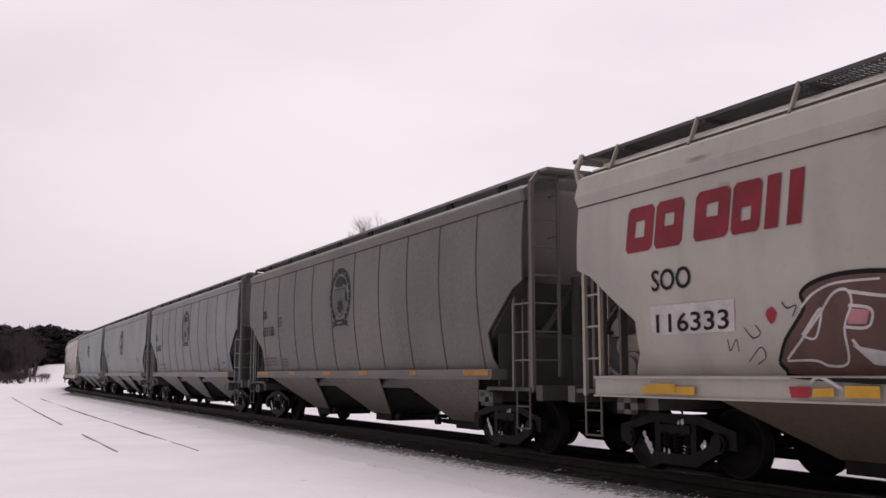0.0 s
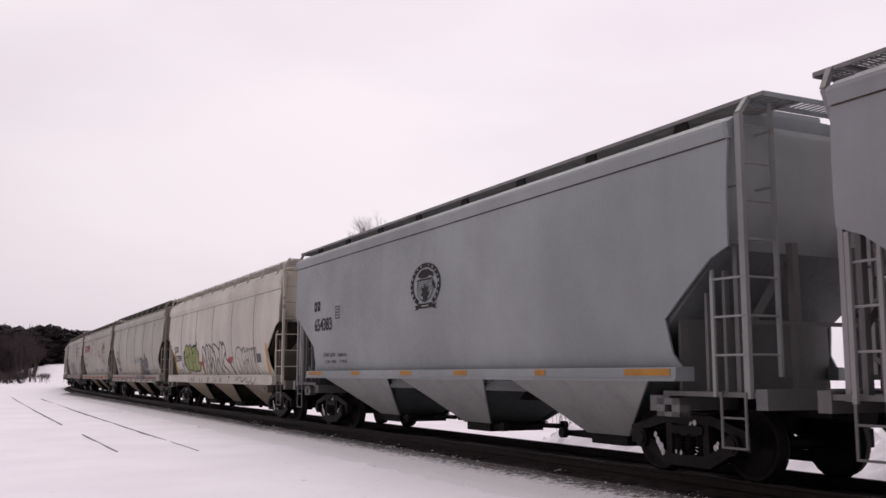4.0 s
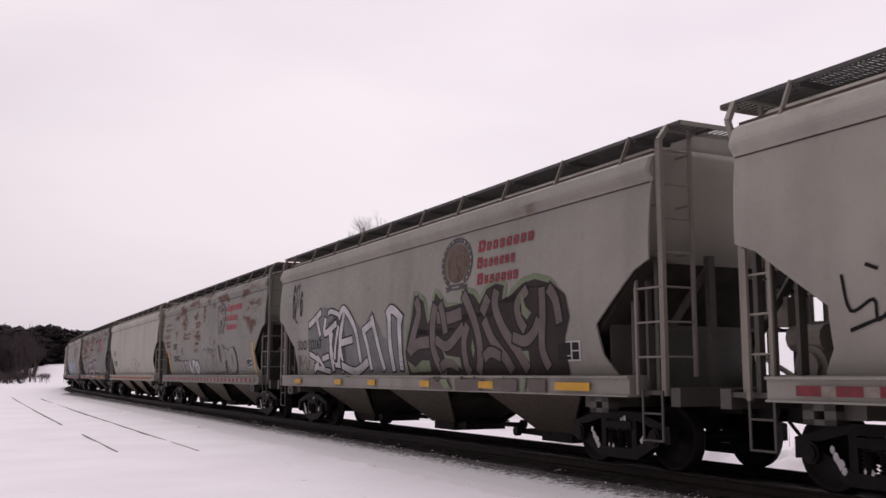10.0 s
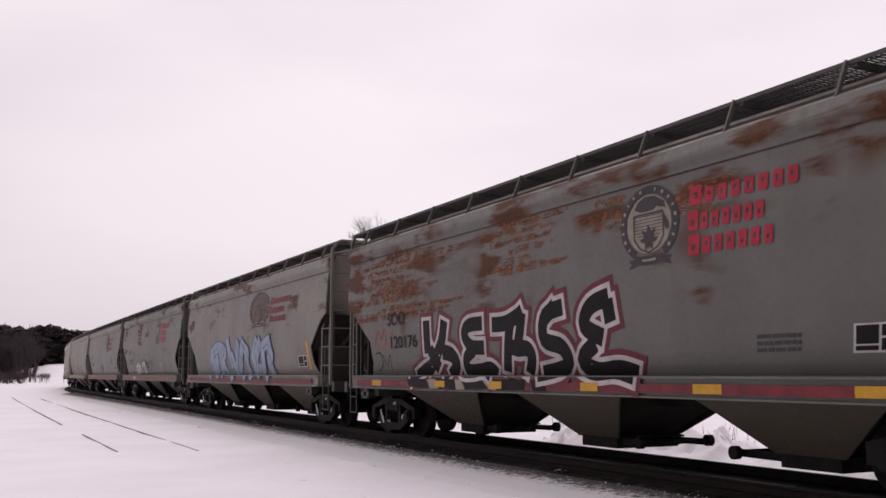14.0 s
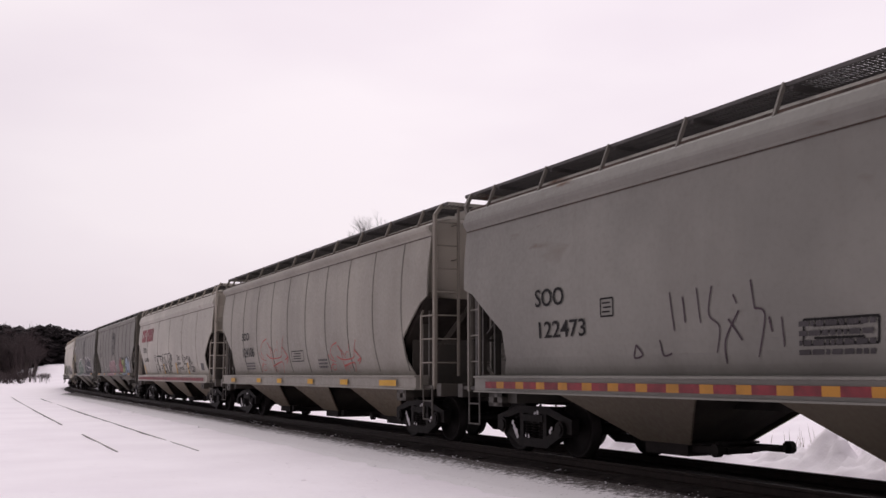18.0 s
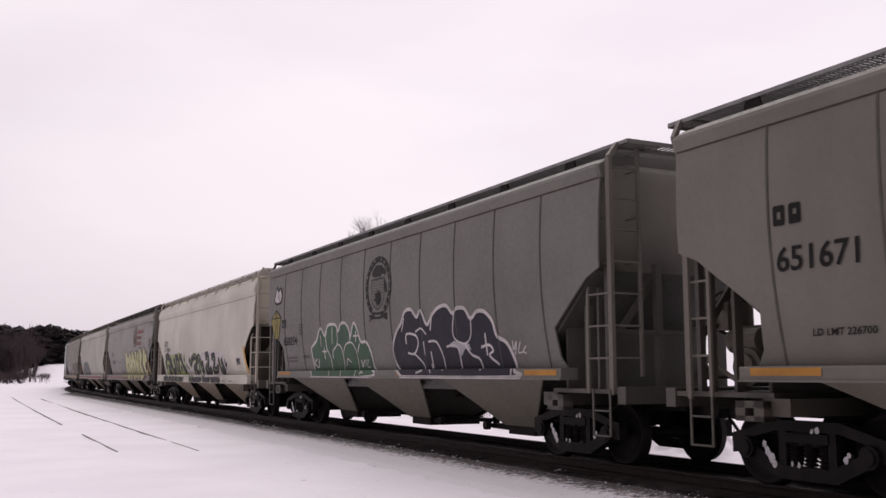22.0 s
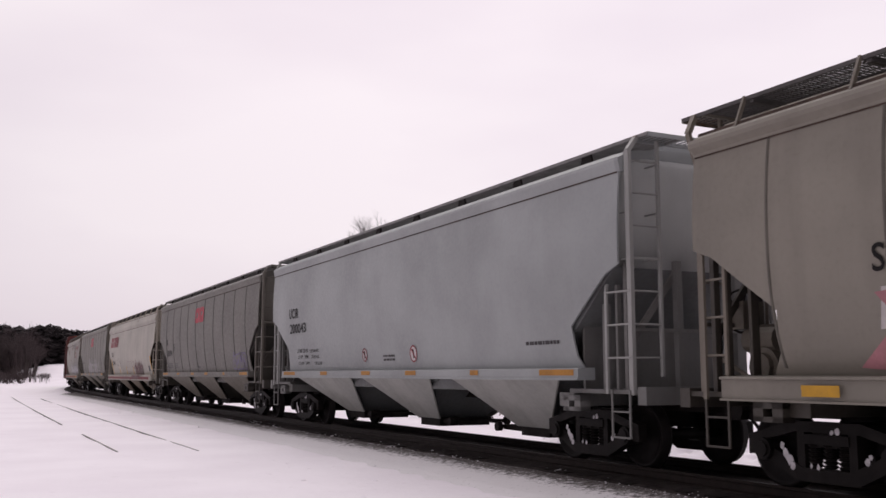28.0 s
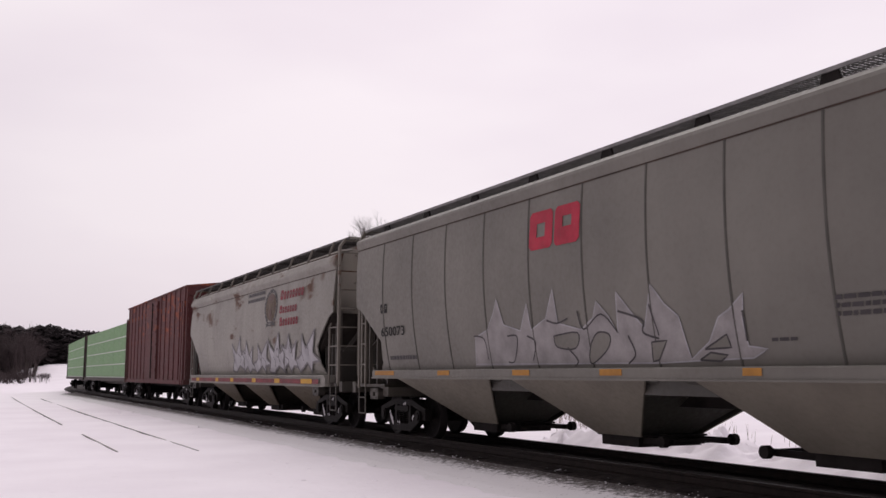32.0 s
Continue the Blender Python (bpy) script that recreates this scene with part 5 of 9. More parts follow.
def emblem(car, x0, x1, z0, z1, ring, inner, mark):
    """Round heraldic emblem: lettered rim, beast over a striped shield with a leaf, scroll at the foot."""
    cx, cz, rx, rz = (x0 + x1) / 2, (z0 + z1) / 2 + .06, (x1 - x0) / 2, (z1 - z0) / 2 - .06
    body = [o for o in car.children if o.name.startswith("side_sheet")][0].material_slots[0].material
    c = Coat(car)
    n = 40
    for i in range(n):
        a, b = (math.radians(-58 + 296 * (i + j) / n) for j in (0, 1))
        c.poly([(cx + rx * k * math.cos(t), cz + rz * k * math.sin(t)) for k, t in ((1, a), (1, b), (.80, b), (.80, a))])
        c.layer -= 0.00035
    foot = [(cx + u * rx, cz - rz * .92 + v * rz) for u, v in ((-.46, .02), (-.23, 0), (0, -.01), (.23, 0), (.46, .02))]
    c.layer = 0.006
    c.ribbon(foot, .22 * rz)
    for sgn in (-1, 1):
        c.poly([(cx + sgn * u * rx, cz + v * rz) for u, v in ((.40, -1.02), (.74, -1.10), (.62, -.99), (.72, -.88), (.50, -.86))])
    top = tagged(c.put("emblem_ring", ring, label="round heraldic emblem with a dark rim"), kind="stuff")
    pale = inner if inner and inner is not G_GOLD else body
    t = Coat(car)
    t.layer = 0.009
    for i in range(17):
        a = math.radians(-42 + i * 264 / 16)
        if i == 8:
            continue
        ca, sa = math.cos(a), math.sin(a)
        t.ribbon([(cx + rx * k * ca, cz + rz * k * sa) for k in (.855, .945)], .05 * rx * (1 if i % 3 else 1.7))
    t.ribbon(smooth_line([(x, z) for x, z in foot[1:4]], 3), .06 * rz)
    tagged(t.put("emblem_letters", pale, top), kind="stuff")
    if inner:
        d = Coat(car)
        d.layer = 0.004
        d.poly(oval(cx, cz, rx * .76, rz * .76)).put("emblem_ground", inner, top)
    e = Coat(car)
    e.layer = 0.010
    e.poly(beast(cx + .02, cz + .42 * rz, .50 * rx, .30 * rz))
    e.poly([(cx + u * rx, cz + v * rz) for u, v in ((.50, .22), (.66, -.02), (.68, -.24), (.58, -.20), (.50, 0))])
    sh = shield(cx, cz - .24 * rz, .50 * rx, .50 * rz)
    for a, b in zip(sh, sh[1:] + sh[:1]):
        e.ribbon([a, b], .022)
    for k in range(9):
        zz, half = cz + .21 * rz - k * .085 * rz, (.48 if k < 6 else .48 - .08 * (k - 5)) * rx
        e.ribbon([(cx - half, zz), (cx + half, zz)], .009)
    leaf = []
    for i in range(14):
        a = math.pi / 2 + 2 * math.pi * i / 14
        r = (1.0 if i % 2 == 0 else .48) * .30 * rx
        leaf.append((cx + r * math.cos(a), cz - .36 * rz + r * math.sin(a)))
    e.poly(leaf)
    e.ribbon([(cx, cz - .36 * rz), (cx, cz - .64 * rz)], .02)
    tagged(e.put("emblem_device", mark, top), kind="stuff")


def emblem_black(car, x0, x1, z0, z1):
    emblem(car, x0, x1, z0, z1, LETTER, None, LETTER)


def emblem_gold(car, x0, x1, z0, z1):
    emblem(car, x0, x1, z0, z1, G_DARK, G_GOLD, G_BROWN)


def emblem_pale(car, x0, x1, z0, z1):
    emblem(car, x0, x1, z0, z1, G_DARK, G_CREAM, G_DARK)


def info(car, x0, x1, z0, z1):
    """Small stencilled data, too small to read: rows of short bars."""
    rng = random.Random(int(x0 * 100) + int(z0 * 1000))
    c = Coat(car)
    rows = max(1, min(4, int((z1 - z0) / 0.075)))
    h = (z1 - z0) / rows
    for r in range(rows):
        x = x0
        while x < x1 - 0.03:
            w = min(rng.uniform(0.04, 0.16), x1 - x)
            c.poly(rect(x, x + w, z0 + r * h + .2 * h, z0 + r * h + .75 * h))
            x += w + 0.025
    tagged(c.put("stencil_data", G_DARK), kind="stuff")


def frame_box(car, x0, x1, z0, z1):
    c = Coat(car)
    for p, q in (((x0, z0), (x1, z0)), ((x0, z1), (x1, z1)), ((x0, z0), (x0, z1)), ((x1, z0), (x1, z1))):
        c.ribbon([p, q], 0.025)
    h = z1 - z0
    rng = random.Random(int(x1 * 97))
    for r in range(3):
        zz = z0 + h * (0.25 + 0.25 * r)
        a, b = x0 + (x1 - x0) * rng.uniform(.12, .25), x1 - (x1 - x0) * rng.uniform(.12, .25)
        c.ribbon([(a, zz), (b, zz)], h * 0.09)
    c.put("stencil_frame", LETTER)


def card(car, x0, x1, z0, z1):
    """Black inspection stencil with a white border and cells."""
    c = Coat(car)
    c.poly(rect(x0, x1, z0, z1))
    base = c.put("inspection_panel", PATCH_WHITE, label="black and white inspection panel")
    d = Coat(car)
    d.layer = 0.008
    w, h = x1 - x0, z1 - z0
    for a, b, e, f in ((.06, .60, .30, .93), (.66, .94, .55, .93), (.66, .94, .08, .48), (.06, .60, .08, .24)):
        d.poly(rect(x0 + a * w, x0 + b * w, z0 + e * h, z0 + f * h))
    tagged(d.put("inspection_cells", LETTER, base), kind="stuff")


def round_sign(car, x0, x1, z0, z1):
    cx, cz, r = (x0 + x1) / 2, (z0 + z1) / 2, (z1 - z0) / 2
    base = Coat(car).poly(oval(cx, cz, r, r, 20)).put("warning_disc", PATCH_WHITE)
    c = Coat(car)
    c.layer = 0.008
    ring = oval(cx, cz, r * .93, r * .93, 20)
    c.ribbon(ring + ring[:1], r * .18)
    c.ribbon([(cx - r * .6, cz + r * .6), (cx + r * .6, cz - r * .6)], r * .2)
    c.put("warning_ring", LOGO_RED, base)
    d = Coat(car)
    d.layer = 0.006
    d.ribbon([(cx - r * .1, cz + r * .55), (cx + r * .1, cz - r * .5)], r * .4)
    d.put("warning_figure", LETTER, base)


def lantern(car, x0, x1, z0, z1):
    c = Coat(car)
    w, h = x1 - x0, z1 - z0
    out = [(x0, z0 + .72 * h), (x0 + .5 * w, z1), (x1, z0 + .72 * h), (x0 + .72 * w, z0), (x0 + .28 * w, z0)]
    base = c.poly(out).put("spray_lantern", spray("ochre_paint", (0.24, 0.20, 0.03)))
    d = Coat(car)
    d.layer = .009
    for a, b in zip(out, out[1:] + out[:1]):
        d.ribbon([a, b], .035)
    d.ribbon([out[0], out[2]], .03)
    d.ribbon([(x0 + .5 * w, z1), (x0 + .4 * w, z0 + .7 * h), (x0 + .42 * w, z0)], .03)
    d.ribbon([(x0 + .5 * w, z1), (x0 + .62 * w, z0 + .7 * h), (x0 + .6 * w, z0)], .03)
    d.put("spray_outline", LETTER, base)


# skeleton strokes of heavy painted shapes, in a unit square
STROKES = {
    "a": [[(.05, .1), (.1, .8), (.5, 1), (.85, .7), (.6, .45), (.95, .05)]],
    "b": [[(.9, .95), (.3, .85), (.1, .45), (.45, .1), (.9, .3)], [(.45, .5), (.9, .5)]],
    "c": [[(.08, 1.05), (.25, .3), (.55, .6), (.75, .05), (.95, 1.0)]],
    "d": [[(.1, .05), (.2, .95), (.75, .8), (.35, .45), (.9, .1)]],
    "e": [[(.5, 1.1), (.15, .55), (.5, .5), (.45, .0), (.95, .15)], [(.55, .75), (.95, .95)]],
}
# outlines of round shapes, in a unit square
FLAMES = (
    [(0, 0), (.16, .5), (-.06, .82), (.26, .68), (.36, 1.12), (.5, .6), (.78, .9), (.66, .36), (1.02, .1), (.58, .16), (.4, 0), (.3, .24)],
    [(0, .05), (.2, .4), (.08, .95), (.4, .6), (.68, 1.15), (.72, .55), (1.1, .78), (.86, .3), (.96, 0), (.6, .2), (.3, 0)],
    [(-.05, .36), (.25, .5), (.3, 1.0), (.46, .62), (.92, 1.08), (.76, .5), (1.06, .3), (.7, .25), (.6, 0), (.45, .25), (.05, .02)],
)
BALLOONS = (
    [(0, .92), (.02, .3), (.28, 0), (.75, .02), (1, .35), (1.02, .9), (.78, 1.02), (.70, .55), (.5, .42), (.36, .55), (.30, 1)],
    [(.06, .12), (-.04, .6), (.2, 1), (.72, 1.06), (1.03, .7), (1, .22), (.68, -.02), (.3, 0)],
    [(.06, .02), (.0, .35), (.26, .48), (.02, .72), (.22, 1), (.8, 1.05), (1.02, .8), (.72, .62), (1.02, .38), (.9, .02)],
    [(0, .02), (.0, .7), (.28, 1.02), (.72, 1), (1.02, .7), (1, .0), (.70, .0), (.66, .42), (.5, .52), (.36, .42), (.33, .0)],
    [(.2, 0), (-.02, .3), (.12, .65), (.26, 1.12), (.5, .8), (.8, 1.0), (1.03, .5), (.92, .08), (.55, -.02)],
)


def stroke_bars(coat, line, wide, z_min, tip=1.0):
    """A bent stroke as overlapping bars with square ends."""
    for j, (a, b) in enumerate(zip(line, line[1:])):
        dx, dz = b[0] - a[0], b[1] - a[1]
        d = math.hypot(dx, dz) or 1
        e = wide * .30
        a2 = (a[0] - dx / d * e, max(z_min, a[1] - dz / d * e))
        b2 = (b[0] + dx / d * e, max(z_min, b[1] + dz / d * e))
        last = j == len(line) - 2
        sag = .07 * d * (1 if j % 2 else -1)
        mid = ((a2[0] + b2[0]) / 2 - dz / d * sag, (a2[1] + b2[1]) / 2 + dx / d * sag)
        coat.ribbon(smooth_line([a2, mid, b2], 3), wide * (.86 if j else 1.0), wide * (tip if last else 1.08))


def graffiti(car, x0, x1, z0, z1, style, fill, edge, n, seed):
    """A row of painted shapes, each over the one before: rim, fill, then inner lines."""
    rng = random.Random(seed)
    w, h = (x1 - x0) / n, z1 - z0
    body = [o for o in car.children if o.name.startswith("side_sheet")][0].material_slots[0].material
    halo, tiles = None, None
    if fill is G_BLACK and edge is G_LIMELINE:
        halo = PATCH_WHITE
    if edge is G_TAUPE:
        fill, edge, halo, tiles = spray("olive_brown_paint", (0.085, 0.066, 0.045)), spray("dark_brown_paint", (0.03, 0.018, 0.016)), G_CREAM, G_GREY
    if fill is PATCH_WHITE and edge is G_BLACK and style == "spiky":
        style = "block"
    shape = "".join(rng.choice("abcde") for _ in range(n))
    for i in range(n):
        low, up, fine, rim = Coat(car), Coat(car), Coat(car), Coat(car)
        for c in (low, up, fine, rim):
            c.gap = 0.00012
        step = 0.0042 * i
        rim.layer, low.layer, up.layer, fine.layer = 0.0035, 0.0050 + step, 0.0066 + step, 0.0082 + step
        if style != "block":
            form = FLAMES[(i * 2 + seed) % 3] if style == "spiky" else BALLOONS[(i * 3 + seed) % 5]
            jz, jh, lean = rng.uniform(-.02, .05) * h, rng.uniform(.84, 1.06), rng.uniform(-.06, .14)
            bx = x0 + (i - .10) * w

            def at(u, v):
                zz = max(z0, z0 + jz + v * h * jh)
                return (bx + u * w * 1.22 + lean * (zz - z0), zz)
            ring = smooth_line([at(*p) for p in form + form[:1]], 2 if style == "spiky" else 4)
            line = (.055 if edge is G_MAROON else .032) if style == "outline" else .05 if edge is PATCH_WHITE else .065
            if halo:
                rim.ribbon(ring, line + .13)
            up.poly(ring[:-1])
            low = fine
            low.ribbon(ring, line)
            for _ in range(2):
                u, v = rng.uniform(.25, .7), rng.uniform(.12, .45)
                fine.ribbon(smooth_line([at(u, v), at(u + rng.uniform(-.06, .10), v + .16), at(u + rng.uniform(-.16, .12), v + rng.uniform(.25, .42))], 4), .05, .03)
            if rng.random() < .6:
                o = oval(*at(rng.uniform(.4, .6), rng.uniform(.55, .75)), .09 * w, .12 * h, 12)
                fine.ribbon(o + o[:1], .035)
            base = up.put("graffiti_shape", body if style == "outline" and fill in (G_GREY, G_PURPLE, G_STEEL) else fill, label="spray-painted graffiti shape")
            tagged(fine.put("graffiti_outline", edge, base), kind="stuff")
            if tiles:
                for _ in range(3):
                    u, v = rng.uniform(.15, .8), rng.uniform(.15, .85)
                    a, b = at(u, v)
                    t = Coat(car)
                    t.layer = fine.layer + .0004
                    t.poly(rect(a, a + .10, b, min(b + .11, z1))).put("graffiti_dab", rng.choice((G_CREAM, G_STEEL, G_GREY)), base)
            if halo:
                rim.put("graffiti_halo", halo, base)
            continue
        thick = .36 * min(w, h * .85)
        jz = rng.uniform(0, .07) * h
        tall = rng.uniform(.88, 1.0)
        for line in STROKES[shape[i % len(shape)]]:
            m = thick * .62
            line = [(u + rng.uniform(-.14, .14), v + rng.uniform(-.10, .10)) for u, v in line]
            pts = [(x0 + i * w + m * .5 + u * (w * 1.06 - m) + (.10 * v * h if style != "block" else .04 * v * h), z0 + m * .6 + jz * v + v * tall * (h - m * 1.1)) for u, v in line]
            tip = .35 if style == "spiky" else 1.0
            edge_w = .115 if edge is G_BLACK else .085
            if halo:
                stroke_bars(rim, pts, thick + .24, z0 - .06)
            stroke_bars(low, pts, thick + edge_w, z0 - .03, tip)
            stroke_bars(up, pts, thick, z0, tip)
            if style != "outline":
                for a, b in zip(pts, pts[1:]):
                    if rng.random() < .55:
                        o = thick * rng.uniform(-.3, .3)
                        fine.ribbon([(a[0] + o, a[1]), (b[0] * .8 + a[0] * .2 + o, b[1] * .8 + a[1] * .2)], .03, .012)
        base = tagged(low.put("graffiti_shape", edge, label="spray-painted graffiti shape"), kind="stuff")
        tagged(up.put("graffiti_fill", body if style == "outline" and fill in (G_GREY, G_PURPLE, G_STEEL) else fill, base), kind="stuff")
        if halo:
            tagged(rim.put("graffiti_halo", halo, base), kind="stuff")
        if fine.geo.f:
            tagged(fine.put("graffiti_glint", G_LIMELINE if halo is PATCH_WHITE else (G_SILVER if fill in (G_BLACK, G_DARK, G_TAUPE) else G_DARK), base), kind="stuff")


def body_paint_of(car):
    return [o for o in car.children if o.name.startswith("side_sheet")][0].material_slots[0].material


def brushed(car, strokes, wide, lay, reach=0.0):
    """Brush strokes that bend smoothly, drawn out by reach at both ends."""
    c = Coat(car)
    c.gap, c.layer = 0.00004, 0.0045 + 0.0016 * lay
    for line in strokes:
        if reach:
            ends = []
            for (ax, az), (bx, bz) in ((line[0], line[1]), (line[-1], line[-2])):
                d = math.hypot(ax - bx, az - bz) or 1
                ends.append((ax + (ax - bx) / d * reach, az + (az - bz) / d * reach))
            line = [ends[0]] + line[1:-1] + [ends[1]]
        c.ribbon(smooth_line(line, 5) if len(line) > 2 else line, wide)
    return c


def bold(car, strokes, wide, fill, edge, rim=None, lay=0, edge_w=.05, rim_w=.12):
    """One painted letter shape: heavy strokes with an edge round them and a glow behind."""
    base = tagged(brushed(car, strokes, wide, lay + .6).put("graffiti_shape", fill, label="spray-painted graffiti shape"), kind="stuff")
    if edge_w:
        tagged(brushed(car, strokes, wide + 2 * edge_w, lay + .3, edge_w).put("graffiti_outline", edge, base), kind="stuff")
    if rim:
        tagged(brushed(car, strokes, wide + 2 * rim_w, 0, rim_w).put("graffiti_halo", rim, base), kind="stuff")


def blob(car, ring, fill, edge, line=.05, lay=0, rim=None, rim_w=.12, curvy=True):
    """A filled painted form with a drawn outline."""
    loop = smooth_line(ring + ring[:1], 4) if curvy else ring + ring[:1]
    c = Coat(car)
    c.layer = 0.0045 + 0.0016 * (lay + .3)
    base = c.poly(loop[:-1]).put("graffiti_shape", fill or body_paint_of(car), label="spray-painted graffiti shape")
    c = Coat(car)
    c.layer = 0.0045 + 0.0016 * (lay + .7)
    tagged(c.ribbon(loop, line).put("graffiti_outline", edge, base), kind="stuff")
    if rim:
        c = Coat(car)
        tagged(c.ribbon(loop, line + 2 * rim_w).put("graffiti_halo", rim, base), kind="stuff")


def spray_lines(car, strokes, wide, mat, lay=2):
    rng = random.Random(len(strokes))
    c = Coat(car)
    c.gap, c.layer = 0.00004, 0.0045 + 0.0016 * lay
    for line in strokes:
        c.ribbon(smooth_line(line, 5) if len(line) > 2 else line, wide * rng.uniform(.85, 1.15), wide * rng.uniform(.6, 1.05))
    tagged(c.put("graffiti_tag", mat, label="sprayed outline strokes"), kind="stuff")


def spray_patches(car, shapes, mat, lay=1):
    c = Coat(car)
    c.gap, c.layer = 0.00004, 0.0045 + 0.0016 * lay
    for p in shapes:
        c.poly(p)
    tagged(c.put("graffiti_patch", mat, label="sprayed patches of colour"), kind="stuff")


def rust_strokes(car, x0, x1, z0, z1, n, seed, mat):
    """Brush-like streaks of rust lying level on the side."""
    rng = random.Random(seed)
    c = Coat(car)
    c.gap, c.layer = 0.00004, 0.0025
    for i in range(n):
        z = z0 + (z1 - z0) * (i + rng.uniform(.2, .8)) / n
        a, b = x0 + (x1 - x0) * rng.uniform(0, .3), x1 - (x1 - x0) * rng.uniform(0, .3)
        slope = rng.uniform(-.03, .03)
        for k in range(2):
            a, b = a + rng.uniform(-.12, .12) * (x1 - x0), b + rng.uniform(-.12, .12) * (x1 - x0)
            line = [(a + (b - a) * j / 5, z + slope * j / 5 + k * .05 + rng.gauss(0, .008)) for j in range(6)]
            c.ribbon(smooth_line(line, 3), min(.17, .8 * (z1 - z0) / n) * rng.uniform(.6, 1.2), .05)
    tagged(c.put("rust_streak", mat, label="level streaks of orange rust"), kind="stuff")


def rust_blotch(car, x0, x1, z0, z1, n, seed, mat):
    """A mottled patch of ochre rust, broken up into overlapping spots."""
    rng = random.Random(seed)
    c = Coat(car)
    c.gap, c.layer = 0.00004, 0.0025
    for i in range(n):
        cx, cz = rng.uniform(x0, x1), rng.uniform(z0, z1)
        rx, rz = (x1 - x0) * rng.uniform(.12, .28), (z1 - z0) * rng.uniform(.12, .26)
        c.poly([(cx + rx * rng.uniform(.6, 1.2) * math.cos(j * .524), cz + rz * rng.uniform(.6, 1.2) * math.sin(j * .524)) for j in range(12)])
    tagged(c.put("rust_patch", mat, label="mottled patch of ochre rust"), kind="stuff")


SWEEPS = (
    ([(0, .6), (.08, .42), (.24, .35)], .03), ([(.30, .95), (.14, .85), (.08, .62), (.18, .42)], .035), ([(.03, .02), (.06, .2), (.15, .32)], .03),
    ([(.1, .28), (.12, .1), (.2, .1), (.22, .25), (.12, .25)], .022), ([(.32, .85), (.42, .65), (.47, .25), (.52, .02)], .035), ([(.28, .52), (.4, .42), (.55, .40), (.78, .45), (.82, .7), (.88, 1)], .04),
    ([(.43, .72), (.55, .45)], .03), ([(.55, .55), (.6, .65), (.64, .6)], .025), ([(.67, .88), (.66, .45)], .02), ([(.48, .2), (.8, .3), (.8, .02)], .045), ([(.5, .2), (.63, .02)], .02),
    ([(.58, .23), (.62, .1)], .018), ([(.64, .25), (.67, .1)], .018), ([(.7, .26), (.72, .12)], .018), ([(.82, .7), (.95, .5), (1.0, .4)], .04), ([(.9, .35), (1, .42), (.93, .25)], .05),
)


def scribble(car, x0, x1, z0, z1, mat, n, seed):
    """A thin quick tag: loose ticks, loops and hooks of uneven height."""
    rng = random.Random(seed)
    c = Coat(car)
    h = z1 - z0
    if mat is G_REDLINE:
        for line, wide in SWEEPS:
            pts = [(x0 + u * (x1 - x0), z0 + v * h) for u, v in line]
            c.ribbon(smooth_line(pts, 5), wide, wide * .6)
        tagged(c.put("graffiti_tag", mat, label="loose sweeping red spray lines"), kind="stuff")
        return
    n = max(3, int(n * .8))
    w = (x1 - x0) / n
    pen = min(.06, .014 + h * .036) * (1.25 if mat is G_BLACK else 1.0)
    for i in range(n):
        k = rng.randrange(6)
        sc = rng.uniform(.45, 1.0)
        b = rng.uniform(0, 1 - sc)
        sl = rng.uniform(-.05, .28) * w

        def at(u, v):
            return (x0 + (i + u) * w + sl * v, z0 + (b + v * sc) * h)
        if k == 0:
            line = [at(.2, .9), at(.1, .2), at(.5, 0), at(.8, .35), at(.7, .95)]
        elif k == 1:
            line = [at(.85, .8), at(.4, 1), at(.1, .5), at(.5, .05), at(.9, .35), at(.55, .7), at(.2, .45)]
        elif k == 2:
            line = [at(.3, 1), at(.35, .05)]
        elif k == 3:
            line = [at(.05, .1), at(.4, .95), at(.55, .3), at(.95, .85)]
        elif k == 4:
            line = [at(.9, .95), at(.3, .85), at(.6, .5), at(.15, .1), at(1.2, -.05)]
        else:
            line = [at(.0, .5), at(.5, .62), at(.95, .45)]
        c.ribbon(smooth_line(line, 5) if len(line) > 2 else line, pen * rng.uniform(.7, 1.2), pen * rng.uniform(.4, .9))
        if rng.random() < .3:
            x, z = at(.6, rng.uniform(.1, 1.1))
            c.poly(oval(x, z, pen * .8, pen * .9, 8))
    if rng.random() < .4:
        c.ribbon(smooth_line([(x0 - .1, z0 + .1 * h), ((x0 + x1) / 2, z0 - .02 * h), (x1 + .1, z0 + .2 * h)]), pen * .7, pen * .3)
    tagged(c.put("graffiti_tag", mat, label="thin quick spray-painted tag"), kind="stuff")


for k in SPEC:
    CARS[k]["kind_of_sill"] = SPEC[k][0]
CARS[9]["lettered_over"] = 1
for k in (10, 12, 14):
    CARS[k]["fresh_red"] = 1


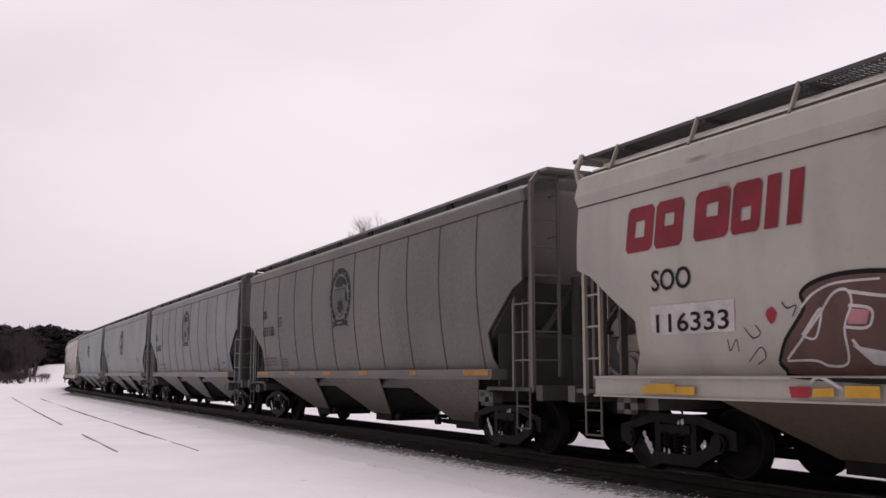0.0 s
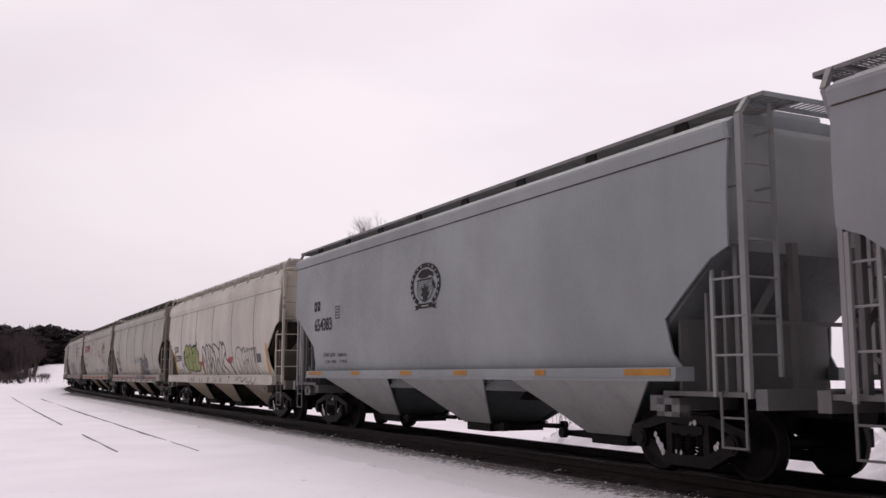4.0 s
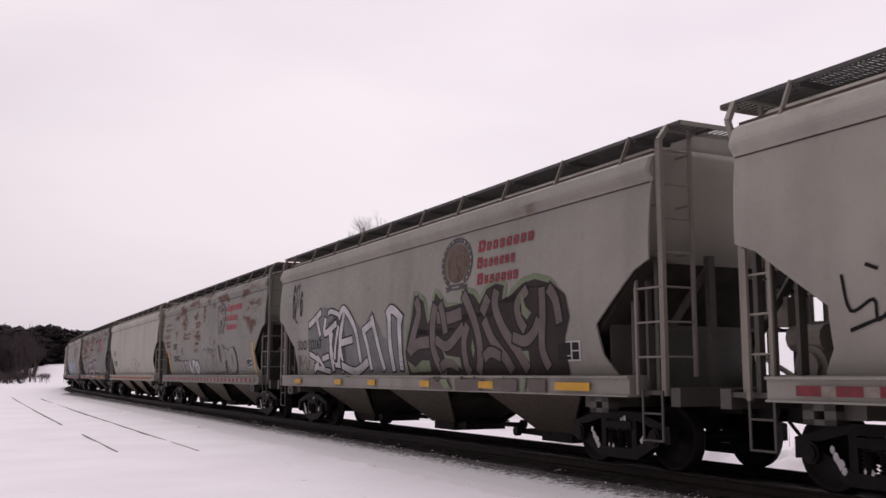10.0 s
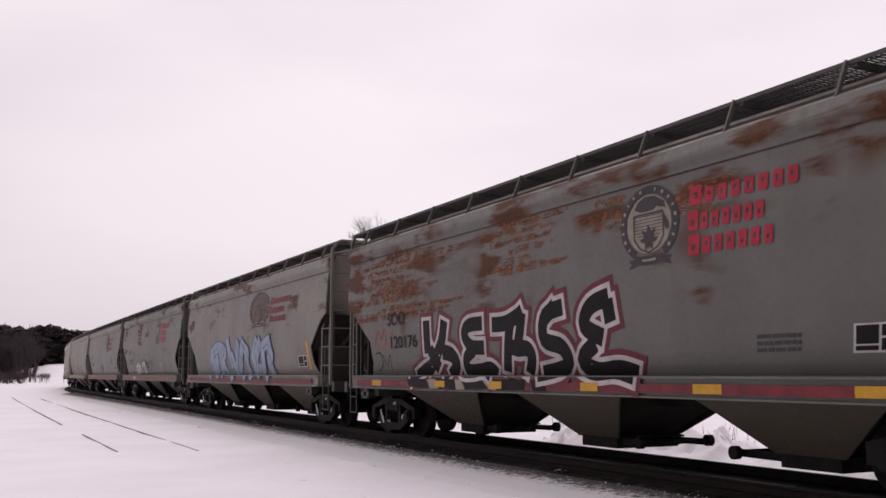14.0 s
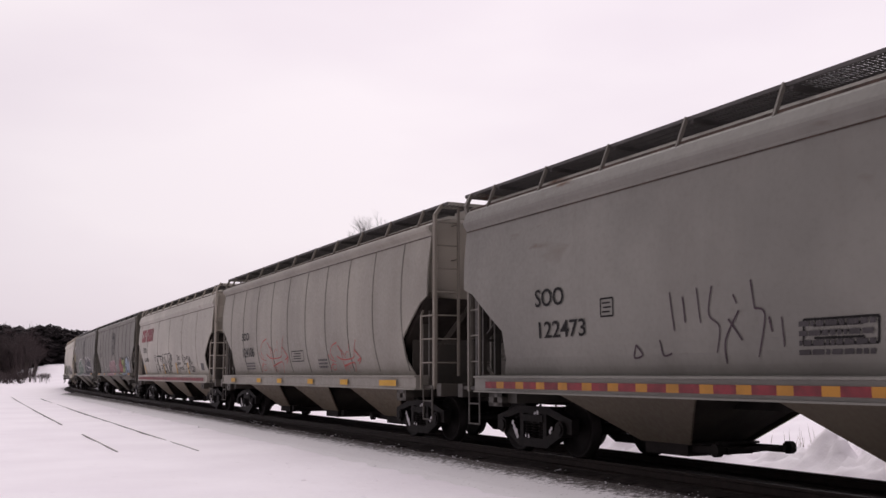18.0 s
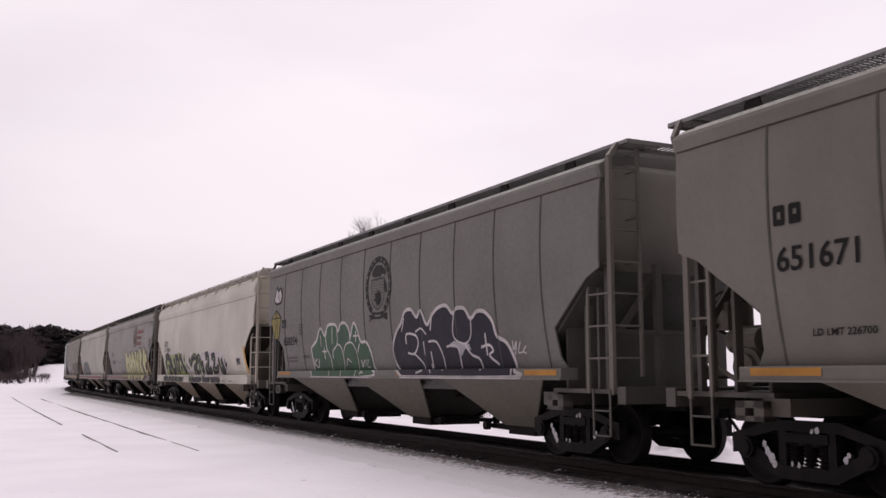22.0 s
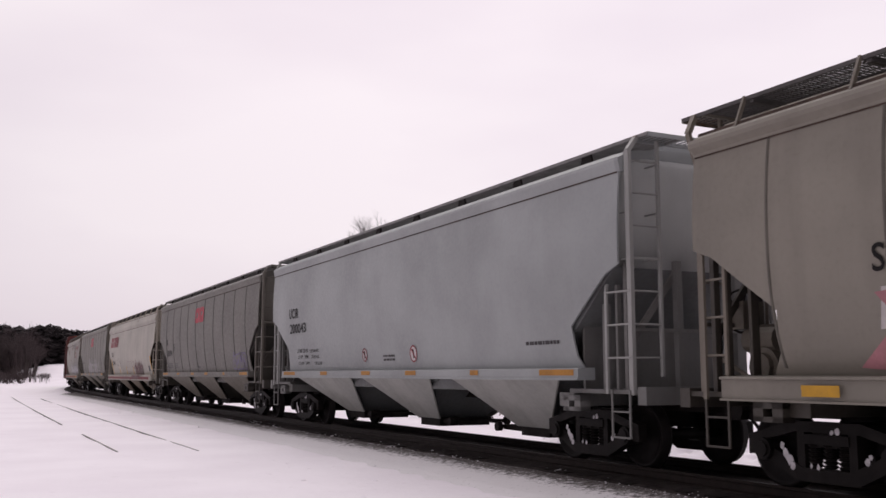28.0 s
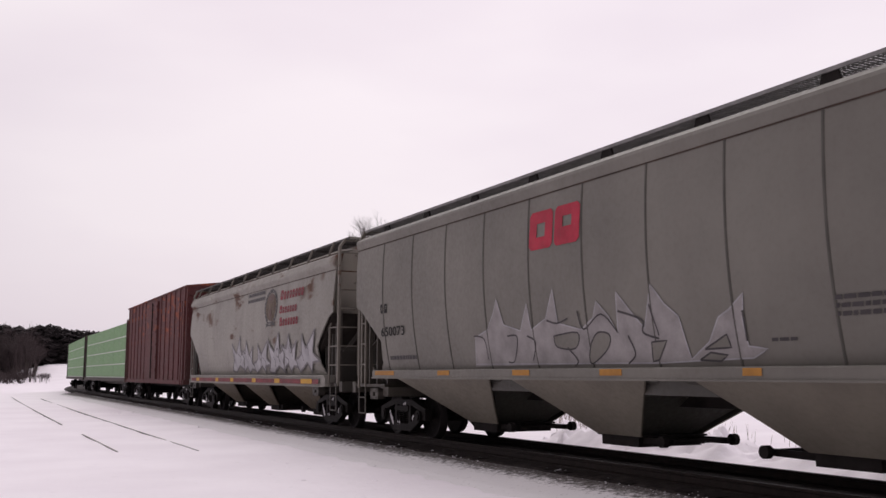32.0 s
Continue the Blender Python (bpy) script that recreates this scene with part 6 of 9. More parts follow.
def sill_stripe(car, style):
    """Reflective tape along the side sill."""
    if car["kind_of_sill"] == "A":
        for a, b in ((-7.12, -6.1), (-4.05, -3.55), (-1.27, -0.74), (1.15, 1.66), (3.95, 4.25), (6.25, 7.2)):
            Coat(car).poly(rect(a, b, 1.315, 1.405)).put("reflector_bar", ORANGE)
        return
    if style in ("rw", "ry"):
        x = -7.4
        i = 0
        while x < 7.3:
            m = (RED_STRIPE, WHITE_STRIPE if style == "rw" else ORANGE)[i % 2]
            step = (0.34 if i % 2 == 0 else 0.19) if style == "rw" else (0.38 if i % 2 == 0 else 0.24)
            Coat(car).poly(rect(x, x + step, 1.10, 1.21)).put("reflector_tape", m)
            x += step
            i += 1
    elif style in ("red", "redy"):
        Coat(car).poly(rect(-7.5, 7.5, 1.09, 1.21)).put("sill_stripe", RED_STRIPE)
    if style in ("redy", "y", "rwy"):
        for a, w in ((-6.6, .5), (-3.5, .42), (-1.4, .42), (1.3, .42), (3.7, .5), (6.1, .9)):
            c = Coat(car)
            c.layer = 0.009
            c.poly(rect(a, a + w, 1.095, 1.215)).put("reflector_bar", YELLOW)


STYLES = {0: "y", 5: "none", 6: "rw", 7: "redy", 8: "rw", 9: "y", 10: "rw", 11: "ry", 12: "redy", 13: "red", 14: "ry", 15: "ry", 16: "y", 17: "red", 20: "none", 21: "rw", 22: "red", 23: "y", 26: "red", 28: "redy"}
for k in SPEC:
    sill_stripe(CARS[k], STYLES.get(k, "none"))

word_mark(CARS[0], -7.13, -3.94, 2.97, 3.59)
text(CARS[0], "SOO", -6.58, -5.82, 2.41, 2.69)
patch(CARS[0], -6.62, -5.08, 1.84, 2.22, PATCH_WHITE)
text(CARS[0], "116333", -6.51, -5.17, 1.87, 2.11)
yellow_bar(CARS[0], -6.75, -5.75, 1.07, 1.18)
emblem_black(CARS[1], -0.86, 0.57, 2.4, 3.89)
mark_blocks(CARS[1], -6.79, -6.4, 2.96, 3.21)
text(CARS[1], "651138", -6.76, -5.67, 2.45, 2.73)
info(CARS[1], -6.87, -5.44, 1.57, 1.85)
info(CARS[1], -5.11, -4.43, 1.55, 1.8)
frame_box(CARS[1], -5.18, -4.88, 2.69, 2.94)
emblem_black(CARS[2], -0.75, 0.65, 2.39, 3.9)
mark_blocks(CARS[2], -6.88, -6.42, 2.87, 3.12)
text(CARS[2], "653882", -6.8, -5.54, 2.39, 2.68)
frame_box(CARS[2], -5.31, -5.0, 2.62, 2.88)
scribble(CARS[2], 4.81, 6.47, 1.5, 1.98, G_BLACK, 6, 16)
text(CARS[2], "LD LMT 226600", -6.17, -5.34, 1.74, 1.83)
text(CARS[2], "102750 KG", -5.18, -4.59, 1.72, 1.8)
text(CARS[2], "LT WT   59400", -6.14, -5.33, 1.55, 1.64)
text(CARS[2], "26950 KG", -5.1, -4.56, 1.54, 1.63)
emblem_black(CARS[3], -0.98, 0.45, 2.38, 3.84)
info(CARS[3], 5.3, 5.93, 1.94, 2.23)
info(CARS[3], -6.81, -5.65, 2.32, 2.63)
emblem_black(CARS[4], -0.77, 0.6, 2.52, 3.52)
mark_blocks(CARS[4], -6.73, -6.3, 2.93, 3.18)
text(CARS[4], "654383", -6.72, -5.46, 2.42, 2.74)
frame_box(CARS[4], -5.18, -4.88, 2.69, 2.97)
text(CARS[4], "LD LMT 226300", -6.15, -5.32, 1.77, 1.86)
text(CARS[4], "102600 KG", -5.13, -4.55, 1.76, 1.84)
text(CARS[4], "LT WT   59700", -6.09, -5.3, 1.6, 1.68)
text(CARS[4], "27100 KG", -5.04, -4.53, 1.61, 1.68)
text(CARS[5], "SOO", -6.9, -6.09, 2.23, 2.49)
text(CARS[5], "122929", -6.79, -5.59, 1.87, 2.12)
text(CARS[5], "LD LMT 224600", -6.57, -5.66, 1.48, 1.55)
text(CARS[5], "LT WT   61400", -6.53, -5.63, 1.37, 1.44)
text(CARS[5], "NEW 10-99", -4.85, -4.26, 1.35, 1.42)
slant_bar(CARS[5], -6.96, -6.71, 1.34, 2.26)
slant_bar(CARS[5], -4.32, -4.13, 1.34, 1.8)
slant_bar(CARS[5], -1.7, -1.56, 1.32, 1.8)
slant_bar(CARS[5], 6.88, 7.15, 1.36, 2.27)
patch(CARS[5], 5.87, 6.35, 1.7, 1.97, G_DARK)
text(CARS[6], "SOO", -6.66, -5.89, 2.41, 2.68)
text(CARS[6], "119038", -6.47, -5.31, 1.84, 2.1)
scribble(CARS[6], -0.17, 0.66, 1.93, 2.13, G_BLACK, 7, 37)
scribble(CARS[6], 0.86, 1.45, 1.96, 2.23, G_BLACK, 4, 34)
slant_bar(CARS[6], -3.46, -3.29, 1.32, 1.8)
slant_bar(CARS[6], -1.05, -0.93, 1.32, 1.79)
slant_bar(CARS[6], 1.25, 1.4, 1.32, 1.78)
graffiti(CARS[6], 1.84, 4.05, 1.11, 2.18, "block", G_DARK, G_BLACK, 2, 44)
scribble(CARS[6], 4.27, 6.88, 1.31, 1.74, G_DARK, 9, 39)
word_mark(CARS[7], -7.31, -3.99, 2.96, 3.49)
text(CARS[7], "SOO", -6.77, -5.85, 2.4, 2.67)
text(CARS[7], "115835", -6.56, -5.3, 1.91, 2.15)
scribble(CARS[7], 3.39, 3.87, 1.42, 1.73, G_BLACK, 6, 41)
info(CARS[7], -0.45, 1.1, 1.53, 1.72)
info(CARS[7], 2.12, 2.75, 1.5, 1.7)
info(CARS[7], 4.08, 4.63, 1.47, 1.72)
patch(CARS[7], 6.46, 6.94, 1.5, 1.78, G_DARK)
text(CARS[8], "SOO", -5.98, -5.19, 2.39, 2.66)
text(CARS[8], "122267", -5.81, -4.8, 1.93, 2.17)
emblem_gold(CARS[8], 2.09, 3.28, 2.62, 3.86)
name_blocks(CARS[8], 3.51, 5.34, 3.39, 3.54, 8)
name_blocks(CARS[8], 3.47, 4.79, 3.07, 3.24, 7)
name_blocks(CARS[8], 3.46, 4.94, 2.76, 2.92, 7)
card(CARS[8], 5.91, 6.48, 1.58, 1.87)
slant_bar(CARS[8], 6.85, 7.04, 1.35, 2.31)
info(CARS[8], 4.71, 5.18, 1.6, 1.81)
emblem_gold(CARS[9], 2.12, 3.37, 2.77, 3.86)
name_blocks(CARS[9], 3.58, 5.5, 3.48, 3.64, 8)
name_blocks(CARS[9], 3.54, 4.9, 3.19, 3.34, 7)
name_blocks(CARS[9], 3.54, 5.0, 2.9, 3.05, 7)
card(CARS[9], 6.03, 6.67, 1.53, 1.83)
text(CARS[9], "SOO 122167", -6.56, -4.65, 1.97, 2.22)
scribble(CARS[9], -7.1, -6.26, 2.74, 3.8, G_BLACK, 6, 51)
scribble(CARS[9], -6.84, -5.8, 1.39, 1.88, G_DARK, 8, 53)
emblem_pale(CARS[10], 2.21, 3.43, 2.66, 3.84)
name_blocks(CARS[10], 3.6, 5.59, 3.48, 3.67, 8)
name_blocks(CARS[10], 3.57, 5.04, 3.15, 3.32, 7)
name_blocks(CARS[10], 3.55, 5.04, 2.84, 3.01, 7)
graffiti(CARS[10], -0.29, 4.74, 1.38, 2.3, "outline", G_STEEL, G_DARK, 6, 76)
card(CARS[10], 6.09, 6.68, 1.56, 1.83)
slant_bar(CARS[10], 6.84, 7.15, 1.36, 2.33)
text(CARS[10], "SOO", -5.76, -4.99, 2.37, 2.64)
text(CARS[10], "120422", -5.73, -4.42, 1.87, 2.12)
graffiti(CARS[10], -2.65, -0.98, 1.33, 1.9, "outline", G_SILVERWHITE, G_DARK, 3, 75)
slant_bar(CARS[10], -1.16, -1.01, 1.38, 1.84)
slant_bar(CARS[10], -3.5, -3.34, 1.38, 1.83)
frame_box(CARS[10], -4.14, -3.86, 2.13, 2.39)
slant_bar(CARS[10], -6.93, -6.69, 1.39, 2.28)
patch(CARS[11], -6.63, -5.75, 2.42, 2.7, G_BLACK)
patch(CARS[11], -6.61, -5.34, 1.85, 2.13, G_BLACK)
text(CARS[11], "SOO", -6.58, -5.91, 2.45, 2.67)
text(CARS[11], "118787", -6.54, -5.8, 1.88, 2.11)
spray_lines(CARS[11], [[(1.68, 2.13), (1.73, 1.98), (1.77, 1.89), (1.81, 1.79)], [(1.68, 2.13), (1.87, 2.16), (2.11, 2.13), (2.42, 2.02), (2.63, 1.93), (2.84, 1.86), (3.23, 1.82)], [(2.12, 2.13), (2.19, 1.99), (2.25, 1.86), (2.30, 1.71)], [(2.25, 1.85), (2.21, 1.74), (2.11, 1.70)], [(2.11, 1.70), (2.28, 1.72), (2.43, 1.62), (2.51, 1.48)], [(2.46, 2.18), (2.53, 1.97), (2.62, 1.75)], [(2.88, 2.01), (2.93, 1.86), (2.91, 1.74), (2.80, 1.72)], [(2.93, 1.83), (2.99, 1.70)], [(2.80, 1.72), (3.01, 1.72), (3.11, 1.62)], [(1.55, 1.65), (1.45, 1.65), (1.34, 1.73), (1.26, 1.84), (1.18, 2.05), (1.17, 2.21)], [(1.36, 1.54), (1.46, 1.61), (1.56, 1.59), (1.66, 1.50), (1.75, 1.51), (1.78, 1.59), (1.74, 1.66), (1.64, 1.69)], [(1.35, 1.66), (1.31, 1.51), (1.32, 1.38)]], 0.026, G_MAROON)
spray_patches(CARS[11], [[(1.58, 1.86), (1.60, 1.89), (1.77, 1.90), (1.77, 1.82), (1.71, 1.81)]], G_MAROON)
spray_lines(CARS[11], [[(-2.67, 1.66), (-2.70, 1.53)], [(-2.43, 1.75), (-2.42, 1.52), (-2.40, 1.34)], [(-2.44, 1.52), (-2.28, 1.65), (-2.35, 1.44)], [(-2.29, 1.52), (-2.17, 1.65), (-2.00, 1.48)], [(-1.84, 1.52), (-1.80, 1.35), (-1.69, 1.44), (-1.71, 1.61)], [(-1.54, 1.63), (-1.52, 1.47), (-1.39, 1.51)], [(-1.53, 1.61), (-1.41, 1.62), (-1.34, 1.39)], [(-1.23, 1.67), (-1.18, 1.65), (-1.17, 1.42), (-1.03, 1.39)], [(-1.05, 1.51), (-0.95, 1.39), (-0.83, 1.39), (-0.77, 1.47)], [(-0.72, 1.49), (-0.65, 1.43), (-0.49, 1.43)], [(-1.37, 1.67), (-0.99, 1.66)], [(-1.97, 1.78), (-1.94, 1.74)]], 0.022, G_DARK)
spray_lines(CARS[11], [[(-0.42, 1.91), (0.53, 1.91)], [(-0.37, 1.63), (-0.12, 1.63)], [(0.22, 1.63), (0.28, 1.63)], [(-0.41, 1.89), (-0.40, 1.74)]], 0.014, G_DARK)
scribble(CARS[11], -5.26, -4.65, 1.46, 1.71, G_DARK, 4, 59)
text(CARS[12], "SOO", -5.93, -5.05, 2.35, 2.63)
text(CARS[12], "120176", -5.8, -4.49, 1.87, 2.13)
emblem_pale(CARS[12], 2.25, 3.47, 2.68, 3.86)
name_blocks(CARS[12], 3.67, 5.53, 3.44, 3.64, 8)
name_blocks(CARS[12], 3.63, 4.98, 3.12, 3.32, 7)
name_blocks(CARS[12], 3.62, 5.11, 2.81, 3.02, 7)
card(CARS[12], 6.1, 6.62, 1.55, 1.85)
info(CARS[12], 4.75, 5.4, 1.57, 1.8)
emblem_gold(CARS[13], 1.07, 3.33, 2.67, 3.86)
name_blocks(CARS[13], 3.42, 5.46, 3.38, 3.55, 8)
name_blocks(CARS[13], 3.39, 4.85, 3.11, 3.28, 7)
name_blocks(CARS[13], 3.35, 4.97, 2.86, 3.02, 7)
graffiti(CARS[13], -4.52, 3.85, 1.19, 2.43, "block", G_PALEBLUE, G_BLUE, 6, 97)
card(CARS[13], 5.97, 6.75, 1.53, 1.84)
slant_bar(CARS[13], 6.72, 7.06, 1.45, 2.2)
text(CARS[14], "SOO", -5.72, -4.97, 2.38, 2.63)
text(CARS[14], "119779", -5.69, -4.5, 1.86, 2.13)
frame_box(CARS[14], -4.04, -3.75, 2.11, 2.36)
graffiti(CARS[14], -2.2, -0.31, 1.33, 1.95, "bubble", PATCH_WHITE, G_BLACK, 4, 105)
emblem_pale(CARS[14], 2.27, 3.48, 2.66, 3.88)
name_blocks(CARS[14], 3.67, 5.47, 3.42, 3.64, 8)
name_blocks(CARS[14], 3.65, 4.95, 3.12, 3.33, 7)
name_blocks(CARS[14], 3.64, 5.11, 2.8, 3.02, 7)
frame_box(CARS[14], -0.42, 0.62, 1.68, 1.94)
slant_bar(CARS[14], 3.59, 3.75, 1.41, 1.87)
scribble(CARS[14], 0.58, 1.66, 1.51, 2.26, G_DARK, 8, 78)
scribble(CARS[14], 3.78, 5.32, 2.38, 2.57, G_BLACK, 7, 77)
slant_bar(CARS[14], -6.88, -6.71, 1.37, 1.9)
emblem_gold(CARS[15], 2.06, 3.42, 2.66, 3.85)
name_blocks(CARS[15], 3.51, 5.49, 3.4, 3.58, 8)
name_blocks(CARS[15], 3.48, 4.87, 3.12, 3.31, 7)
name_blocks(CARS[15], 3.45, 4.98, 2.82, 3.01, 7)
scribble(CARS[15], 4.3, 5.57, 1.96, 2.4, G_BLACK, 7, 82)
card(CARS[15], 6.0, 6.64, 1.55, 1.84)
text(CARS[15], "SOO", -5.87, -5.07, 2.38, 2.66)
text(CARS[15], "122473", -5.79, -4.52, 1.89, 2.15)
frame_box(CARS[15], -4.14, -3.85, 2.15, 2.4)
frame_box(CARS[15], -0.44, 0.53, 1.65, 1.92)
info(CARS[15], -0.5, 0.5, 1.52, 1.93)
slant_bar(CARS[15], 6.69, 6.99, 1.39, 1.9)
text(CARS[16], "SOO", -5.6, -4.77, 2.4, 2.64)
text(CARS[16], "124106", -5.56, -4.25, 1.87, 2.17)
scribble(CARS[16], -3.71, -0.78, 1.36, 2.44, G_REDLINE, 9, 89)
scribble(CARS[16], 2.52, 4.71, 1.38, 2.14, G_REDLINE, 12, 92)
frame_box(CARS[16], -0.46, 0.57, 1.69, 1.96)
info(CARS[16], 1.74, 2.41, 1.48, 1.74)
info(CARS[16], -5.34, -4.3, 1.47, 1.72)
word_mark(CARS[17], -7.29, -4.01, 2.92, 3.54)
text(CARS[17], "SOO", -6.74, -5.87, 2.38, 2.64)
text(CARS[17], "116774", -6.5, -5.26, 1.93, 2.13)
spray_lines(CARS[17], [[(1.72, 2.11), (1.96, 2.13)], [(1.85, 2.11), (1.87, 1.96), (1.79, 1.92)], [(1.93, 1.92), (1.99, 2.11), (2.06, 1.93)], [(2.09, 2.09), (2.13, 1.93), (2.20, 2.10)], [(2.23, 2.10), (2.23, 1.94)], [(2.22, 2.02), (2.33, 2.02)], [(2.32, 1.90), (2.41, 2.09)], [(2.32, 2.08), (2.43, 1.88)], [(1.51, 1.78), (1.81, 1.73), (2.02, 1.55), (2.21, 1.32)], [(1.56, 1.58), (1.71, 1.35)], [(1.61, 1.58), (1.80, 1.55), (1.87, 1.45), (1.77, 1.40)]], 0.026, G_BLACK)
spray_lines(CARS[17], [[(3.09, 1.84), (2.98, 1.94), (2.97, 2.07), (3.04, 2.13), (3.17, 2.12), (3.26, 2.03), (3.28, 1.92), (3.20, 1.85), (3.09, 1.84)], [(3.05, 2.01), (3.07, 1.96)], [(3.14, 2.02), (3.16, 1.97)]], 0.024, G_BLACK)
spray_lines(CARS[17], [[(3.54, 1.93), (3.96, 2.08)], [(3.81, 2.02), (3.84, 1.88)], [(3.35, 2.04), (3.32, 1.86)], [(3.36, 2.04), (3.44, 2.01), (3.41, 1.85)], [(3.32, 1.86), (3.19, 1.75), (3.40, 1.76), (3.73, 1.78)], [(3.67, 1.76), (3.50, 1.53), (3.36, 1.41)], [(3.36, 1.41), (3.32, 1.57)], [(4.09, 2.09), (4.17, 1.90), (4.26, 1.75), (4.23, 1.53)], [(4.17, 1.90), (4.31, 1.83), (4.40, 2.03), (4.51, 1.79)], [(4.31, 1.83), (4.40, 1.69), (4.46, 1.54), (4.61, 1.45), (4.74, 1.47), (4.81, 1.55), (4.77, 1.63), (4.59, 1.67)], [(4.59, 1.74), (4.85, 1.82)], [(4.84, 1.54), (4.89, 1.63), (5.00, 1.64), (5.11, 1.59), (5.11, 1.50), (5.04, 1.45), (4.92, 1.45), (4.84, 1.53)], [(4.92, 1.54), (4.95, 1.52)], [(5.00, 1.56), (5.04, 1.53)], [(3.87, 1.58), (4.05, 1.59)], [(3.76, 1.56), (3.87, 1.58)], [(3.99, 1.46), (4.13, 1.47)]], 0.045, G_BLACK)
text(CARS[17], "TRAIN", 1.81, 2.51, 1.74, 1.85)
text(CARS[17], "2 PROVENCES", 1.94, 3.05, 1.53, 1.65)
patch(CARS[17], 6.28, 6.79, 1.49, 1.76, G_DARK)
slant_bar(CARS[17], -6.76, -6.36, 1.37, 1.81)
slant_bar(CARS[17], -1.53, -1.29, 1.36, 1.8)
slant_bar(CARS[17], 1.34, 1.56, 1.36, 1.82)
slant_bar(CARS[17], 3.78, 3.97, 1.35, 1.8)
emblem_black(CARS[18], -0.78, 0.59, 2.42, 3.89)
mark_blocks(CARS[18], -6.68, -6.28, 2.98, 3.21)
text(CARS[18], "651671", -6.64, -5.53, 2.46, 2.74)
graffiti(CARS[18], 3.32, 4.65, 1.29, 2.23, "bubble", G_LIGHTLIME, G_BLACK, 3, 129)
graffiti(CARS[18], 4.54, 6.31, 1.29, 2.23, "bubble", G_PALEBLUE, G_BLACK, 4, 130)
graffiti(CARS[18], 5.77, 6.61, 1.29, 2.31, "bubble", PATCH_WHITE, G_BLACK, 2, 128)
scribble(CARS[18], 6.03, 6.81, 1.62, 1.97, G_DARK, 6, 96)
text(CARS[18], "LD LMT 226700", -6.15, -5.33, 1.74, 1.82)
emblem_black(CARS[19], -0.61, 0.84, 2.44, 3.92)
mark_blocks(CARS[19], -6.95, -6.59, 2.62, 2.86)
text(CARS[19], "650254", -6.83, -5.63, 2.13, 2.36)
frame_box(CARS[19], -5.41, -5.14, 2.4, 2.66)
lantern(CARS[19], -7.96, -7.05, 2.34, 3.17)
graffiti(CARS[19], -7.64, -7.1, 3.35, 3.78, "bubble", PATCH_WHITE, G_BLACK, 1, 134)
text(CARS[19], "102750 KG", -5.22, -4.63, 1.75, 1.84)
info(CARS[19], -6.52, -5.68, 1.65, 1.84)
text(CARS[20], "SOO", -6.54, -5.72, 2.53, 2.8)
text(CARS[20], "117005", -6.49, -5.22, 2.31, 2.48)
slant_bar(CARS[20], 7.03, 7.47, 1.36, 2.24)
card(CARS[20], 6.08, 6.61, 1.64, 1.88)
scribble(CARS[20], 4.6, 6.61, 1.0, 1.2, G_BLACK, 6, 106)
emblem_gold(CARS[21], 2.23, 3.47, 2.67, 3.89)
name_blocks(CARS[21], 3.67, 5.55, 3.43, 3.62, 8)
name_blocks(CARS[21], 3.63, 4.96, 3.14, 3.31, 7)
name_blocks(CARS[21], 3.58, 5.04, 2.84, 3.02, 7)
text(CARS[21], "SOO", -5.97, -5.2, 2.42, 2.65)
text(CARS[21], "122488", -5.89, -4.63, 1.95, 2.18)
graffiti(CARS[21], -0.69, 6.76, 0.99, 2.5, "block", G_YELLOWWHITE, G_BLACK, 6, 153)
scribble(CARS[21], 7.24, 8.42, 3.57, 4.05, G_BLACK, 7, 112)
scribble(CARS[21], 7.31, 8.34, 2.52, 3.19, G_BLACK, 5, 110)
card(CARS[21], 6.08, 6.66, 1.56, 1.83)
scribble(CARS[21], -3.64, -0.74, 1.44, 2.25, G_DARK, 5, 110)
slant_bar(CARS[21], 6.9, 7.13, 1.36, 1.95)
scribble(CARS[22], -8.2, -7.23, 2.02, 2.78, G_DARK, 6, 116)
slant_bar(CARS[22], -7.04, -6.8, 1.36, 2.06)
text(CARS[23], "SOO", -5.67, -4.91, 2.35, 2.64)
patch(CARS[23], -5.58, -4.02, 1.78, 2.2, PATCH_WHITE)
text(CARS[23], "124110", -5.46, -4.26, 1.85, 2.16)
graffiti(CARS[23], 1.0, 7.05, 1.31, 2.22, "bubble", G_BROWN, G_TAUPE, 6, 167)
frame_box(CARS[23], -0.5, 0.61, 1.74, 2.02)
text(CARS[24], "UCIR", -6.7, -5.92, 2.85, 3.12)
text(CARS[24], "200043", -6.66, -5.3, 2.44, 2.7)
text(CARS[24], "LD LMT 226100", -6.11, -5.21, 1.91, 2.01)
text(CARS[24], "102550 KG", -5.03, -4.37, 1.9, 1.98)
text(CARS[24], "LT WT   59900", -6.05, -5.19, 1.75, 1.84)
text(CARS[24], "27150 KG", -4.94, -4.35, 1.75, 1.83)
text(CARS[24], "CU FT   5431", -6.06, -5.14, 1.59, 1.67)
text(CARS[24], "153 CU M", -4.72, -4.19, 1.58, 1.66)
round_sign(CARS[24], -1.42, -1.04, 1.62, 1.92)
round_sign(CARS[24], 1.23, 1.61, 1.58, 1.92)
info(CARS[24], -0.16, 0.46, 1.61, 1.77)
info(CARS[24], 5.8, 6.78, 1.78, 1.88)
red_mark(CARS[25], -0.86, 0.63, 3.32, 3.9)
graffiti(CARS[25], 5.06, 6.77, 1.5, 2.04, "outline", G_PURPLE, G_PURPLE, 4, 179)
mark_blocks(CARS[25], -6.79, -6.39, 2.62, 2.86)
text(CARS[25], "650194", -6.71, -5.53, 2.12, 2.39)
frame_box(CARS[25], -5.12, -4.84, 2.35, 2.61)
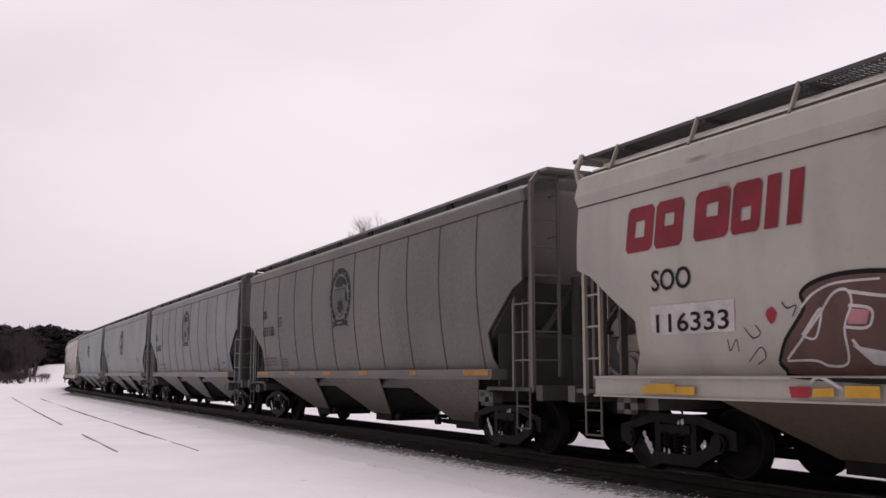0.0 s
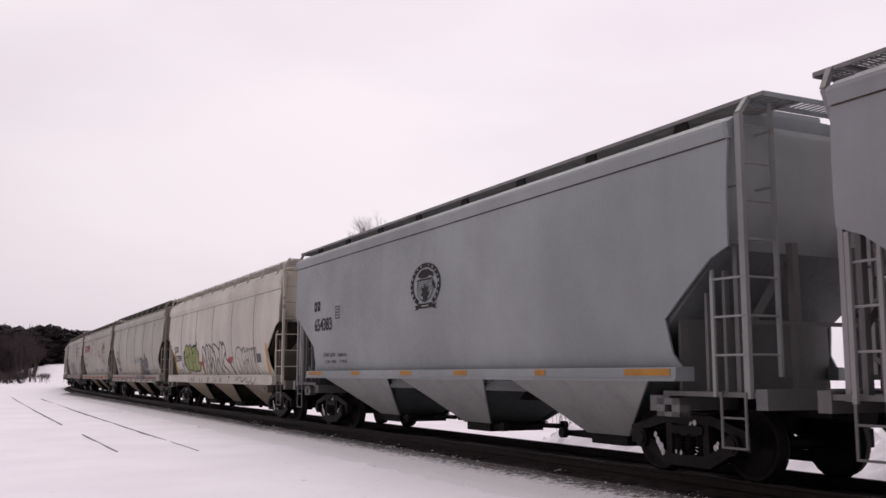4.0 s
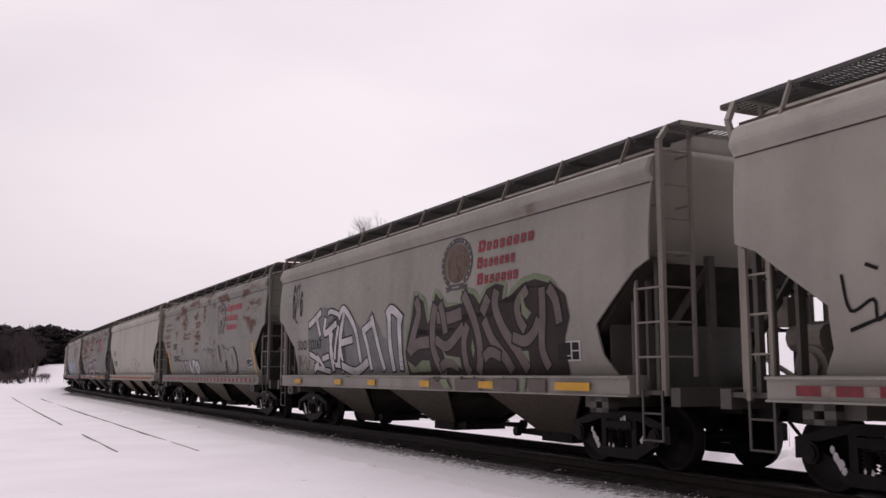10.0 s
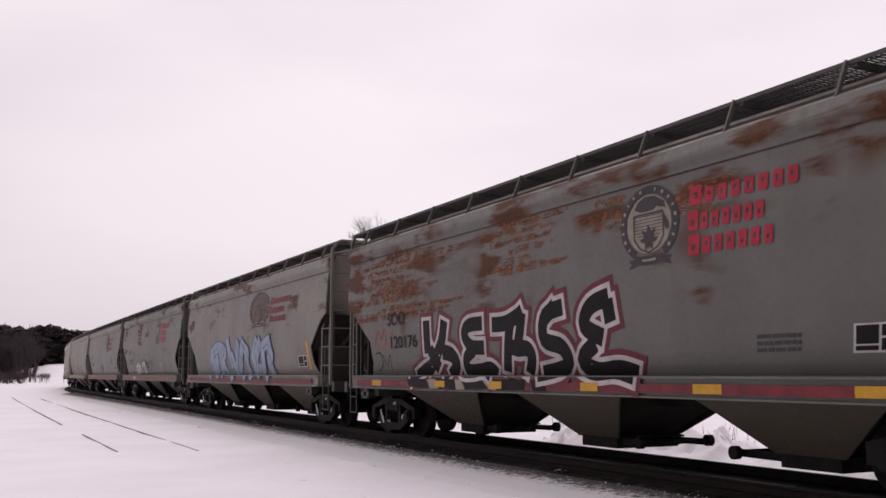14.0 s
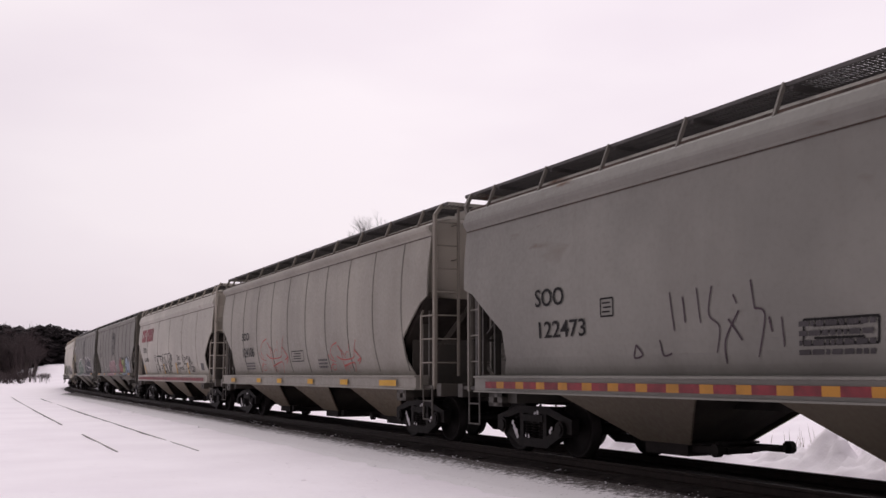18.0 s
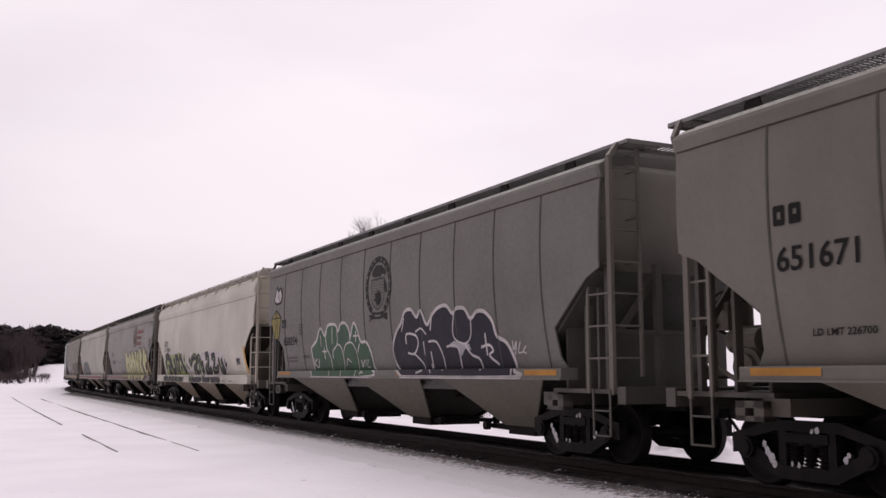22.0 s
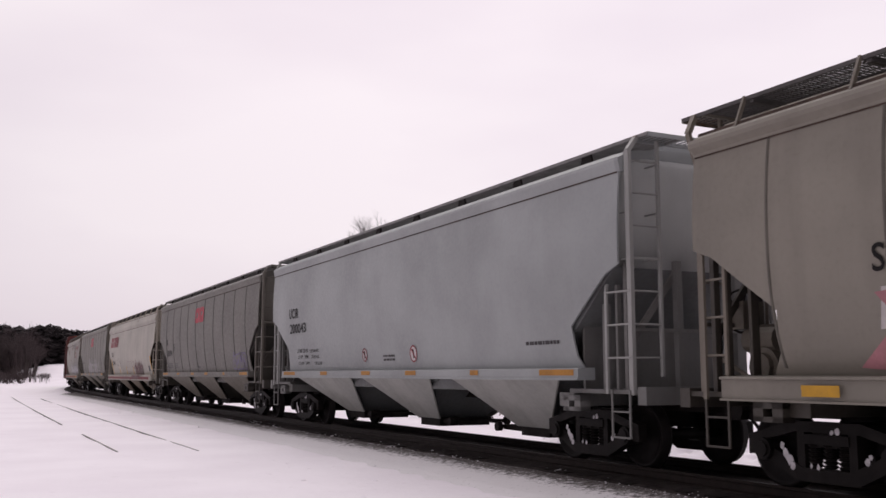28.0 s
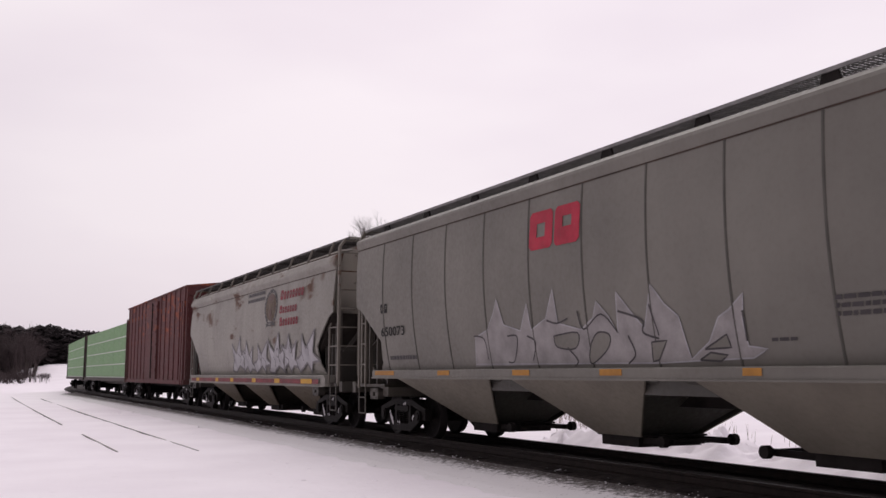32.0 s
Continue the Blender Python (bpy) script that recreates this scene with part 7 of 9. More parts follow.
info(CARS[25], -6.72, -5.5, 1.59, 1.84)
info(CARS[25], -4.98, -4.37, 1.59, 1.82)
info(CARS[25], -0.5, -0.08, 1.55, 1.7)
word_mark(CARS[26], -7.22, -3.96, 2.94, 3.55)
text(CARS[26], "SOO", -6.7, -5.82, 2.37, 2.64)
text(CARS[26], "113946", -6.55, -5.23, 1.87, 2.15)
graffiti(CARS[26], 2.16, 4.83, 1.11, 1.95, "spiky", G_TAUPE, G_MAROON, 5, 187)
slant_bar(CARS[26], -6.79, -6.49, 1.37, 2.24)
slant_bar(CARS[26], -3.72, -3.54, 1.36, 1.78)
slant_bar(CARS[26], -1.11, -0.94, 1.36, 1.78)
slant_bar(CARS[26], 1.38, 1.54, 1.35, 1.8)
slant_bar(CARS[26], 7.02, 7.52, 1.37, 2.23)
patch(CARS[26], 6.43, 6.89, 1.49, 1.76, G_DARK)
red_mark(CARS[27], -0.72, 0.69, 3.3, 3.91)
text(CARS[27], "650073", -6.86, -5.64, 2.14, 2.34)
mark_blocks(CARS[27], -6.87, -6.53, 2.64, 2.84)
info(CARS[27], 5.34, 6.11, 1.92, 2.18)
info(CARS[27], 4.44, 4.82, 1.69, 1.76)
info(CARS[27], -6.45, -5.11, 1.61, 1.76)
emblem_gold(CARS[28], 2.26, 3.6, 2.65, 3.85)
name_blocks(CARS[28], 3.84, 6.05, 3.45, 3.68, 8)
name_blocks(CARS[28], 3.82, 5.5, 3.06, 3.24, 7)
name_blocks(CARS[28], 3.84, 5.62, 2.7, 2.9, 7)
graffiti(CARS[28], -1.7, 7.06, 1.36, 2.43, "spiky", G_SILVER, G_GREY, 6, 202)
info(CARS[28], 0.28, 2.26, 3.54, 4.28)

# stains and drips
spray_lines(CARS[15], [[(-2.64, 2.38), (-2.56, 1.88)], [(-2.39, 2.31), (-2.35, 1.98)], [(-2.13, 2.40), (-2.07, 1.96)], [(-1.86, 2.40), (-1.92, 2.06), (-1.74, 1.90), (-1.79, 1.59)], [(-1.50, 2.27), (-1.44, 2.16)], [(-1.21, 2.42), (-1.16, 2.09)], [(-1.16, 2.09), (-1.00, 2.01), (-1.10, 1.53)], [(-0.94, 1.98), (-0.89, 1.81)], [(-0.75, 1.97), (-0.71, 1.64)], [(-2.86, 1.78), (-2.79, 1.58), (-2.62, 1.60)], [(-3.36, 1.73), (-3.23, 1.59), (-3.41, 1.56), (-3.36, 1.73)], [(-1.59, 1.99), (-1.36, 1.73)], [(-1.41, 2.08), (-1.64, 1.74), (-1.62, 1.46)]], 0.026, G_PLUM, 1)
rust_strokes(CARS[14], -8.12, -6.46, 3.18, 3.90, 6, 1, RUST_STAIN)
rust_strokes(CARS[14], -3.03, -1.50, 2.73, 3.90, 9, 2, RUST_STAIN)
rust_strokes(CARS[14], -7.78, -6.41, 2.45, 2.67, 2, 3, RUST_STAIN)
rust_strokes(CARS[10], -7.55, -6.20, 2.12, 3.65, 6, 4, RUST_STAIN)
rust_strokes(CARS[10], -3.94, -2.92, 3.08, 3.73, 5, 5, RUST_STAIN)
rust_strokes(CARS[10], -3.90, -2.22, 2.68, 2.95, 2, 6, RUST_STAIN)
rust_strokes(CARS[10], -1.48, -0.60, 2.44, 3.62, 6, 7, RUST_STAIN)
rust_strokes(CARS[10], -0.24, 0.27, 3.29, 3.90, 5, 8, RUST_STAIN)
rust_strokes(CARS[12], -7.70, -2.96, 2.46, 3.90, 9, 9, RUST_STAIN)
rust_strokes(CARS[12], -1.77, 1.01, 2.97, 3.90, 6, 10, RUST_STAIN)
rust_strokes(CARS[12], 1.36, 2.47, 3.33, 3.81, 3, 11, RUST_STAIN)
rust_strokes(CARS[12], 3.31, 4.39, 3.33, 3.74, 4, 12, RUST_STAIN)
rust_blotch(CARS[7], 4.18, 5.29, 2.12, 3.50, 22, 13, OCHRE_STAIN)
rust_blotch(CARS[7], 1.85, 3.08, 2.31, 2.95, 12, 14, OCHRE_STAIN)
rust_blotch(CARS[7], -2.66, -1.75, 2.45, 3.08, 6, 15, OCHRE_STAIN)
rust_blotch(CARS[7], -0.01, 0.43, 2.43, 3.19, 5, 16, OCHRE_STAIN)
# graffiti drawn stroke by stroke
spray_lines(CARS[23], [[(7.34, 3.52), (7.43, 3.72), (7.49, 3.50), (7.59, 3.62)], [(7.12, 2.57), (7.21, 2.97), (7.48, 3.20), (7.80, 3.27)], [(6.83, 2.80), (6.72, 2.96)], [(6.99, 2.81), (6.94, 2.94)], [(7.27, 3.07), (7.23, 2.82), (7.42, 2.90), (7.51, 3.15)], [(7.59, 3.19), (7.54, 2.94), (7.71, 2.98), (7.63, 3.19)], [(7.79, 3.22), (7.75, 2.98), (7.91, 3.11), (7.95, 2.96)], [(8.04, 3.34), (7.99, 3.00)], [(8.04, 3.20), (8.23, 3.22), (8.19, 2.99)], [(8.35, 3.41), (8.15, 3.28), (8.31, 3.22), (8.11, 3.04), (8.34, 3.05)], [(7.20, 2.67), (7.59, 2.89), (7.99, 2.93), (8.34, 2.88)]], 0.045, G_BLACK, 1)
slant_bar(CARS[8], -3.49, -3.29, 1.34, 1.77)
slant_bar(CARS[8], -1.00, -0.80, 1.34, 1.76)
slant_bar(CARS[8], 1.21, 1.41, 1.34, 1.79)
blob(CARS[0], [(-4.38, 1.47), (-4.29, 1.72), (-4.03, 2.04), (-4.07, 2.20), (-3.90, 2.31), (-3.52, 2.37), (-2.99, 2.35), (-2.55, 2.25), (-2.23, 1.86), (-2.27, 1.30), (-4.04, 1.30), (-4.27, 1.38)], G_BROWN, G_BLACK, 0.05, 0, None, 0.14, True)
spray_lines(CARS[0], [[(-4.26, 1.50), (-3.84, 1.94), (-3.64, 2.17), (-3.46, 2.20), (-3.40, 2.06), (-3.49, 1.81), (-3.43, 1.46), (-3.66, 1.42), (-3.87, 1.48), (-4.26, 1.48)], [(-4.05, 1.75), (-3.80, 2.03), (-3.86, 1.73), (-4.03, 1.74)], [(-3.43, 2.18), (-3.16, 2.13), (-2.81, 2.06), (-2.58, 1.87)], [(-3.44, 2.04), (-3.17, 1.99), (-3.16, 1.85), (-3.25, 1.80), (-3.47, 1.82)], [(-3.39, 1.69), (-3.23, 1.57), (-2.84, 1.54)], [(-4.07, 2.05), (-3.90, 2.19), (-3.60, 2.28), (-3.05, 2.28)], [(-3.96, 1.23), (-3.81, 1.30), (-3.53, 1.18)]], 0.037, PATCH_WHITE, 2)
spray_patches(CARS[0], [[(-3.44, 2.01), (-3.18, 1.98), (-3.22, 1.84), (-3.45, 1.85)]], G_PINK, 1)
spray_patches(CARS[0], [[(-3.39, 1.63), (-3.04, 1.57), (-2.61, 1.45), (-2.61, 1.37), (-3.11, 1.43)]], G_SILVERWHITE, 1)
spray_patches(CARS[0], [[(-4.24, 1.20), (-3.93, 1.20), (-3.97, 1.08), (-4.21, 1.08)]], G_RED, 2)
spray_patches(CARS[0], [[(-3.91, 1.18), (-3.64, 1.19), (-3.64, 1.10), (-3.93, 1.09)]], YELLOW, 2)
spray_patches(CARS[0], [[(-4.57, 2.06), (-4.49, 2.09), (-4.42, 2.02), (-4.45, 1.94), (-4.50, 1.89), (-4.55, 1.94), (-4.59, 2.00)]], G_RED, 1)
spray_lines(CARS[0], [[(-4.92, 1.87), (-4.79, 1.75), (-4.67, 1.80), (-4.76, 1.90)], [(-5.20, 1.75), (-5.16, 1.61), (-5.06, 1.74), (-5.02, 1.60)], [(-4.85, 1.48), (-4.67, 1.64), (-4.59, 1.53), (-4.72, 1.44)], [(-4.34, 2.13), (-4.27, 2.06), (-4.14, 2.08), (-4.19, 1.96)]], 0.013, G_BLACK, 1)
spray_patches(CARS[5], [[(-5.06, 2.30), (-5.14, 2.15), (-5.12, 1.92), (-4.99, 1.71), (-4.76, 1.54), (-4.59, 1.50), (-4.81, 1.76), (-4.89, 2.03), (-4.89, 2.25)]], G_BLACK, 0)
blob(CARS[5], [(-4.91, 2.22), (-4.74, 2.43), (-4.43, 2.52), (-4.16, 2.42), (-4.08, 2.20), (-4.13, 1.92), (-4.19, 1.71), (-4.31, 1.49), (-4.59, 1.53), (-4.81, 1.72), (-4.92, 1.95)], G_LIME, G_BLACK, 0.05, 1, None, 0.12, True)
blob(CARS[5], [(-3.52, 2.41), (-3.16, 2.40), (-2.88, 2.41), (-2.80, 2.35), (-2.91, 2.00), (-2.97, 1.67), (-2.89, 1.48), (-3.21, 1.45), (-3.54, 1.52), (-3.38, 1.82), (-3.41, 2.12)], G_LIME, G_BLACK, 0.05, 1, None, 0.12, True)
blob(CARS[5], [(-4.10, 2.42), (-3.89, 2.51), (-3.64, 2.43), (-3.43, 2.16), (-3.39, 1.82), (-3.48, 1.62), (-3.68, 1.49), (-4.04, 1.49), (-4.25, 1.57), (-4.32, 1.75), (-4.18, 1.99), (-4.06, 2.20)], G_LIME, G_BLACK, 0.05, 2, None, 0.12, True)
blob(CARS[5], [(-2.80, 2.37), (-2.64, 2.33), (-2.24, 2.13), (-2.32, 1.96), (-2.43, 1.68), (-2.29, 1.78), (-2.13, 1.80), (-2.04, 1.65), (-2.22, 1.52), (-2.51, 1.46), (-2.89, 1.48), (-2.97, 1.67), (-2.89, 1.99)], G_LIME, G_BLACK, 0.05, 3, None, 0.1, False)
spray_patches(CARS[5], [[(-3.54, 2.40), (-3.15, 2.48), (-2.79, 2.48), (-2.52, 2.61), (-2.60, 2.46), (-2.71, 2.36), (-2.80, 2.38), (-3.16, 2.38)]], G_BLACK, 4)
spray_lines(CARS[5], [[(-4.66, 2.39), (-4.73, 2.17), (-4.62, 1.98), (-4.48, 2.08), (-4.40, 1.97), (-4.33, 2.15)], [(-3.93, 2.23), (-4.07, 1.95), (-4.19, 1.74)], [(-3.93, 2.19), (-3.76, 1.90), (-3.62, 1.73)], [(-3.67, 1.76), (-3.38, 1.77), (-3.14, 1.84)], [(-3.37, 2.29), (-3.34, 2.12), (-3.21, 2.21), (-3.17, 2.11)], [(-3.16, 2.31), (-3.09, 1.94)], [(-2.93, 2.32), (-2.98, 2.20)]], 0.03, G_BLACK, 5)
spray_patches(CARS[5], [[(-2.11, 1.76), (-2.01, 1.81), (-1.79, 1.83), (-1.74, 1.96), (-1.60, 1.98), (-1.65, 1.69), (-1.72, 1.51), (-1.84, 1.51), (-1.76, 1.66), (-2.02, 1.69)]], G_RED, 2)
spray_lines(CARS[5], [[(-3.56, 1.22), (-3.49, 1.06), (-3.34, 1.10)], [(-3.29, 1.22), (-3.21, 1.08), (-3.11, 1.22)], [(-3.04, 1.23), (-3.03, 1.08)], [(-2.90, 1.21), (-3.02, 1.14), (-2.89, 1.08)], [(-2.85, 1.21), (-2.82, 1.10), (-2.71, 1.11), (-2.72, 1.22)], [(-2.46, 1.24), (-2.62, 1.20), (-2.49, 1.13), (-2.66, 1.09)]], 0.027, G_BLACK, 1)
spray_lines(CARS[5], [[(-5.68, 1.63), (-5.55, 1.78), (-5.46, 1.63)], [(-5.42, 1.78), (-5.39, 1.65), (-5.31, 1.75), (-5.26, 1.64)], [(-5.21, 1.75), (-5.24, 1.54), (-5.37, 1.51)], [(-5.17, 1.72), (-5.01, 1.74), (-5.10, 1.81), (-5.11, 1.64)]], 0.024, G_BLACK, 1)
spray_lines(CARS[5], [[(-1.61, 1.36), (-1.63, 2.09), (-1.54, 2.38), (-1.27, 2.26), (-0.92, 1.76), (-0.75, 1.34)], [(-1.27, 1.96), (-1.21, 1.56), (-1.30, 1.34)], [(-1.01, 1.56), (-1.05, 2.22), (-0.96, 2.41), (-0.66, 2.31), (-0.54, 1.56), (-0.67, 1.34)], [(-0.51, 2.43), (0.37, 2.13)], [(-0.29, 2.24), (-0.34, 1.55), (-0.05, 1.94), (0.10, 1.69), (-0.06, 1.34)], [(0.14, 2.12), (0.24, 2.43), (1.10, 2.19)], [(0.30, 2.13), (0.44, 1.87), (0.32, 1.41), (0.54, 1.33)], [(0.74, 1.91), (0.60, 1.54), (0.73, 1.34)], [(1.06, 1.90), (1.10, 2.26), (1.21, 2.48), (1.51, 2.27), (1.40, 1.89), (1.30, 1.53)]], 0.062, G_BLACK, 1)
spray_lines(CARS[5], [[(1.51, 2.27), (1.59, 2.46), (2.00, 2.17), (1.66, 1.88), (1.56, 1.66), (1.95, 1.51), (2.27, 1.36)], [(1.98, 2.11), (2.05, 1.85), (2.41, 1.73), (2.77, 1.52), (3.06, 1.33)], [(0.88, 1.91), (1.13, 1.54), (1.47, 1.40)], [(-0.66, 1.96), (-0.46, 1.70)], [(-1.54, 2.09), (-1.41, 1.77)]], 0.053, G_BLACK, 1)
spray_lines(CARS[5], [[(-1.61, 1.23), (-1.52, 1.04)], [(-1.10, 1.22), (-1.21, 1.04)], [(-0.02, 1.23), (-0.22, 1.04)], [(-0.22, 1.22), (-0.26, 1.07)], [(0.78, 1.23), (0.83, 1.04)], [(1.13, 1.23), (1.04, 1.07)], [(1.87, 1.24), (1.73, 1.04)], [(1.64, 1.24), (1.67, 1.05)], [(3.01, 1.26), (2.85, 1.21), (2.83, 1.04)]], 0.062, G_BLACK, 1)
spray_patches(CARS[5], [[(2.16, 1.86), (2.49, 1.92), (2.92, 1.94), (3.03, 1.87), (2.85, 1.81), (2.70, 1.70), (2.41, 1.75)]], G_RED, 1)
spray_lines(CARS[5], [[(3.75, 1.35), (3.44, 1.47), (3.28, 1.75), (3.40, 2.06), (3.60, 2.22), (3.91, 2.20), (4.08, 2.10), (4.13, 1.87), (4.24, 1.65), (4.29, 1.39)], [(4.08, 2.10), (4.20, 2.15), (4.31, 1.98)], [(4.26, 2.02), (4.32, 2.18), (4.49, 2.15), (4.59, 1.78), (4.63, 1.49), (4.45, 1.34)], [(4.52, 2.11), (4.71, 2.05), (4.77, 2.15), (4.89, 2.13), (4.91, 1.77), (5.00, 1.49), (5.15, 1.35)], [(4.92, 2.06), (5.03, 2.15), (5.13, 1.97), (5.16, 1.70), (5.30, 1.49), (5.49, 1.35)], [(5.16, 2.08), (5.27, 2.15), (5.38, 1.96), (5.41, 1.62), (5.59, 1.42), (5.68, 1.34)], [(5.36, 2.07), (5.47, 2.16), (5.57, 2.02), (5.63, 1.62), (5.64, 1.54)]], 0.034, G_BLACK, 1)
spray_lines(CARS[5], [[(5.53, 2.09), (5.63, 2.17), (5.74, 2.01), (5.74, 1.68), (5.82, 1.42), (6.04, 1.34)], [(5.77, 2.11), (5.83, 2.17), (5.90, 2.00), (5.91, 1.81), (5.97, 1.61), (6.05, 1.54), (6.38, 1.35)], [(3.52, 1.90), (3.71, 1.81), (3.77, 1.66), (4.05, 1.37)], [(4.64, 1.75), (4.75, 1.81), (4.85, 1.74), (4.74, 1.67)], [(4.24, 1.65), (4.42, 1.79), (4.35, 1.50)], [(5.15, 1.49), (5.27, 1.76)]], 0.03, G_BLACK, 1)
spray_lines(CARS[5], [[(3.81, 1.25), (3.90, 1.13), (4.16, 1.21), (4.39, 1.25)], [(4.51, 1.25), (4.55, 1.10), (4.88, 1.14), (5.09, 1.25)], [(5.14, 1.24), (5.23, 1.09), (5.52, 1.08), (5.72, 1.25)], [(5.75, 1.22), (5.78, 1.09), (6.02, 1.04), (6.35, 1.26)]], 0.034, G_BLACK, 1)
spray_lines(CARS[6], [[(-5.02, 1.91), (-4.96, 2.01), (-4.76, 2.05), (-4.67, 1.82), (-4.43, 1.78), (-4.51, 2.09), (-4.46, 2.19), (-4.09, 2.23), (-3.93, 1.99), (-3.74, 1.54)], [(-3.45, 2.27), (-3.14, 2.22), (-3.04, 1.94), (-3.10, 1.64), (-3.03, 1.50)], [(-2.70, 2.21), (-2.53, 2.14), (-2.41, 1.91), (-2.40, 1.74), (-2.27, 1.68)], [(-4.92, 1.90), (-4.89, 1.49), (-4.73, 1.35)], [(-4.43, 1.78), (-4.37, 2.11)], [(-3.45, 2.21), (-3.40, 1.84), (-3.34, 1.47)]], 0.018, G_GREY, 1)
spray_lines(CARS[6], [[(-4.45, 1.54), (-4.27, 1.42)], [(-3.53, 1.69), (-3.42, 1.47)], [(-2.67, 1.59), (-2.57, 1.46)]], 0.046, G_PURPLE, 1)
spray_patches(CARS[6], [[(-6.72, 2.26), (-6.29, 2.38), (-6.18, 2.19), (-6.60, 2.07)], [(-6.16, 2.30), (-5.93, 2.32), (-5.88, 2.13), (-6.04, 2.10)], [(-6.32, 1.72), (-5.84, 1.72), (-5.91, 1.50), (-6.09, 1.41)], [(-5.81, 1.70), (-5.72, 1.70), (-5.74, 1.43), (-5.91, 1.43)], [(-5.65, 1.70), (-5.39, 1.78), (-5.03, 1.59), (-5.57, 1.53)]], G_DARK, 0)
blob(CARS[8], [(-3.68, 2.15), (-3.48, 2.32), (-3.08, 2.34), (-2.81, 2.20), (-2.71, 1.94), (-2.79, 1.76), (-2.58, 1.60), (-2.59, 1.29), (-3.26, 1.29), (-3.45, 1.53), (-3.65, 1.89)], G_SMOKE, G_BLACK, 0.04, 1, None, 0.12, True)
blob(CARS[8], [(-2.75, 2.18), (-2.55, 2.30), (-2.23, 2.25), (-2.15, 1.84), (-1.98, 1.51), (-1.88, 1.83), (-1.93, 2.19), (-1.73, 2.23), (-1.59, 2.13), (-1.58, 1.66), (-1.70, 1.39), (-2.10, 1.29), (-2.51, 1.40), (-2.67, 1.77)], G_STEEL, G_BLACK, 0.04, 2, None, 0.12, True)
blob(CARS[8], [(-1.72, 2.25), (-1.28, 2.34), (-0.93, 2.21), (-0.71, 1.86), (-0.51, 1.49), (-0.47, 1.29), (-1.47, 1.29), (-1.53, 1.74), (-1.61, 2.05)], G_SMOKE, G_BLACK, 0.04, 1, None, 0.12, True)
blob(CARS[8], [(-0.65, 2.08), (-0.47, 2.29), (-0.31, 2.28), (-0.21, 2.09), (-0.12, 1.84), (-0.03, 1.49), (0.01, 1.30), (-0.45, 1.29), (-0.52, 1.71)], G_STEEL, G_BLACK, 0.04, 2, None, 0.12, True)
blob(CARS[8], [(-0.11, 2.01), (0.06, 2.25), (0.41, 2.35), (0.81, 2.34), (0.80, 2.13), (0.81, 1.77), (1.02, 1.73), (1.22, 1.54), (1.33, 1.31), (0.06, 1.30), (0.03, 1.63)], G_SMOKE, G_BLACK, 0.04, 1, None, 0.12, True)
blob(CARS[8], [(1.23, 1.47), (1.38, 1.58), (1.62, 1.53), (1.84, 1.38), (1.78, 1.30), (1.35, 1.30)], G_STEEL, G_BLACK, 0.04, 2, None, 0.12, True)
spray_lines(CARS[8], [[(-3.16, 2.08), (-3.22, 1.87), (-3.10, 1.72), (-3.00, 1.88), (-3.12, 2.07)], [(-1.32, 1.99), (-1.26, 1.73), (-1.17, 1.47)], [(-1.32, 1.99), (-1.12, 1.88), (-0.96, 1.50)], [(-3.18, 1.44), (-2.95, 1.54), (-2.77, 1.40)], [(0.29, 1.93), (0.39, 2.02), (0.45, 1.82), (0.33, 1.72)], [(0.50, 1.38), (0.65, 1.51), (0.78, 1.41)], [(-0.33, 1.78), (-0.44, 1.67), (-0.23, 1.63)]], 0.043, G_BLACK, 4)
spray_lines(CARS[8], [[(-0.76, 2.08), (-0.61, 1.71)], [(0.15, 2.04), (0.08, 1.69)], [(-2.27, 2.13), (-2.21, 1.84)], [(0.64, 2.21), (0.67, 1.94)]], 0.044, G_SILVER, 4)
spray_patches(CARS[8], [[(-3.42, 1.24), (-2.59, 1.24), (-2.52, 1.04), (-3.35, 1.04)], [(-2.44, 1.24), (-1.64, 1.25), (-1.77, 1.04), (-2.38, 1.04)], [(-1.51, 1.25), (-0.46, 1.25), (-0.64, 1.04), (-1.46, 1.04)], [(-0.41, 1.25), (0.01, 1.25), (-0.11, 1.04), (-0.47, 1.04)], [(0.11, 1.26), (0.94, 1.26), (0.98, 1.04), (0.19, 1.04)], [(1.03, 1.26), (1.68, 1.26), (1.58, 1.05), (1.06, 1.05)]], G_STEEL, 1)
spray_lines(CARS[8], [[(1.71, 2.32), (1.65, 2.05), (1.81, 1.77)], [(1.52, 2.21), (1.61, 1.96), (1.86, 1.69)], [(1.28, 2.10), (1.48, 1.84), (1.84, 1.41)]], 0.043, G_DARK, 3)
spray_lines(CARS[8], [[(1.86, 1.63), (1.84, 1.89), (2.03, 1.98), (2.16, 1.81), (2.12, 1.70), (1.94, 1.73), (1.79, 1.71)], [(2.19, 1.75), (2.38, 1.89), (2.45, 1.97), (2.41, 1.83), (2.54, 1.82), (2.70, 1.90)], [(1.89, 1.63), (2.29, 1.66), (2.68, 1.61)], [(2.01, 1.70), (2.69, 1.73)]], 0.03, G_DARK, 3)
spray_lines(CARS[8], [[(-6.78, 2.36), (-6.67, 1.98), (-6.39, 2.08), (-6.33, 1.87), (-6.11, 2.07)], [(-6.48, 2.44), (-6.33, 2.38)], [(-6.67, 1.78), (-6.00, 1.96), (-5.69, 1.85)]], 0.042, G_BLACK, 1)
spray_patches(CARS[8], [[(-2.23, 2.25), (-2.06, 2.28), (-1.82, 2.25), (-1.86, 2.14), (-2.13, 2.14)]], G_CREAM, 5)
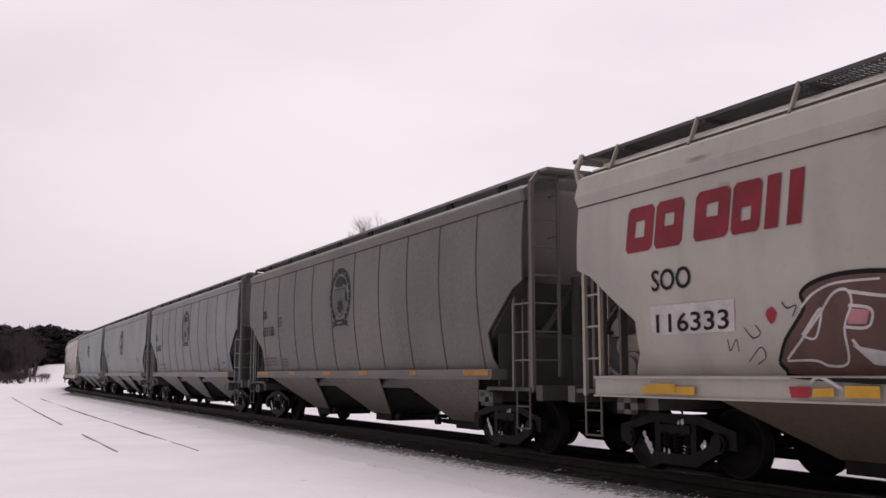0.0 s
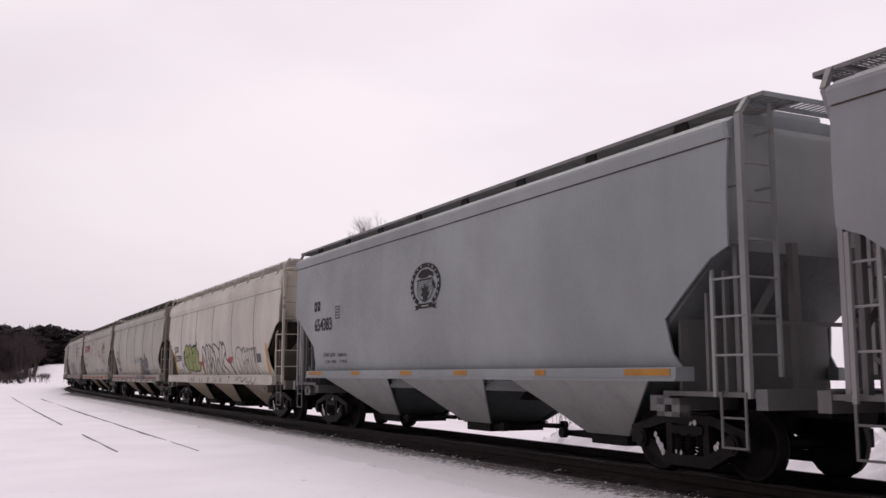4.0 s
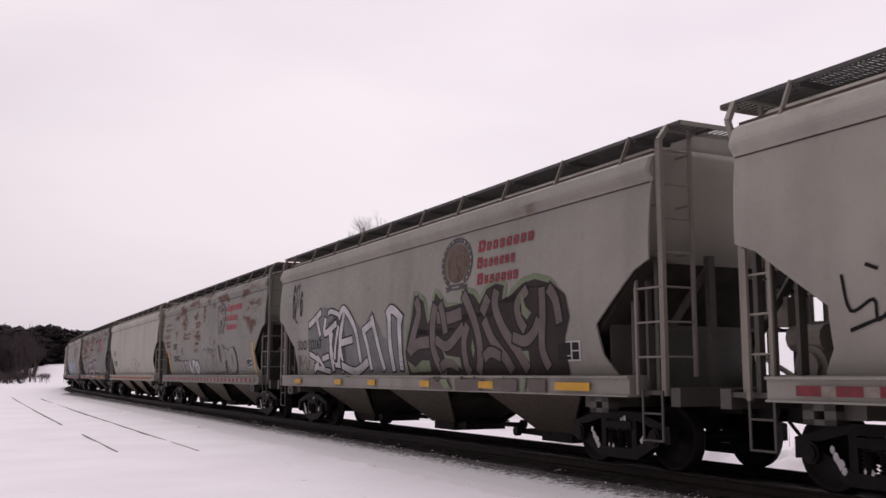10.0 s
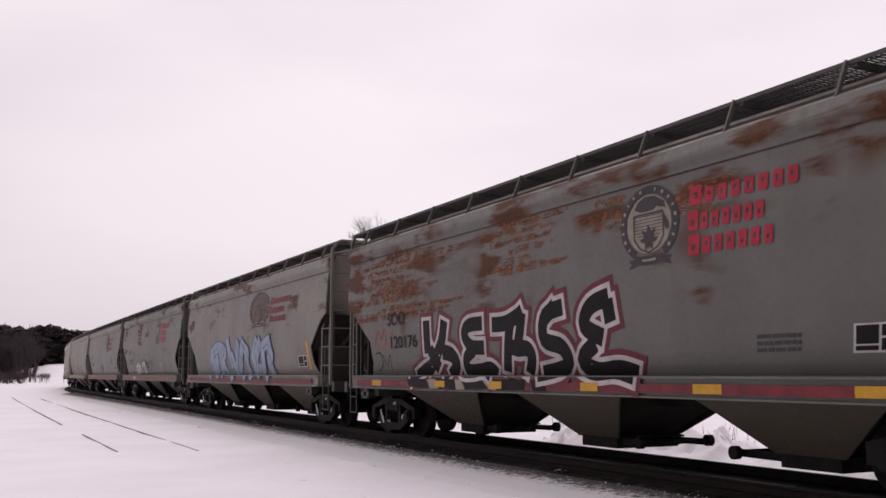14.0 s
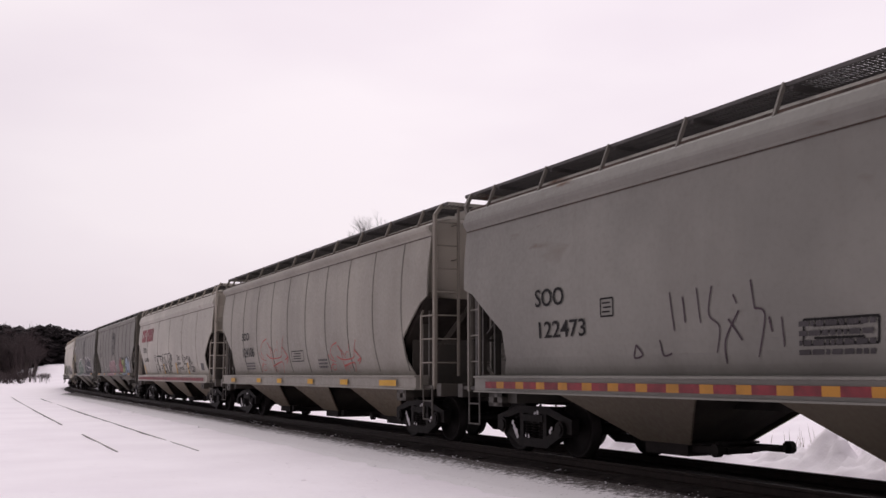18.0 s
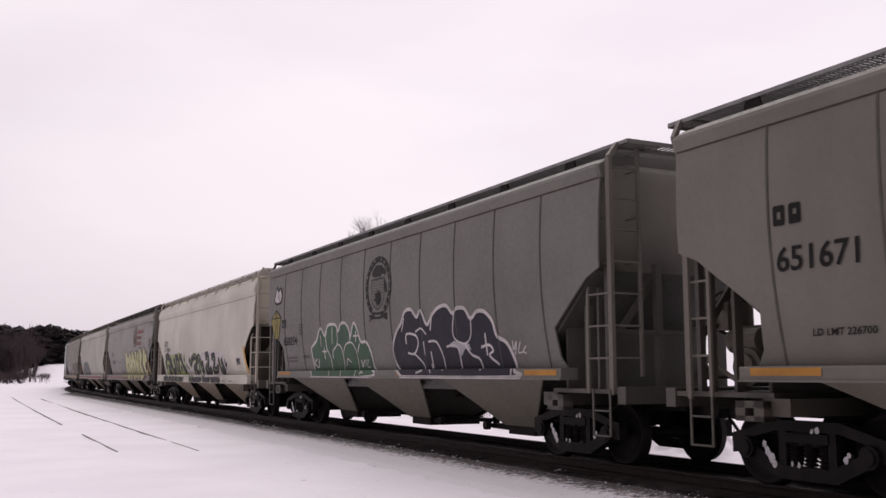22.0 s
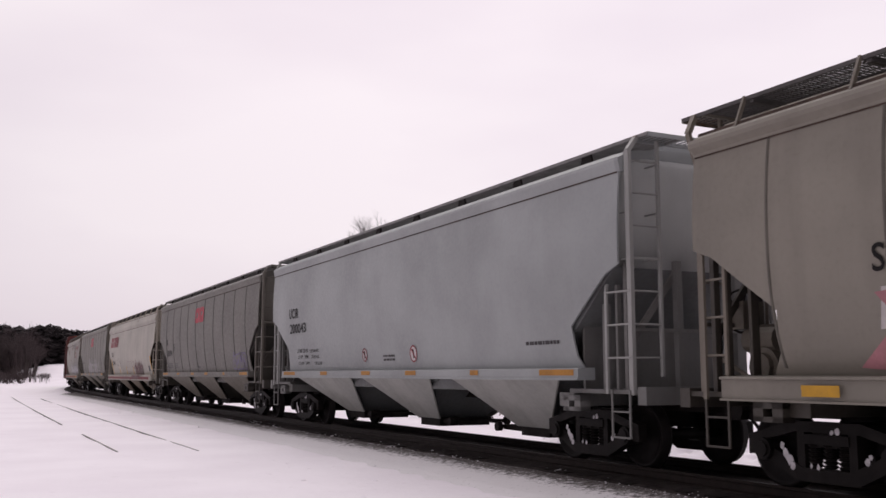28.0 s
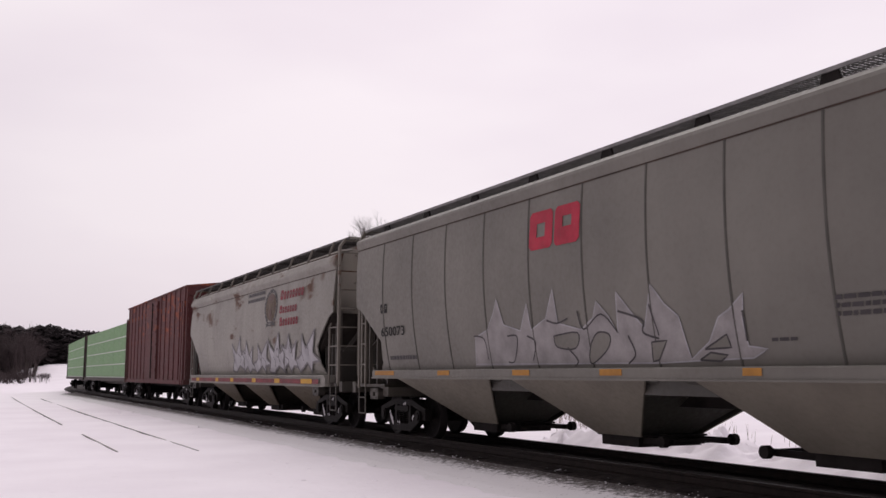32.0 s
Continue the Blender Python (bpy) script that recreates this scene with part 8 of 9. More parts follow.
spray_patches(CARS[8], [[(1.17, 1.85), (1.28, 1.91), (1.39, 1.72), (1.54, 1.53), (1.30, 1.57)]], G_CREAM, 0)
blob(CARS[9], [(0.37, 1.78), (0.76, 2.43), (0.92, 2.91), (1.33, 2.75), (1.51, 2.30), (1.68, 2.44), (1.88, 2.88), (2.32, 2.57), (2.89, 2.52), (3.13, 2.69), (2.96, 2.84), (3.42, 2.73), (3.63, 2.55), (3.91, 2.80), (4.23, 2.86), (4.49, 2.81), (4.38, 2.50), (4.59, 2.41), (4.77, 2.65), (5.09, 2.79), (5.47, 2.83), (5.99, 2.71)], G_UMBER, G_UMBER, 0.02, 0, G_MOSS, 0.10, False)
blob(CARS[9], [(0.37, 1.78), (0.75, 2.34), (1.57, 2.25), (2.32, 2.57), (3.13, 2.62), (3.63, 2.55), (4.38, 2.50), (4.77, 2.65), (5.46, 2.81), (5.99, 2.71), (6.31, 2.53), (6.41, 2.19), (6.26, 1.88), (6.34, 1.32), (0.43, 1.31)], G_UMBER, G_UMBER, 0.02, 0, None, 0.1, False)
bold(CARS[9], [[(0.98, 2.82), (1.11, 2.55), (0.86, 2.17), (0.56, 1.75)], [(0.62, 1.82), (1.02, 1.94), (1.53, 1.96)], [(1.87, 2.66), (1.73, 2.28), (1.71, 1.82), (1.92, 1.47), (2.15, 1.32)], [(1.93, 2.41), (2.43, 2.38), (2.94, 2.44)]], 0.222, G_CLAY, G_BLACK, None, 1, 0.035, 0.12)
bold(CARS[9], [[(1.84, 1.99), (2.29, 1.86), (2.76, 2.06), (3.00, 2.20)], [(2.07, 2.67), (2.18, 2.46), (2.27, 2.10)], [(1.97, 1.46), (2.28, 1.56), (2.70, 1.48)], [(3.17, 2.22), (2.99, 1.92), (3.02, 1.49), (3.15, 1.35)]], 0.189, G_CLAY, G_BLACK, None, 2, 0.035, 0.12)
bold(CARS[9], [[(3.03, 2.78), (3.30, 2.46), (3.54, 2.03), (3.56, 1.62), (3.45, 1.35)], [(3.78, 2.28), (4.04, 1.92), (4.46, 1.59), (4.65, 1.38)], [(3.95, 2.66), (3.72, 2.39)], [(4.25, 2.76), (4.18, 2.50), (4.42, 2.11), (4.87, 1.71), (5.15, 1.40)]], 0.208, G_CLAY, G_BLACK, None, 1, 0.035, 0.12)
bold(CARS[9], [[(3.70, 1.62), (3.96, 1.72), (4.29, 1.63)], [(5.24, 2.70), (4.93, 2.49), (4.96, 2.24), (5.14, 2.05)], [(4.74, 1.95), (5.11, 1.87), (5.41, 2.00), (5.57, 2.20)], [(5.67, 2.69), (5.68, 2.26), (5.62, 1.74), (5.79, 1.43)], [(5.86, 2.67), (6.05, 2.47), (6.15, 2.11)]], 0.179, G_CLAY, G_BLACK, None, 2, 0.035, 0.12)
spray_patches(CARS[9], [[(2.06, 1.86), (2.23, 1.69), (2.79, 1.64), (2.81, 1.42), (2.51, 1.61), (2.17, 1.65)], [(5.05, 2.68), (5.18, 2.42), (5.35, 2.31), (5.21, 2.21), (5.06, 2.31)], [(3.33, 1.97), (3.39, 1.76), (3.31, 1.63), (3.27, 1.80)], [(5.02, 1.71), (5.21, 1.71), (5.22, 1.52)], [(0.44, 1.61), (0.80, 1.48), (1.15, 1.61), (1.48, 1.60), (1.51, 1.39), (0.58, 1.37)]], G_MOSS, 4)
spray_patches(CARS[9], [[(2.15, 1.25), (2.44, 1.25), (2.65, 1.07), (2.37, 1.06)], [(5.11, 1.27), (5.28, 1.27), (5.21, 1.07), (5.10, 1.08)]], G_MOSS, 2)
spray_patches(CARS[9], [[(1.66, 1.25), (2.09, 1.25), (2.43, 1.05), (1.90, 1.05)], [(2.77, 1.25), (3.82, 1.25), (3.72, 1.05), (2.82, 1.04)], [(4.18, 1.25), (4.99, 1.25), (4.98, 1.06), (4.25, 1.05)], [(5.33, 1.26), (5.84, 1.25), (5.83, 1.06), (5.35, 1.06)]], G_CLAY, 1)
spray_patches(CARS[9], [[(-4.20, 2.66), (-3.43, 2.82), (-2.98, 2.89), (-1.94, 2.32), (-1.36, 2.76), (-0.83, 2.17), (-0.50, 2.07), (-0.57, 2.56), (-0.35, 2.75), (0.34, 2.46), (0.20, 1.36), (-4.20, 1.36)]], G_SMOKE, 0)
bold(CARS[9], [[(-4.10, 2.44), (-3.98, 1.58)], [(-3.44, 2.67), (-3.09, 2.88), (-2.35, 2.34), (-2.15, 1.55)], [(-3.09, 2.78), (-3.44, 1.98), (-3.67, 1.52)], [(-3.44, 2.07), (-2.56, 2.14)], [(-1.90, 2.37), (-1.66, 1.93), (-1.57, 1.43)], [(-1.37, 2.62), (-1.10, 2.09), (-0.82, 1.43)], [(-1.91, 2.30), (-1.37, 2.46)]], 0.158, G_SILVERWHITE, G_BLACK, None, 1, 0.035, 0.12)
bold(CARS[9], [[(-0.37, 2.64), (-0.38, 1.97), (-0.31, 1.40)], [(0.15, 2.51), (0.11, 1.42)], [(-0.52, 2.59), (-0.22, 2.70), (0.30, 2.46)], [(-3.44, 1.55), (-2.56, 1.40), (-1.72, 1.62)]], 0.180, G_SILVERWHITE, G_BLACK, None, 2, 0.035, 0.12)
spray_patches(CARS[9], [[(-5.73, 2.60), (-5.08, 2.78), (-4.54, 3.01), (-3.74, 2.90), (-2.99, 2.79), (-3.10, 1.35), (-5.64, 1.35), (-5.15, 1.68), (-5.77, 1.87)]], G_SMOKE, 0)
bold(CARS[9], [[(-5.68, 2.60), (-5.33, 2.69), (-4.72, 2.90)], [(-5.07, 2.77), (-4.79, 2.30)], [(-4.37, 2.73), (-4.47, 2.36), (-4.06, 2.43), (-3.60, 2.57)], [(-3.91, 2.36), (-4.09, 1.95), (-4.05, 1.41)]], 0.157, G_SILVERWHITE, G_BLACK, None, 1, 0.04, 0.12)
bold(CARS[9], [[(-3.46, 2.50), (-3.71, 2.05), (-3.88, 1.70)], [(-5.72, 1.87), (-5.10, 1.68), (-5.52, 1.42)], [(-5.42, 1.54), (-4.80, 1.45), (-4.30, 1.40)], [(-5.12, 1.80), (-4.69, 1.48)], [(-4.77, 1.72), (-4.26, 1.78)]], 0.130, G_SILVERWHITE, G_BLACK, None, 2, 0.04, 0.12)
bold(CARS[9], [[(-3.25, 2.54), (-3.42, 2.15), (-3.32, 1.57), (-3.47, 1.40)], [(-3.89, 1.57), (-3.53, 1.54)], [(-3.60, 1.68), (-3.50, 1.91), (-3.31, 1.62)], [(-4.21, 2.83), (-3.97, 2.87), (-3.46, 2.77)]], 0.115, G_SILVERWHITE, G_BLACK, None, 1, 0.04, 0.12)
spray_patches(CARS[10], [[(-4.31, 1.88), (-3.80, 1.87), (-3.15, 1.90), (-2.69, 1.89), (-2.73, 1.35), (-4.02, 1.33), (-4.16, 1.66)]], G_GREY, 0)
spray_lines(CARS[10], [[(-4.35, 1.88), (-4.15, 1.90), (-3.80, 1.87), (-3.35, 1.92), (-3.15, 1.88), (-2.89, 1.90)], [(-3.51, 1.70), (-3.16, 1.69)]], 0.031, G_BLACK, 2)
spray_lines(CARS[10], [[(-4.27, 1.85), (-4.13, 1.59), (-4.02, 1.34)], [(-3.80, 1.77), (-3.66, 1.64), (-3.57, 1.36)], [(-3.15, 1.80), (-3.10, 1.57), (-2.98, 1.40)]], 0.056, G_BLACK, 2)
spray_lines(CARS[10], [[(-4.02, 1.84), (-3.97, 1.59), (-3.89, 1.35)], [(-3.05, 1.82), (-2.97, 1.57), (-2.88, 1.40)], [(-3.39, 1.84), (-3.31, 1.46)]], 0.079, G_SILVERWHITE, 1)
bold(CARS[12], [[(-4.03, 2.38), (-4.03, 1.74)], [(-3.25, 2.34), (-3.42, 1.92), (-3.89, 1.51), (-4.25, 1.39), (-4.61, 1.26)], [(-3.39, 1.76), (-3.01, 1.69), (-2.84, 1.50), (-3.12, 1.29)], [(-3.92, 1.82), (-3.58, 1.44)]], 0.299, G_BLACK, PATCH_WHITE, G_CRIMSON, 0, 0.07, 0.15)
bold(CARS[12], [[(-1.77, 2.22), (-2.29, 2.20), (-2.45, 2.04), (-2.21, 1.83), (-1.74, 1.80)], [(-2.13, 1.77), (-2.43, 1.62), (-2.37, 1.41), (-1.94, 1.40), (-1.56, 1.43), (-1.34, 1.32)]], 0.254, G_BLACK, PATCH_WHITE, G_CRIMSON, 1, 0.07, 0.15)
bold(CARS[12], [[(-1.43, 2.18), (-1.00, 2.18), (-0.58, 2.28), (-0.42, 2.36)], [(-0.79, 2.20), (-0.89, 1.91), (-0.99, 1.38)], [(-0.43, 2.33), (-0.54, 1.95), (-0.65, 1.74)], [(-0.99, 1.84), (-0.63, 1.75), (-0.33, 1.75), (-0.18, 1.61), (-0.28, 1.34)]], 0.262, G_BLACK, PATCH_WHITE, G_CRIMSON, 0, 0.07, 0.15)
bold(CARS[12], [[(0.76, 2.35), (0.27, 2.24), (0.22, 1.88), (0.71, 1.74), (0.84, 1.46), (0.13, 1.34)], [(0.27, 2.21), (0.54, 2.38)]], 0.263, G_BLACK, PATCH_WHITE, G_CRIMSON, 1, 0.07, 0.15)
bold(CARS[12], [[(1.93, 2.42), (1.48, 2.31), (1.32, 2.04), (1.77, 1.85)], [(1.58, 1.78), (1.23, 1.55), (1.61, 1.38), (2.14, 1.40), (2.54, 1.32)], [(1.89, 2.38), (1.96, 2.06)]], 0.270, G_BLACK, PATCH_WHITE, G_CRIMSON, 0, 0.07, 0.15)
spray_patches(CARS[12], [[(-4.78, 1.24), (-3.84, 1.25), (-3.72, 1.08), (-4.64, 1.08)], [(-3.47, 1.25), (-2.68, 1.25), (-2.63, 1.07), (-3.36, 1.07)], [(-2.41, 1.25), (-1.68, 1.26), (-1.42, 1.09), (-2.27, 1.08)], [(-1.28, 1.25), (-0.21, 1.25), (-0.26, 1.08), (-1.16, 1.07)], [(-0.07, 1.24), (0.39, 1.24), (0.37, 1.08), (-0.01, 1.07)]], G_BLACK, 1)
spray_patches(CARS[12], [[(-3.90, 1.23), (-3.47, 1.25), (-3.30, 1.07), (-3.72, 1.06)], [(-2.68, 1.24), (-2.45, 1.24), (-2.27, 1.06), (-2.63, 1.06)], [(-1.68, 1.25), (-1.28, 1.23), (-1.15, 1.06), (-1.42, 1.08)]], G_CREAM, 1)
spray_lines(CARS[12], [[(-6.69, 2.00), (-6.50, 2.27), (-6.33, 2.08), (-6.16, 2.30), (-6.08, 2.02)], [(-6.60, 1.95), (-5.83, 1.97)], [(-5.91, 2.15), (-5.74, 2.19), (-5.75, 2.06)]], 0.037, G_REDLINE, 1)
spray_lines(CARS[12], [[(-6.69, 1.77), (-6.43, 1.79), (-6.34, 1.54), (-6.61, 1.40)], [(-6.31, 1.76), (-6.09, 1.53), (-5.92, 1.75), (-5.88, 1.40)]], 0.023, G_BLACK, 1)
blob(CARS[14], [(-2.92, 2.00), (-2.80, 2.00), (-2.51, 1.86), (-2.26, 1.78), (-2.35, 1.40), (-2.81, 1.35), (-2.83, 1.57), (-2.92, 1.84)], PATCH_WHITE, G_BLACK, 0.035, 0, None, 0.12, True)
blob(CARS[14], [(-3.40, 1.74), (-3.28, 1.91), (-3.09, 1.96), (-2.92, 1.81), (-2.83, 1.57), (-2.88, 1.39), (-2.95, 1.32), (-3.28, 1.32), (-3.29, 1.53)], PATCH_WHITE, G_BLACK, 0.035, 1, None, 0.12, True)
blob(CARS[14], [(-3.75, 1.66), (-3.71, 1.84), (-3.63, 1.88), (-3.44, 1.77), (-3.30, 1.53), (-3.28, 1.34), (-3.55, 1.30), (-3.70, 1.41)], PATCH_WHITE, G_BLACK, 0.035, 2, None, 0.12, True)
blob(CARS[14], [(-2.81, 1.38), (-2.81, 1.57), (-2.69, 1.70), (-2.49, 1.68), (-2.34, 1.56), (-2.35, 1.35)], PATCH_WHITE, G_BLACK, 0.035, 3, None, 0.12, True)
spray_lines(CARS[14], [[(-3.18, 1.78), (-3.09, 1.61), (-3.05, 1.38)], [(-3.38, 1.59), (-3.27, 1.47)]], 0.024, G_BLACK, 5)
spray_lines(CARS[14], [[(-3.59, 1.26), (-3.54, 1.14), (-3.41, 1.06)], [(-3.28, 1.25), (-3.14, 1.17), (-3.19, 1.07)], [(-2.78, 1.27), (-2.72, 1.18), (-2.76, 1.07)]], 0.024, G_BLACK, 1)
spray_patches(CARS[14], [[(-3.57, 1.26), (-2.82, 1.27), (-2.83, 1.09), (-3.48, 1.08)]], G_SILVERWHITE, 0)
spray_lines(CARS[17], [[(-3.00, 2.16), (-2.59, 2.18), (-1.66, 2.15)], [(-2.83, 2.07), (-2.67, 1.75), (-2.57, 1.50)], [(-3.00, 2.16), (-2.78, 1.79), (-2.40, 1.71)], [(-2.13, 1.73), (-1.68, 1.71), (-1.74, 1.62), (-2.04, 1.61), (-1.90, 1.36)], [(-1.51, 2.29), (-1.49, 1.75), (-1.32, 1.42)], [(-1.51, 2.29), (-1.20, 1.94), (-0.75, 1.54), (-0.40, 1.36)], [(-1.05, 2.22), (-0.50, 2.24), (-0.11, 2.23), (0.32, 2.27)], [(-1.29, 1.73), (-1.17, 1.75), (-1.12, 1.54), (-1.32, 1.48)], [(-0.24, 1.46), (-0.15, 1.70), (-0.05, 1.44), (-0.24, 1.44)], [(0.49, 2.25), (0.50, 1.91), (0.35, 1.69), (0.63, 1.73)], [(-0.64, 2.02), (-0.61, 1.84), (-0.49, 1.79), (-0.38, 1.86), (-0.36, 1.99)], [(0.02, 2.05), (0.05, 1.87)]], 0.037, G_BLACK, 1)
spray_lines(CARS[17], [[(0.17, 2.04), (0.15, 1.84)], [(0.04, 1.77), (0.15, 1.81), (0.22, 1.74)], [(-3.31, 1.77), (-2.95, 1.80)], [(-2.22, 2.06), (-2.07, 1.98), (-2.01, 2.08), (-1.87, 1.90), (-1.71, 2.03)], [(-3.08, 1.58), (-2.96, 1.65), (-3.06, 1.46)], [(-2.85, 1.61), (-2.76, 1.50), (-2.64, 1.64)]], 0.029, G_BLACK, 1)
spray_lines(CARS[17], [[(-3.38, 1.73), (-3.15, 1.35)], [(-2.94, 2.06), (-2.78, 1.83)], [(-2.48, 1.71), (-2.39, 1.44)], [(-1.58, 2.12), (-1.57, 1.75), (-1.64, 1.36)], [(-1.04, 2.12), (-0.85, 1.78), (-0.40, 1.36)], [(-0.25, 2.19), (-0.23, 1.95), (0.07, 1.46)], [(0.38, 2.20), (0.28, 1.81), (0.18, 1.36)], [(-1.19, 1.43), (-0.97, 1.48), (-1.02, 1.38)], [(-2.59, 2.17), (-1.86, 2.15)], [(0.56, 2.19), (0.64, 1.90)]], 0.092, G_BLACK, 1)
spray_lines(CARS[17], [[(-3.19, 1.25), (-3.14, 1.06)], [(-2.01, 1.21), (-1.95, 1.08), (-1.80, 1.24)], [(-1.23, 1.25), (-1.14, 1.13)], [(-0.55, 1.26), (-0.38, 1.06)], [(0.06, 1.23), (-0.06, 1.07)], [(0.32, 1.26), (0.24, 1.07)]], 0.06, G_BLACK, 1)
spray_lines(CARS[17], [[(-3.61, 2.13), (-3.52, 2.20), (-3.32, 2.21), (-3.28, 2.07), (-3.40, 1.96), (-3.55, 1.99), (-3.61, 2.13)], [(-3.49, 2.12), (-3.48, 2.05)], [(-3.37, 2.13), (-3.36, 2.04)], [(-2.98, 1.13), (-2.81, 1.21), (-2.64, 1.12), (-2.42, 1.20)], [(-1.66, 1.15), (-1.52, 1.20), (-1.43, 1.13)]], 0.031, G_BLACK, 1)
blob(CARS[18], [(-2.05, 1.40), (-2.12, 1.70), (-2.03, 2.00), (-1.80, 2.13), (-1.50, 2.12), (-1.36, 1.97), (-1.14, 1.99), (-1.01, 1.76), (-1.07, 1.39)], G_ROSE, G_PALEPINK, 0.035, 0, None, 0.12, True)
blob(CARS[18], [(-1.07, 1.39), (-0.97, 1.67), (-1.29, 1.93), (-0.96, 2.17), (-0.67, 1.82), (-0.43, 1.39)], G_ROSE, G_PALEPINK, 0.035, 1, None, 0.12, True)
blob(CARS[18], [(-0.37, 1.39), (-0.61, 1.82), (-0.66, 2.10), (-0.40, 2.19), (-0.13, 2.13), (-0.14, 1.88), (-0.27, 1.73)], G_ROSE, G_PALEPINK, 0.035, 2, None, 0.12, True)
blob(CARS[18], [(0.17, 1.39), (-0.11, 1.73), (-0.16, 1.96), (-0.03, 2.14), (0.21, 2.17), (0.31, 1.94), (0.36, 1.64), (0.27, 1.39)], G_ROSE, G_PALEPINK, 0.035, 0, None, 0.12, True)
blob(CARS[18], [(0.31, 1.39), (0.31, 1.94), (0.38, 2.12), (0.55, 2.16), (0.71, 2.03), (0.70, 1.89), (0.91, 1.84), (1.08, 1.56), (1.03, 1.39)], G_ROSE, G_PALEPINK, 0.035, 1, None, 0.12, True)
spray_patches(CARS[18], [[(-2.05, 1.40), (1.00, 1.39), (0.96, 1.24), (-1.97, 1.22)]], G_ROSE, 1)
spray_lines(CARS[18], [[(-1.63, 1.65), (-1.54, 1.84), (-1.22, 1.80), (-1.09, 1.52)], [(0.51, 1.70), (0.56, 1.82), (0.75, 1.85)], [(-0.36, 1.74), (-0.06, 1.50)], [(-1.16, 1.39), (-1.24, 1.23)], [(0.08, 1.39), (0.05, 1.23)], [(0.94, 1.39), (0.96, 1.25)]], 0.033, G_PALEPINK, 4)
spray_lines(CARS[18], [[(1.02, 1.94), (0.96, 1.81), (1.09, 1.73), (1.12, 1.87), (1.02, 1.94)], [(1.18, 1.94), (1.19, 1.76)], [(1.28, 1.95), (1.22, 1.82), (1.37, 1.76), (1.39, 1.89)], [(1.52, 1.96), (1.45, 1.79), (1.61, 1.75), (1.58, 1.67), (1.41, 1.72)], [(-4.15, 1.94), (-4.21, 1.60), (-4.05, 1.74)], [(-3.85, 1.88), (-3.90, 1.60), (-3.66, 1.83), (-3.63, 1.59)], [(-3.48, 1.87), (-3.39, 1.62), (-3.26, 1.86)]], 0.028, PATCH_WHITE, 1)
blob(CARS[18], [(2.29, 1.98), (2.40, 2.11), (2.60, 2.15), (2.56, 1.97), (2.63, 1.84), (2.74, 1.91), (2.76, 2.20), (2.88, 2.32), (3.07, 2.27), (3.09, 2.00), (3.07, 1.48), (2.59, 1.47), (2.40, 1.66)], G_SCARLET, G_BLACK, 0.045, 0, None, 0.12, True)
blob(CARS[18], [(3.14, 2.11), (3.25, 2.20), (3.39, 2.10), (3.37, 1.87), (3.29, 1.75), (3.15, 1.81)], G_SCARLET, G_BLACK, 0.045, 1, None, 0.12, True)
blob(CARS[18], [(2.85, 1.76), (3.15, 1.76), (3.38, 1.91), (3.59, 1.94), (3.78, 1.85), (3.86, 1.57), (3.75, 1.37), (3.13, 1.38), (2.98, 1.47)], G_SCARLET, G_BLACK, 0.045, 2, None, 0.12, True)
blob(CARS[19], [(-4.26, 1.26), (-4.40, 1.75), (-4.46, 2.00), (-4.15, 2.14), (-3.99, 2.23), (-3.71, 2.50), (-3.37, 2.29), (-3.19, 2.51), (-2.92, 2.56), (-2.57, 2.52), (-2.41, 2.37), (-2.24, 2.54), (-1.92, 2.54), (-1.69, 2.37), (-1.62, 2.20), (-1.39, 2.52), (-1.18, 2.38), (-0.97, 2.08), (-0.64, 2.06), (-0.38, 1.82), (-0.27, 1.51), (-0.32, 1.28)], G_GREEN, PATCH_WHITE, 0.07, 0, None, 0.12, True)
spray_lines(CARS[19], [[(-3.33, 2.43), (-3.29, 2.01), (-3.02, 1.72), (-2.94, 1.29)], [(-2.83, 2.49), (-2.87, 2.08)], [(-2.49, 2.42), (-2.53, 2.07), (-2.84, 1.90), (-2.85, 1.72)], [(-2.53, 2.07), (-2.25, 1.97), (-2.10, 1.62), (-2.16, 1.29)], [(-2.10, 1.87), (-1.93, 2.04), (-1.55, 2.07), (-1.26, 1.85), (-1.16, 1.44), (-1.25, 1.29)], [(-1.62, 2.20), (-1.70, 2.07)], [(-1.19, 1.85), (-1.05, 2.04)], [(-1.25, 2.34), (-1.29, 2.08)], [(-1.43, 2.22), (-1.11, 2.22)], [(-3.47, 2.00), (-3.44, 1.71)], [(-3.64, 1.91), (-3.29, 1.90)], [(-3.71, 2.31), (-3.68, 2.02)], [(-4.25, 1.75), (-4.32, 1.51)], [(-4.05, 1.73), (-4.25, 1.61), (-4.00, 1.50)], [(-3.91, 1.72), (-3.96, 1.50)], [(-0.99, 1.66), (-0.93, 1.50), (-0.81, 1.66)]], 0.047, PATCH_WHITE, 2)
spray_lines(CARS[19], [[(-0.72, 1.67), (-0.75, 1.51)], [(-0.58, 1.67), (-0.64, 1.51), (-0.46, 1.49)], [(-1.95, 1.53), (-1.87, 1.70), (-1.64, 1.61)], [(-0.93, 1.35), (-0.79, 1.39), (-0.70, 1.34)]], 0.04, PATCH_WHITE, 2)
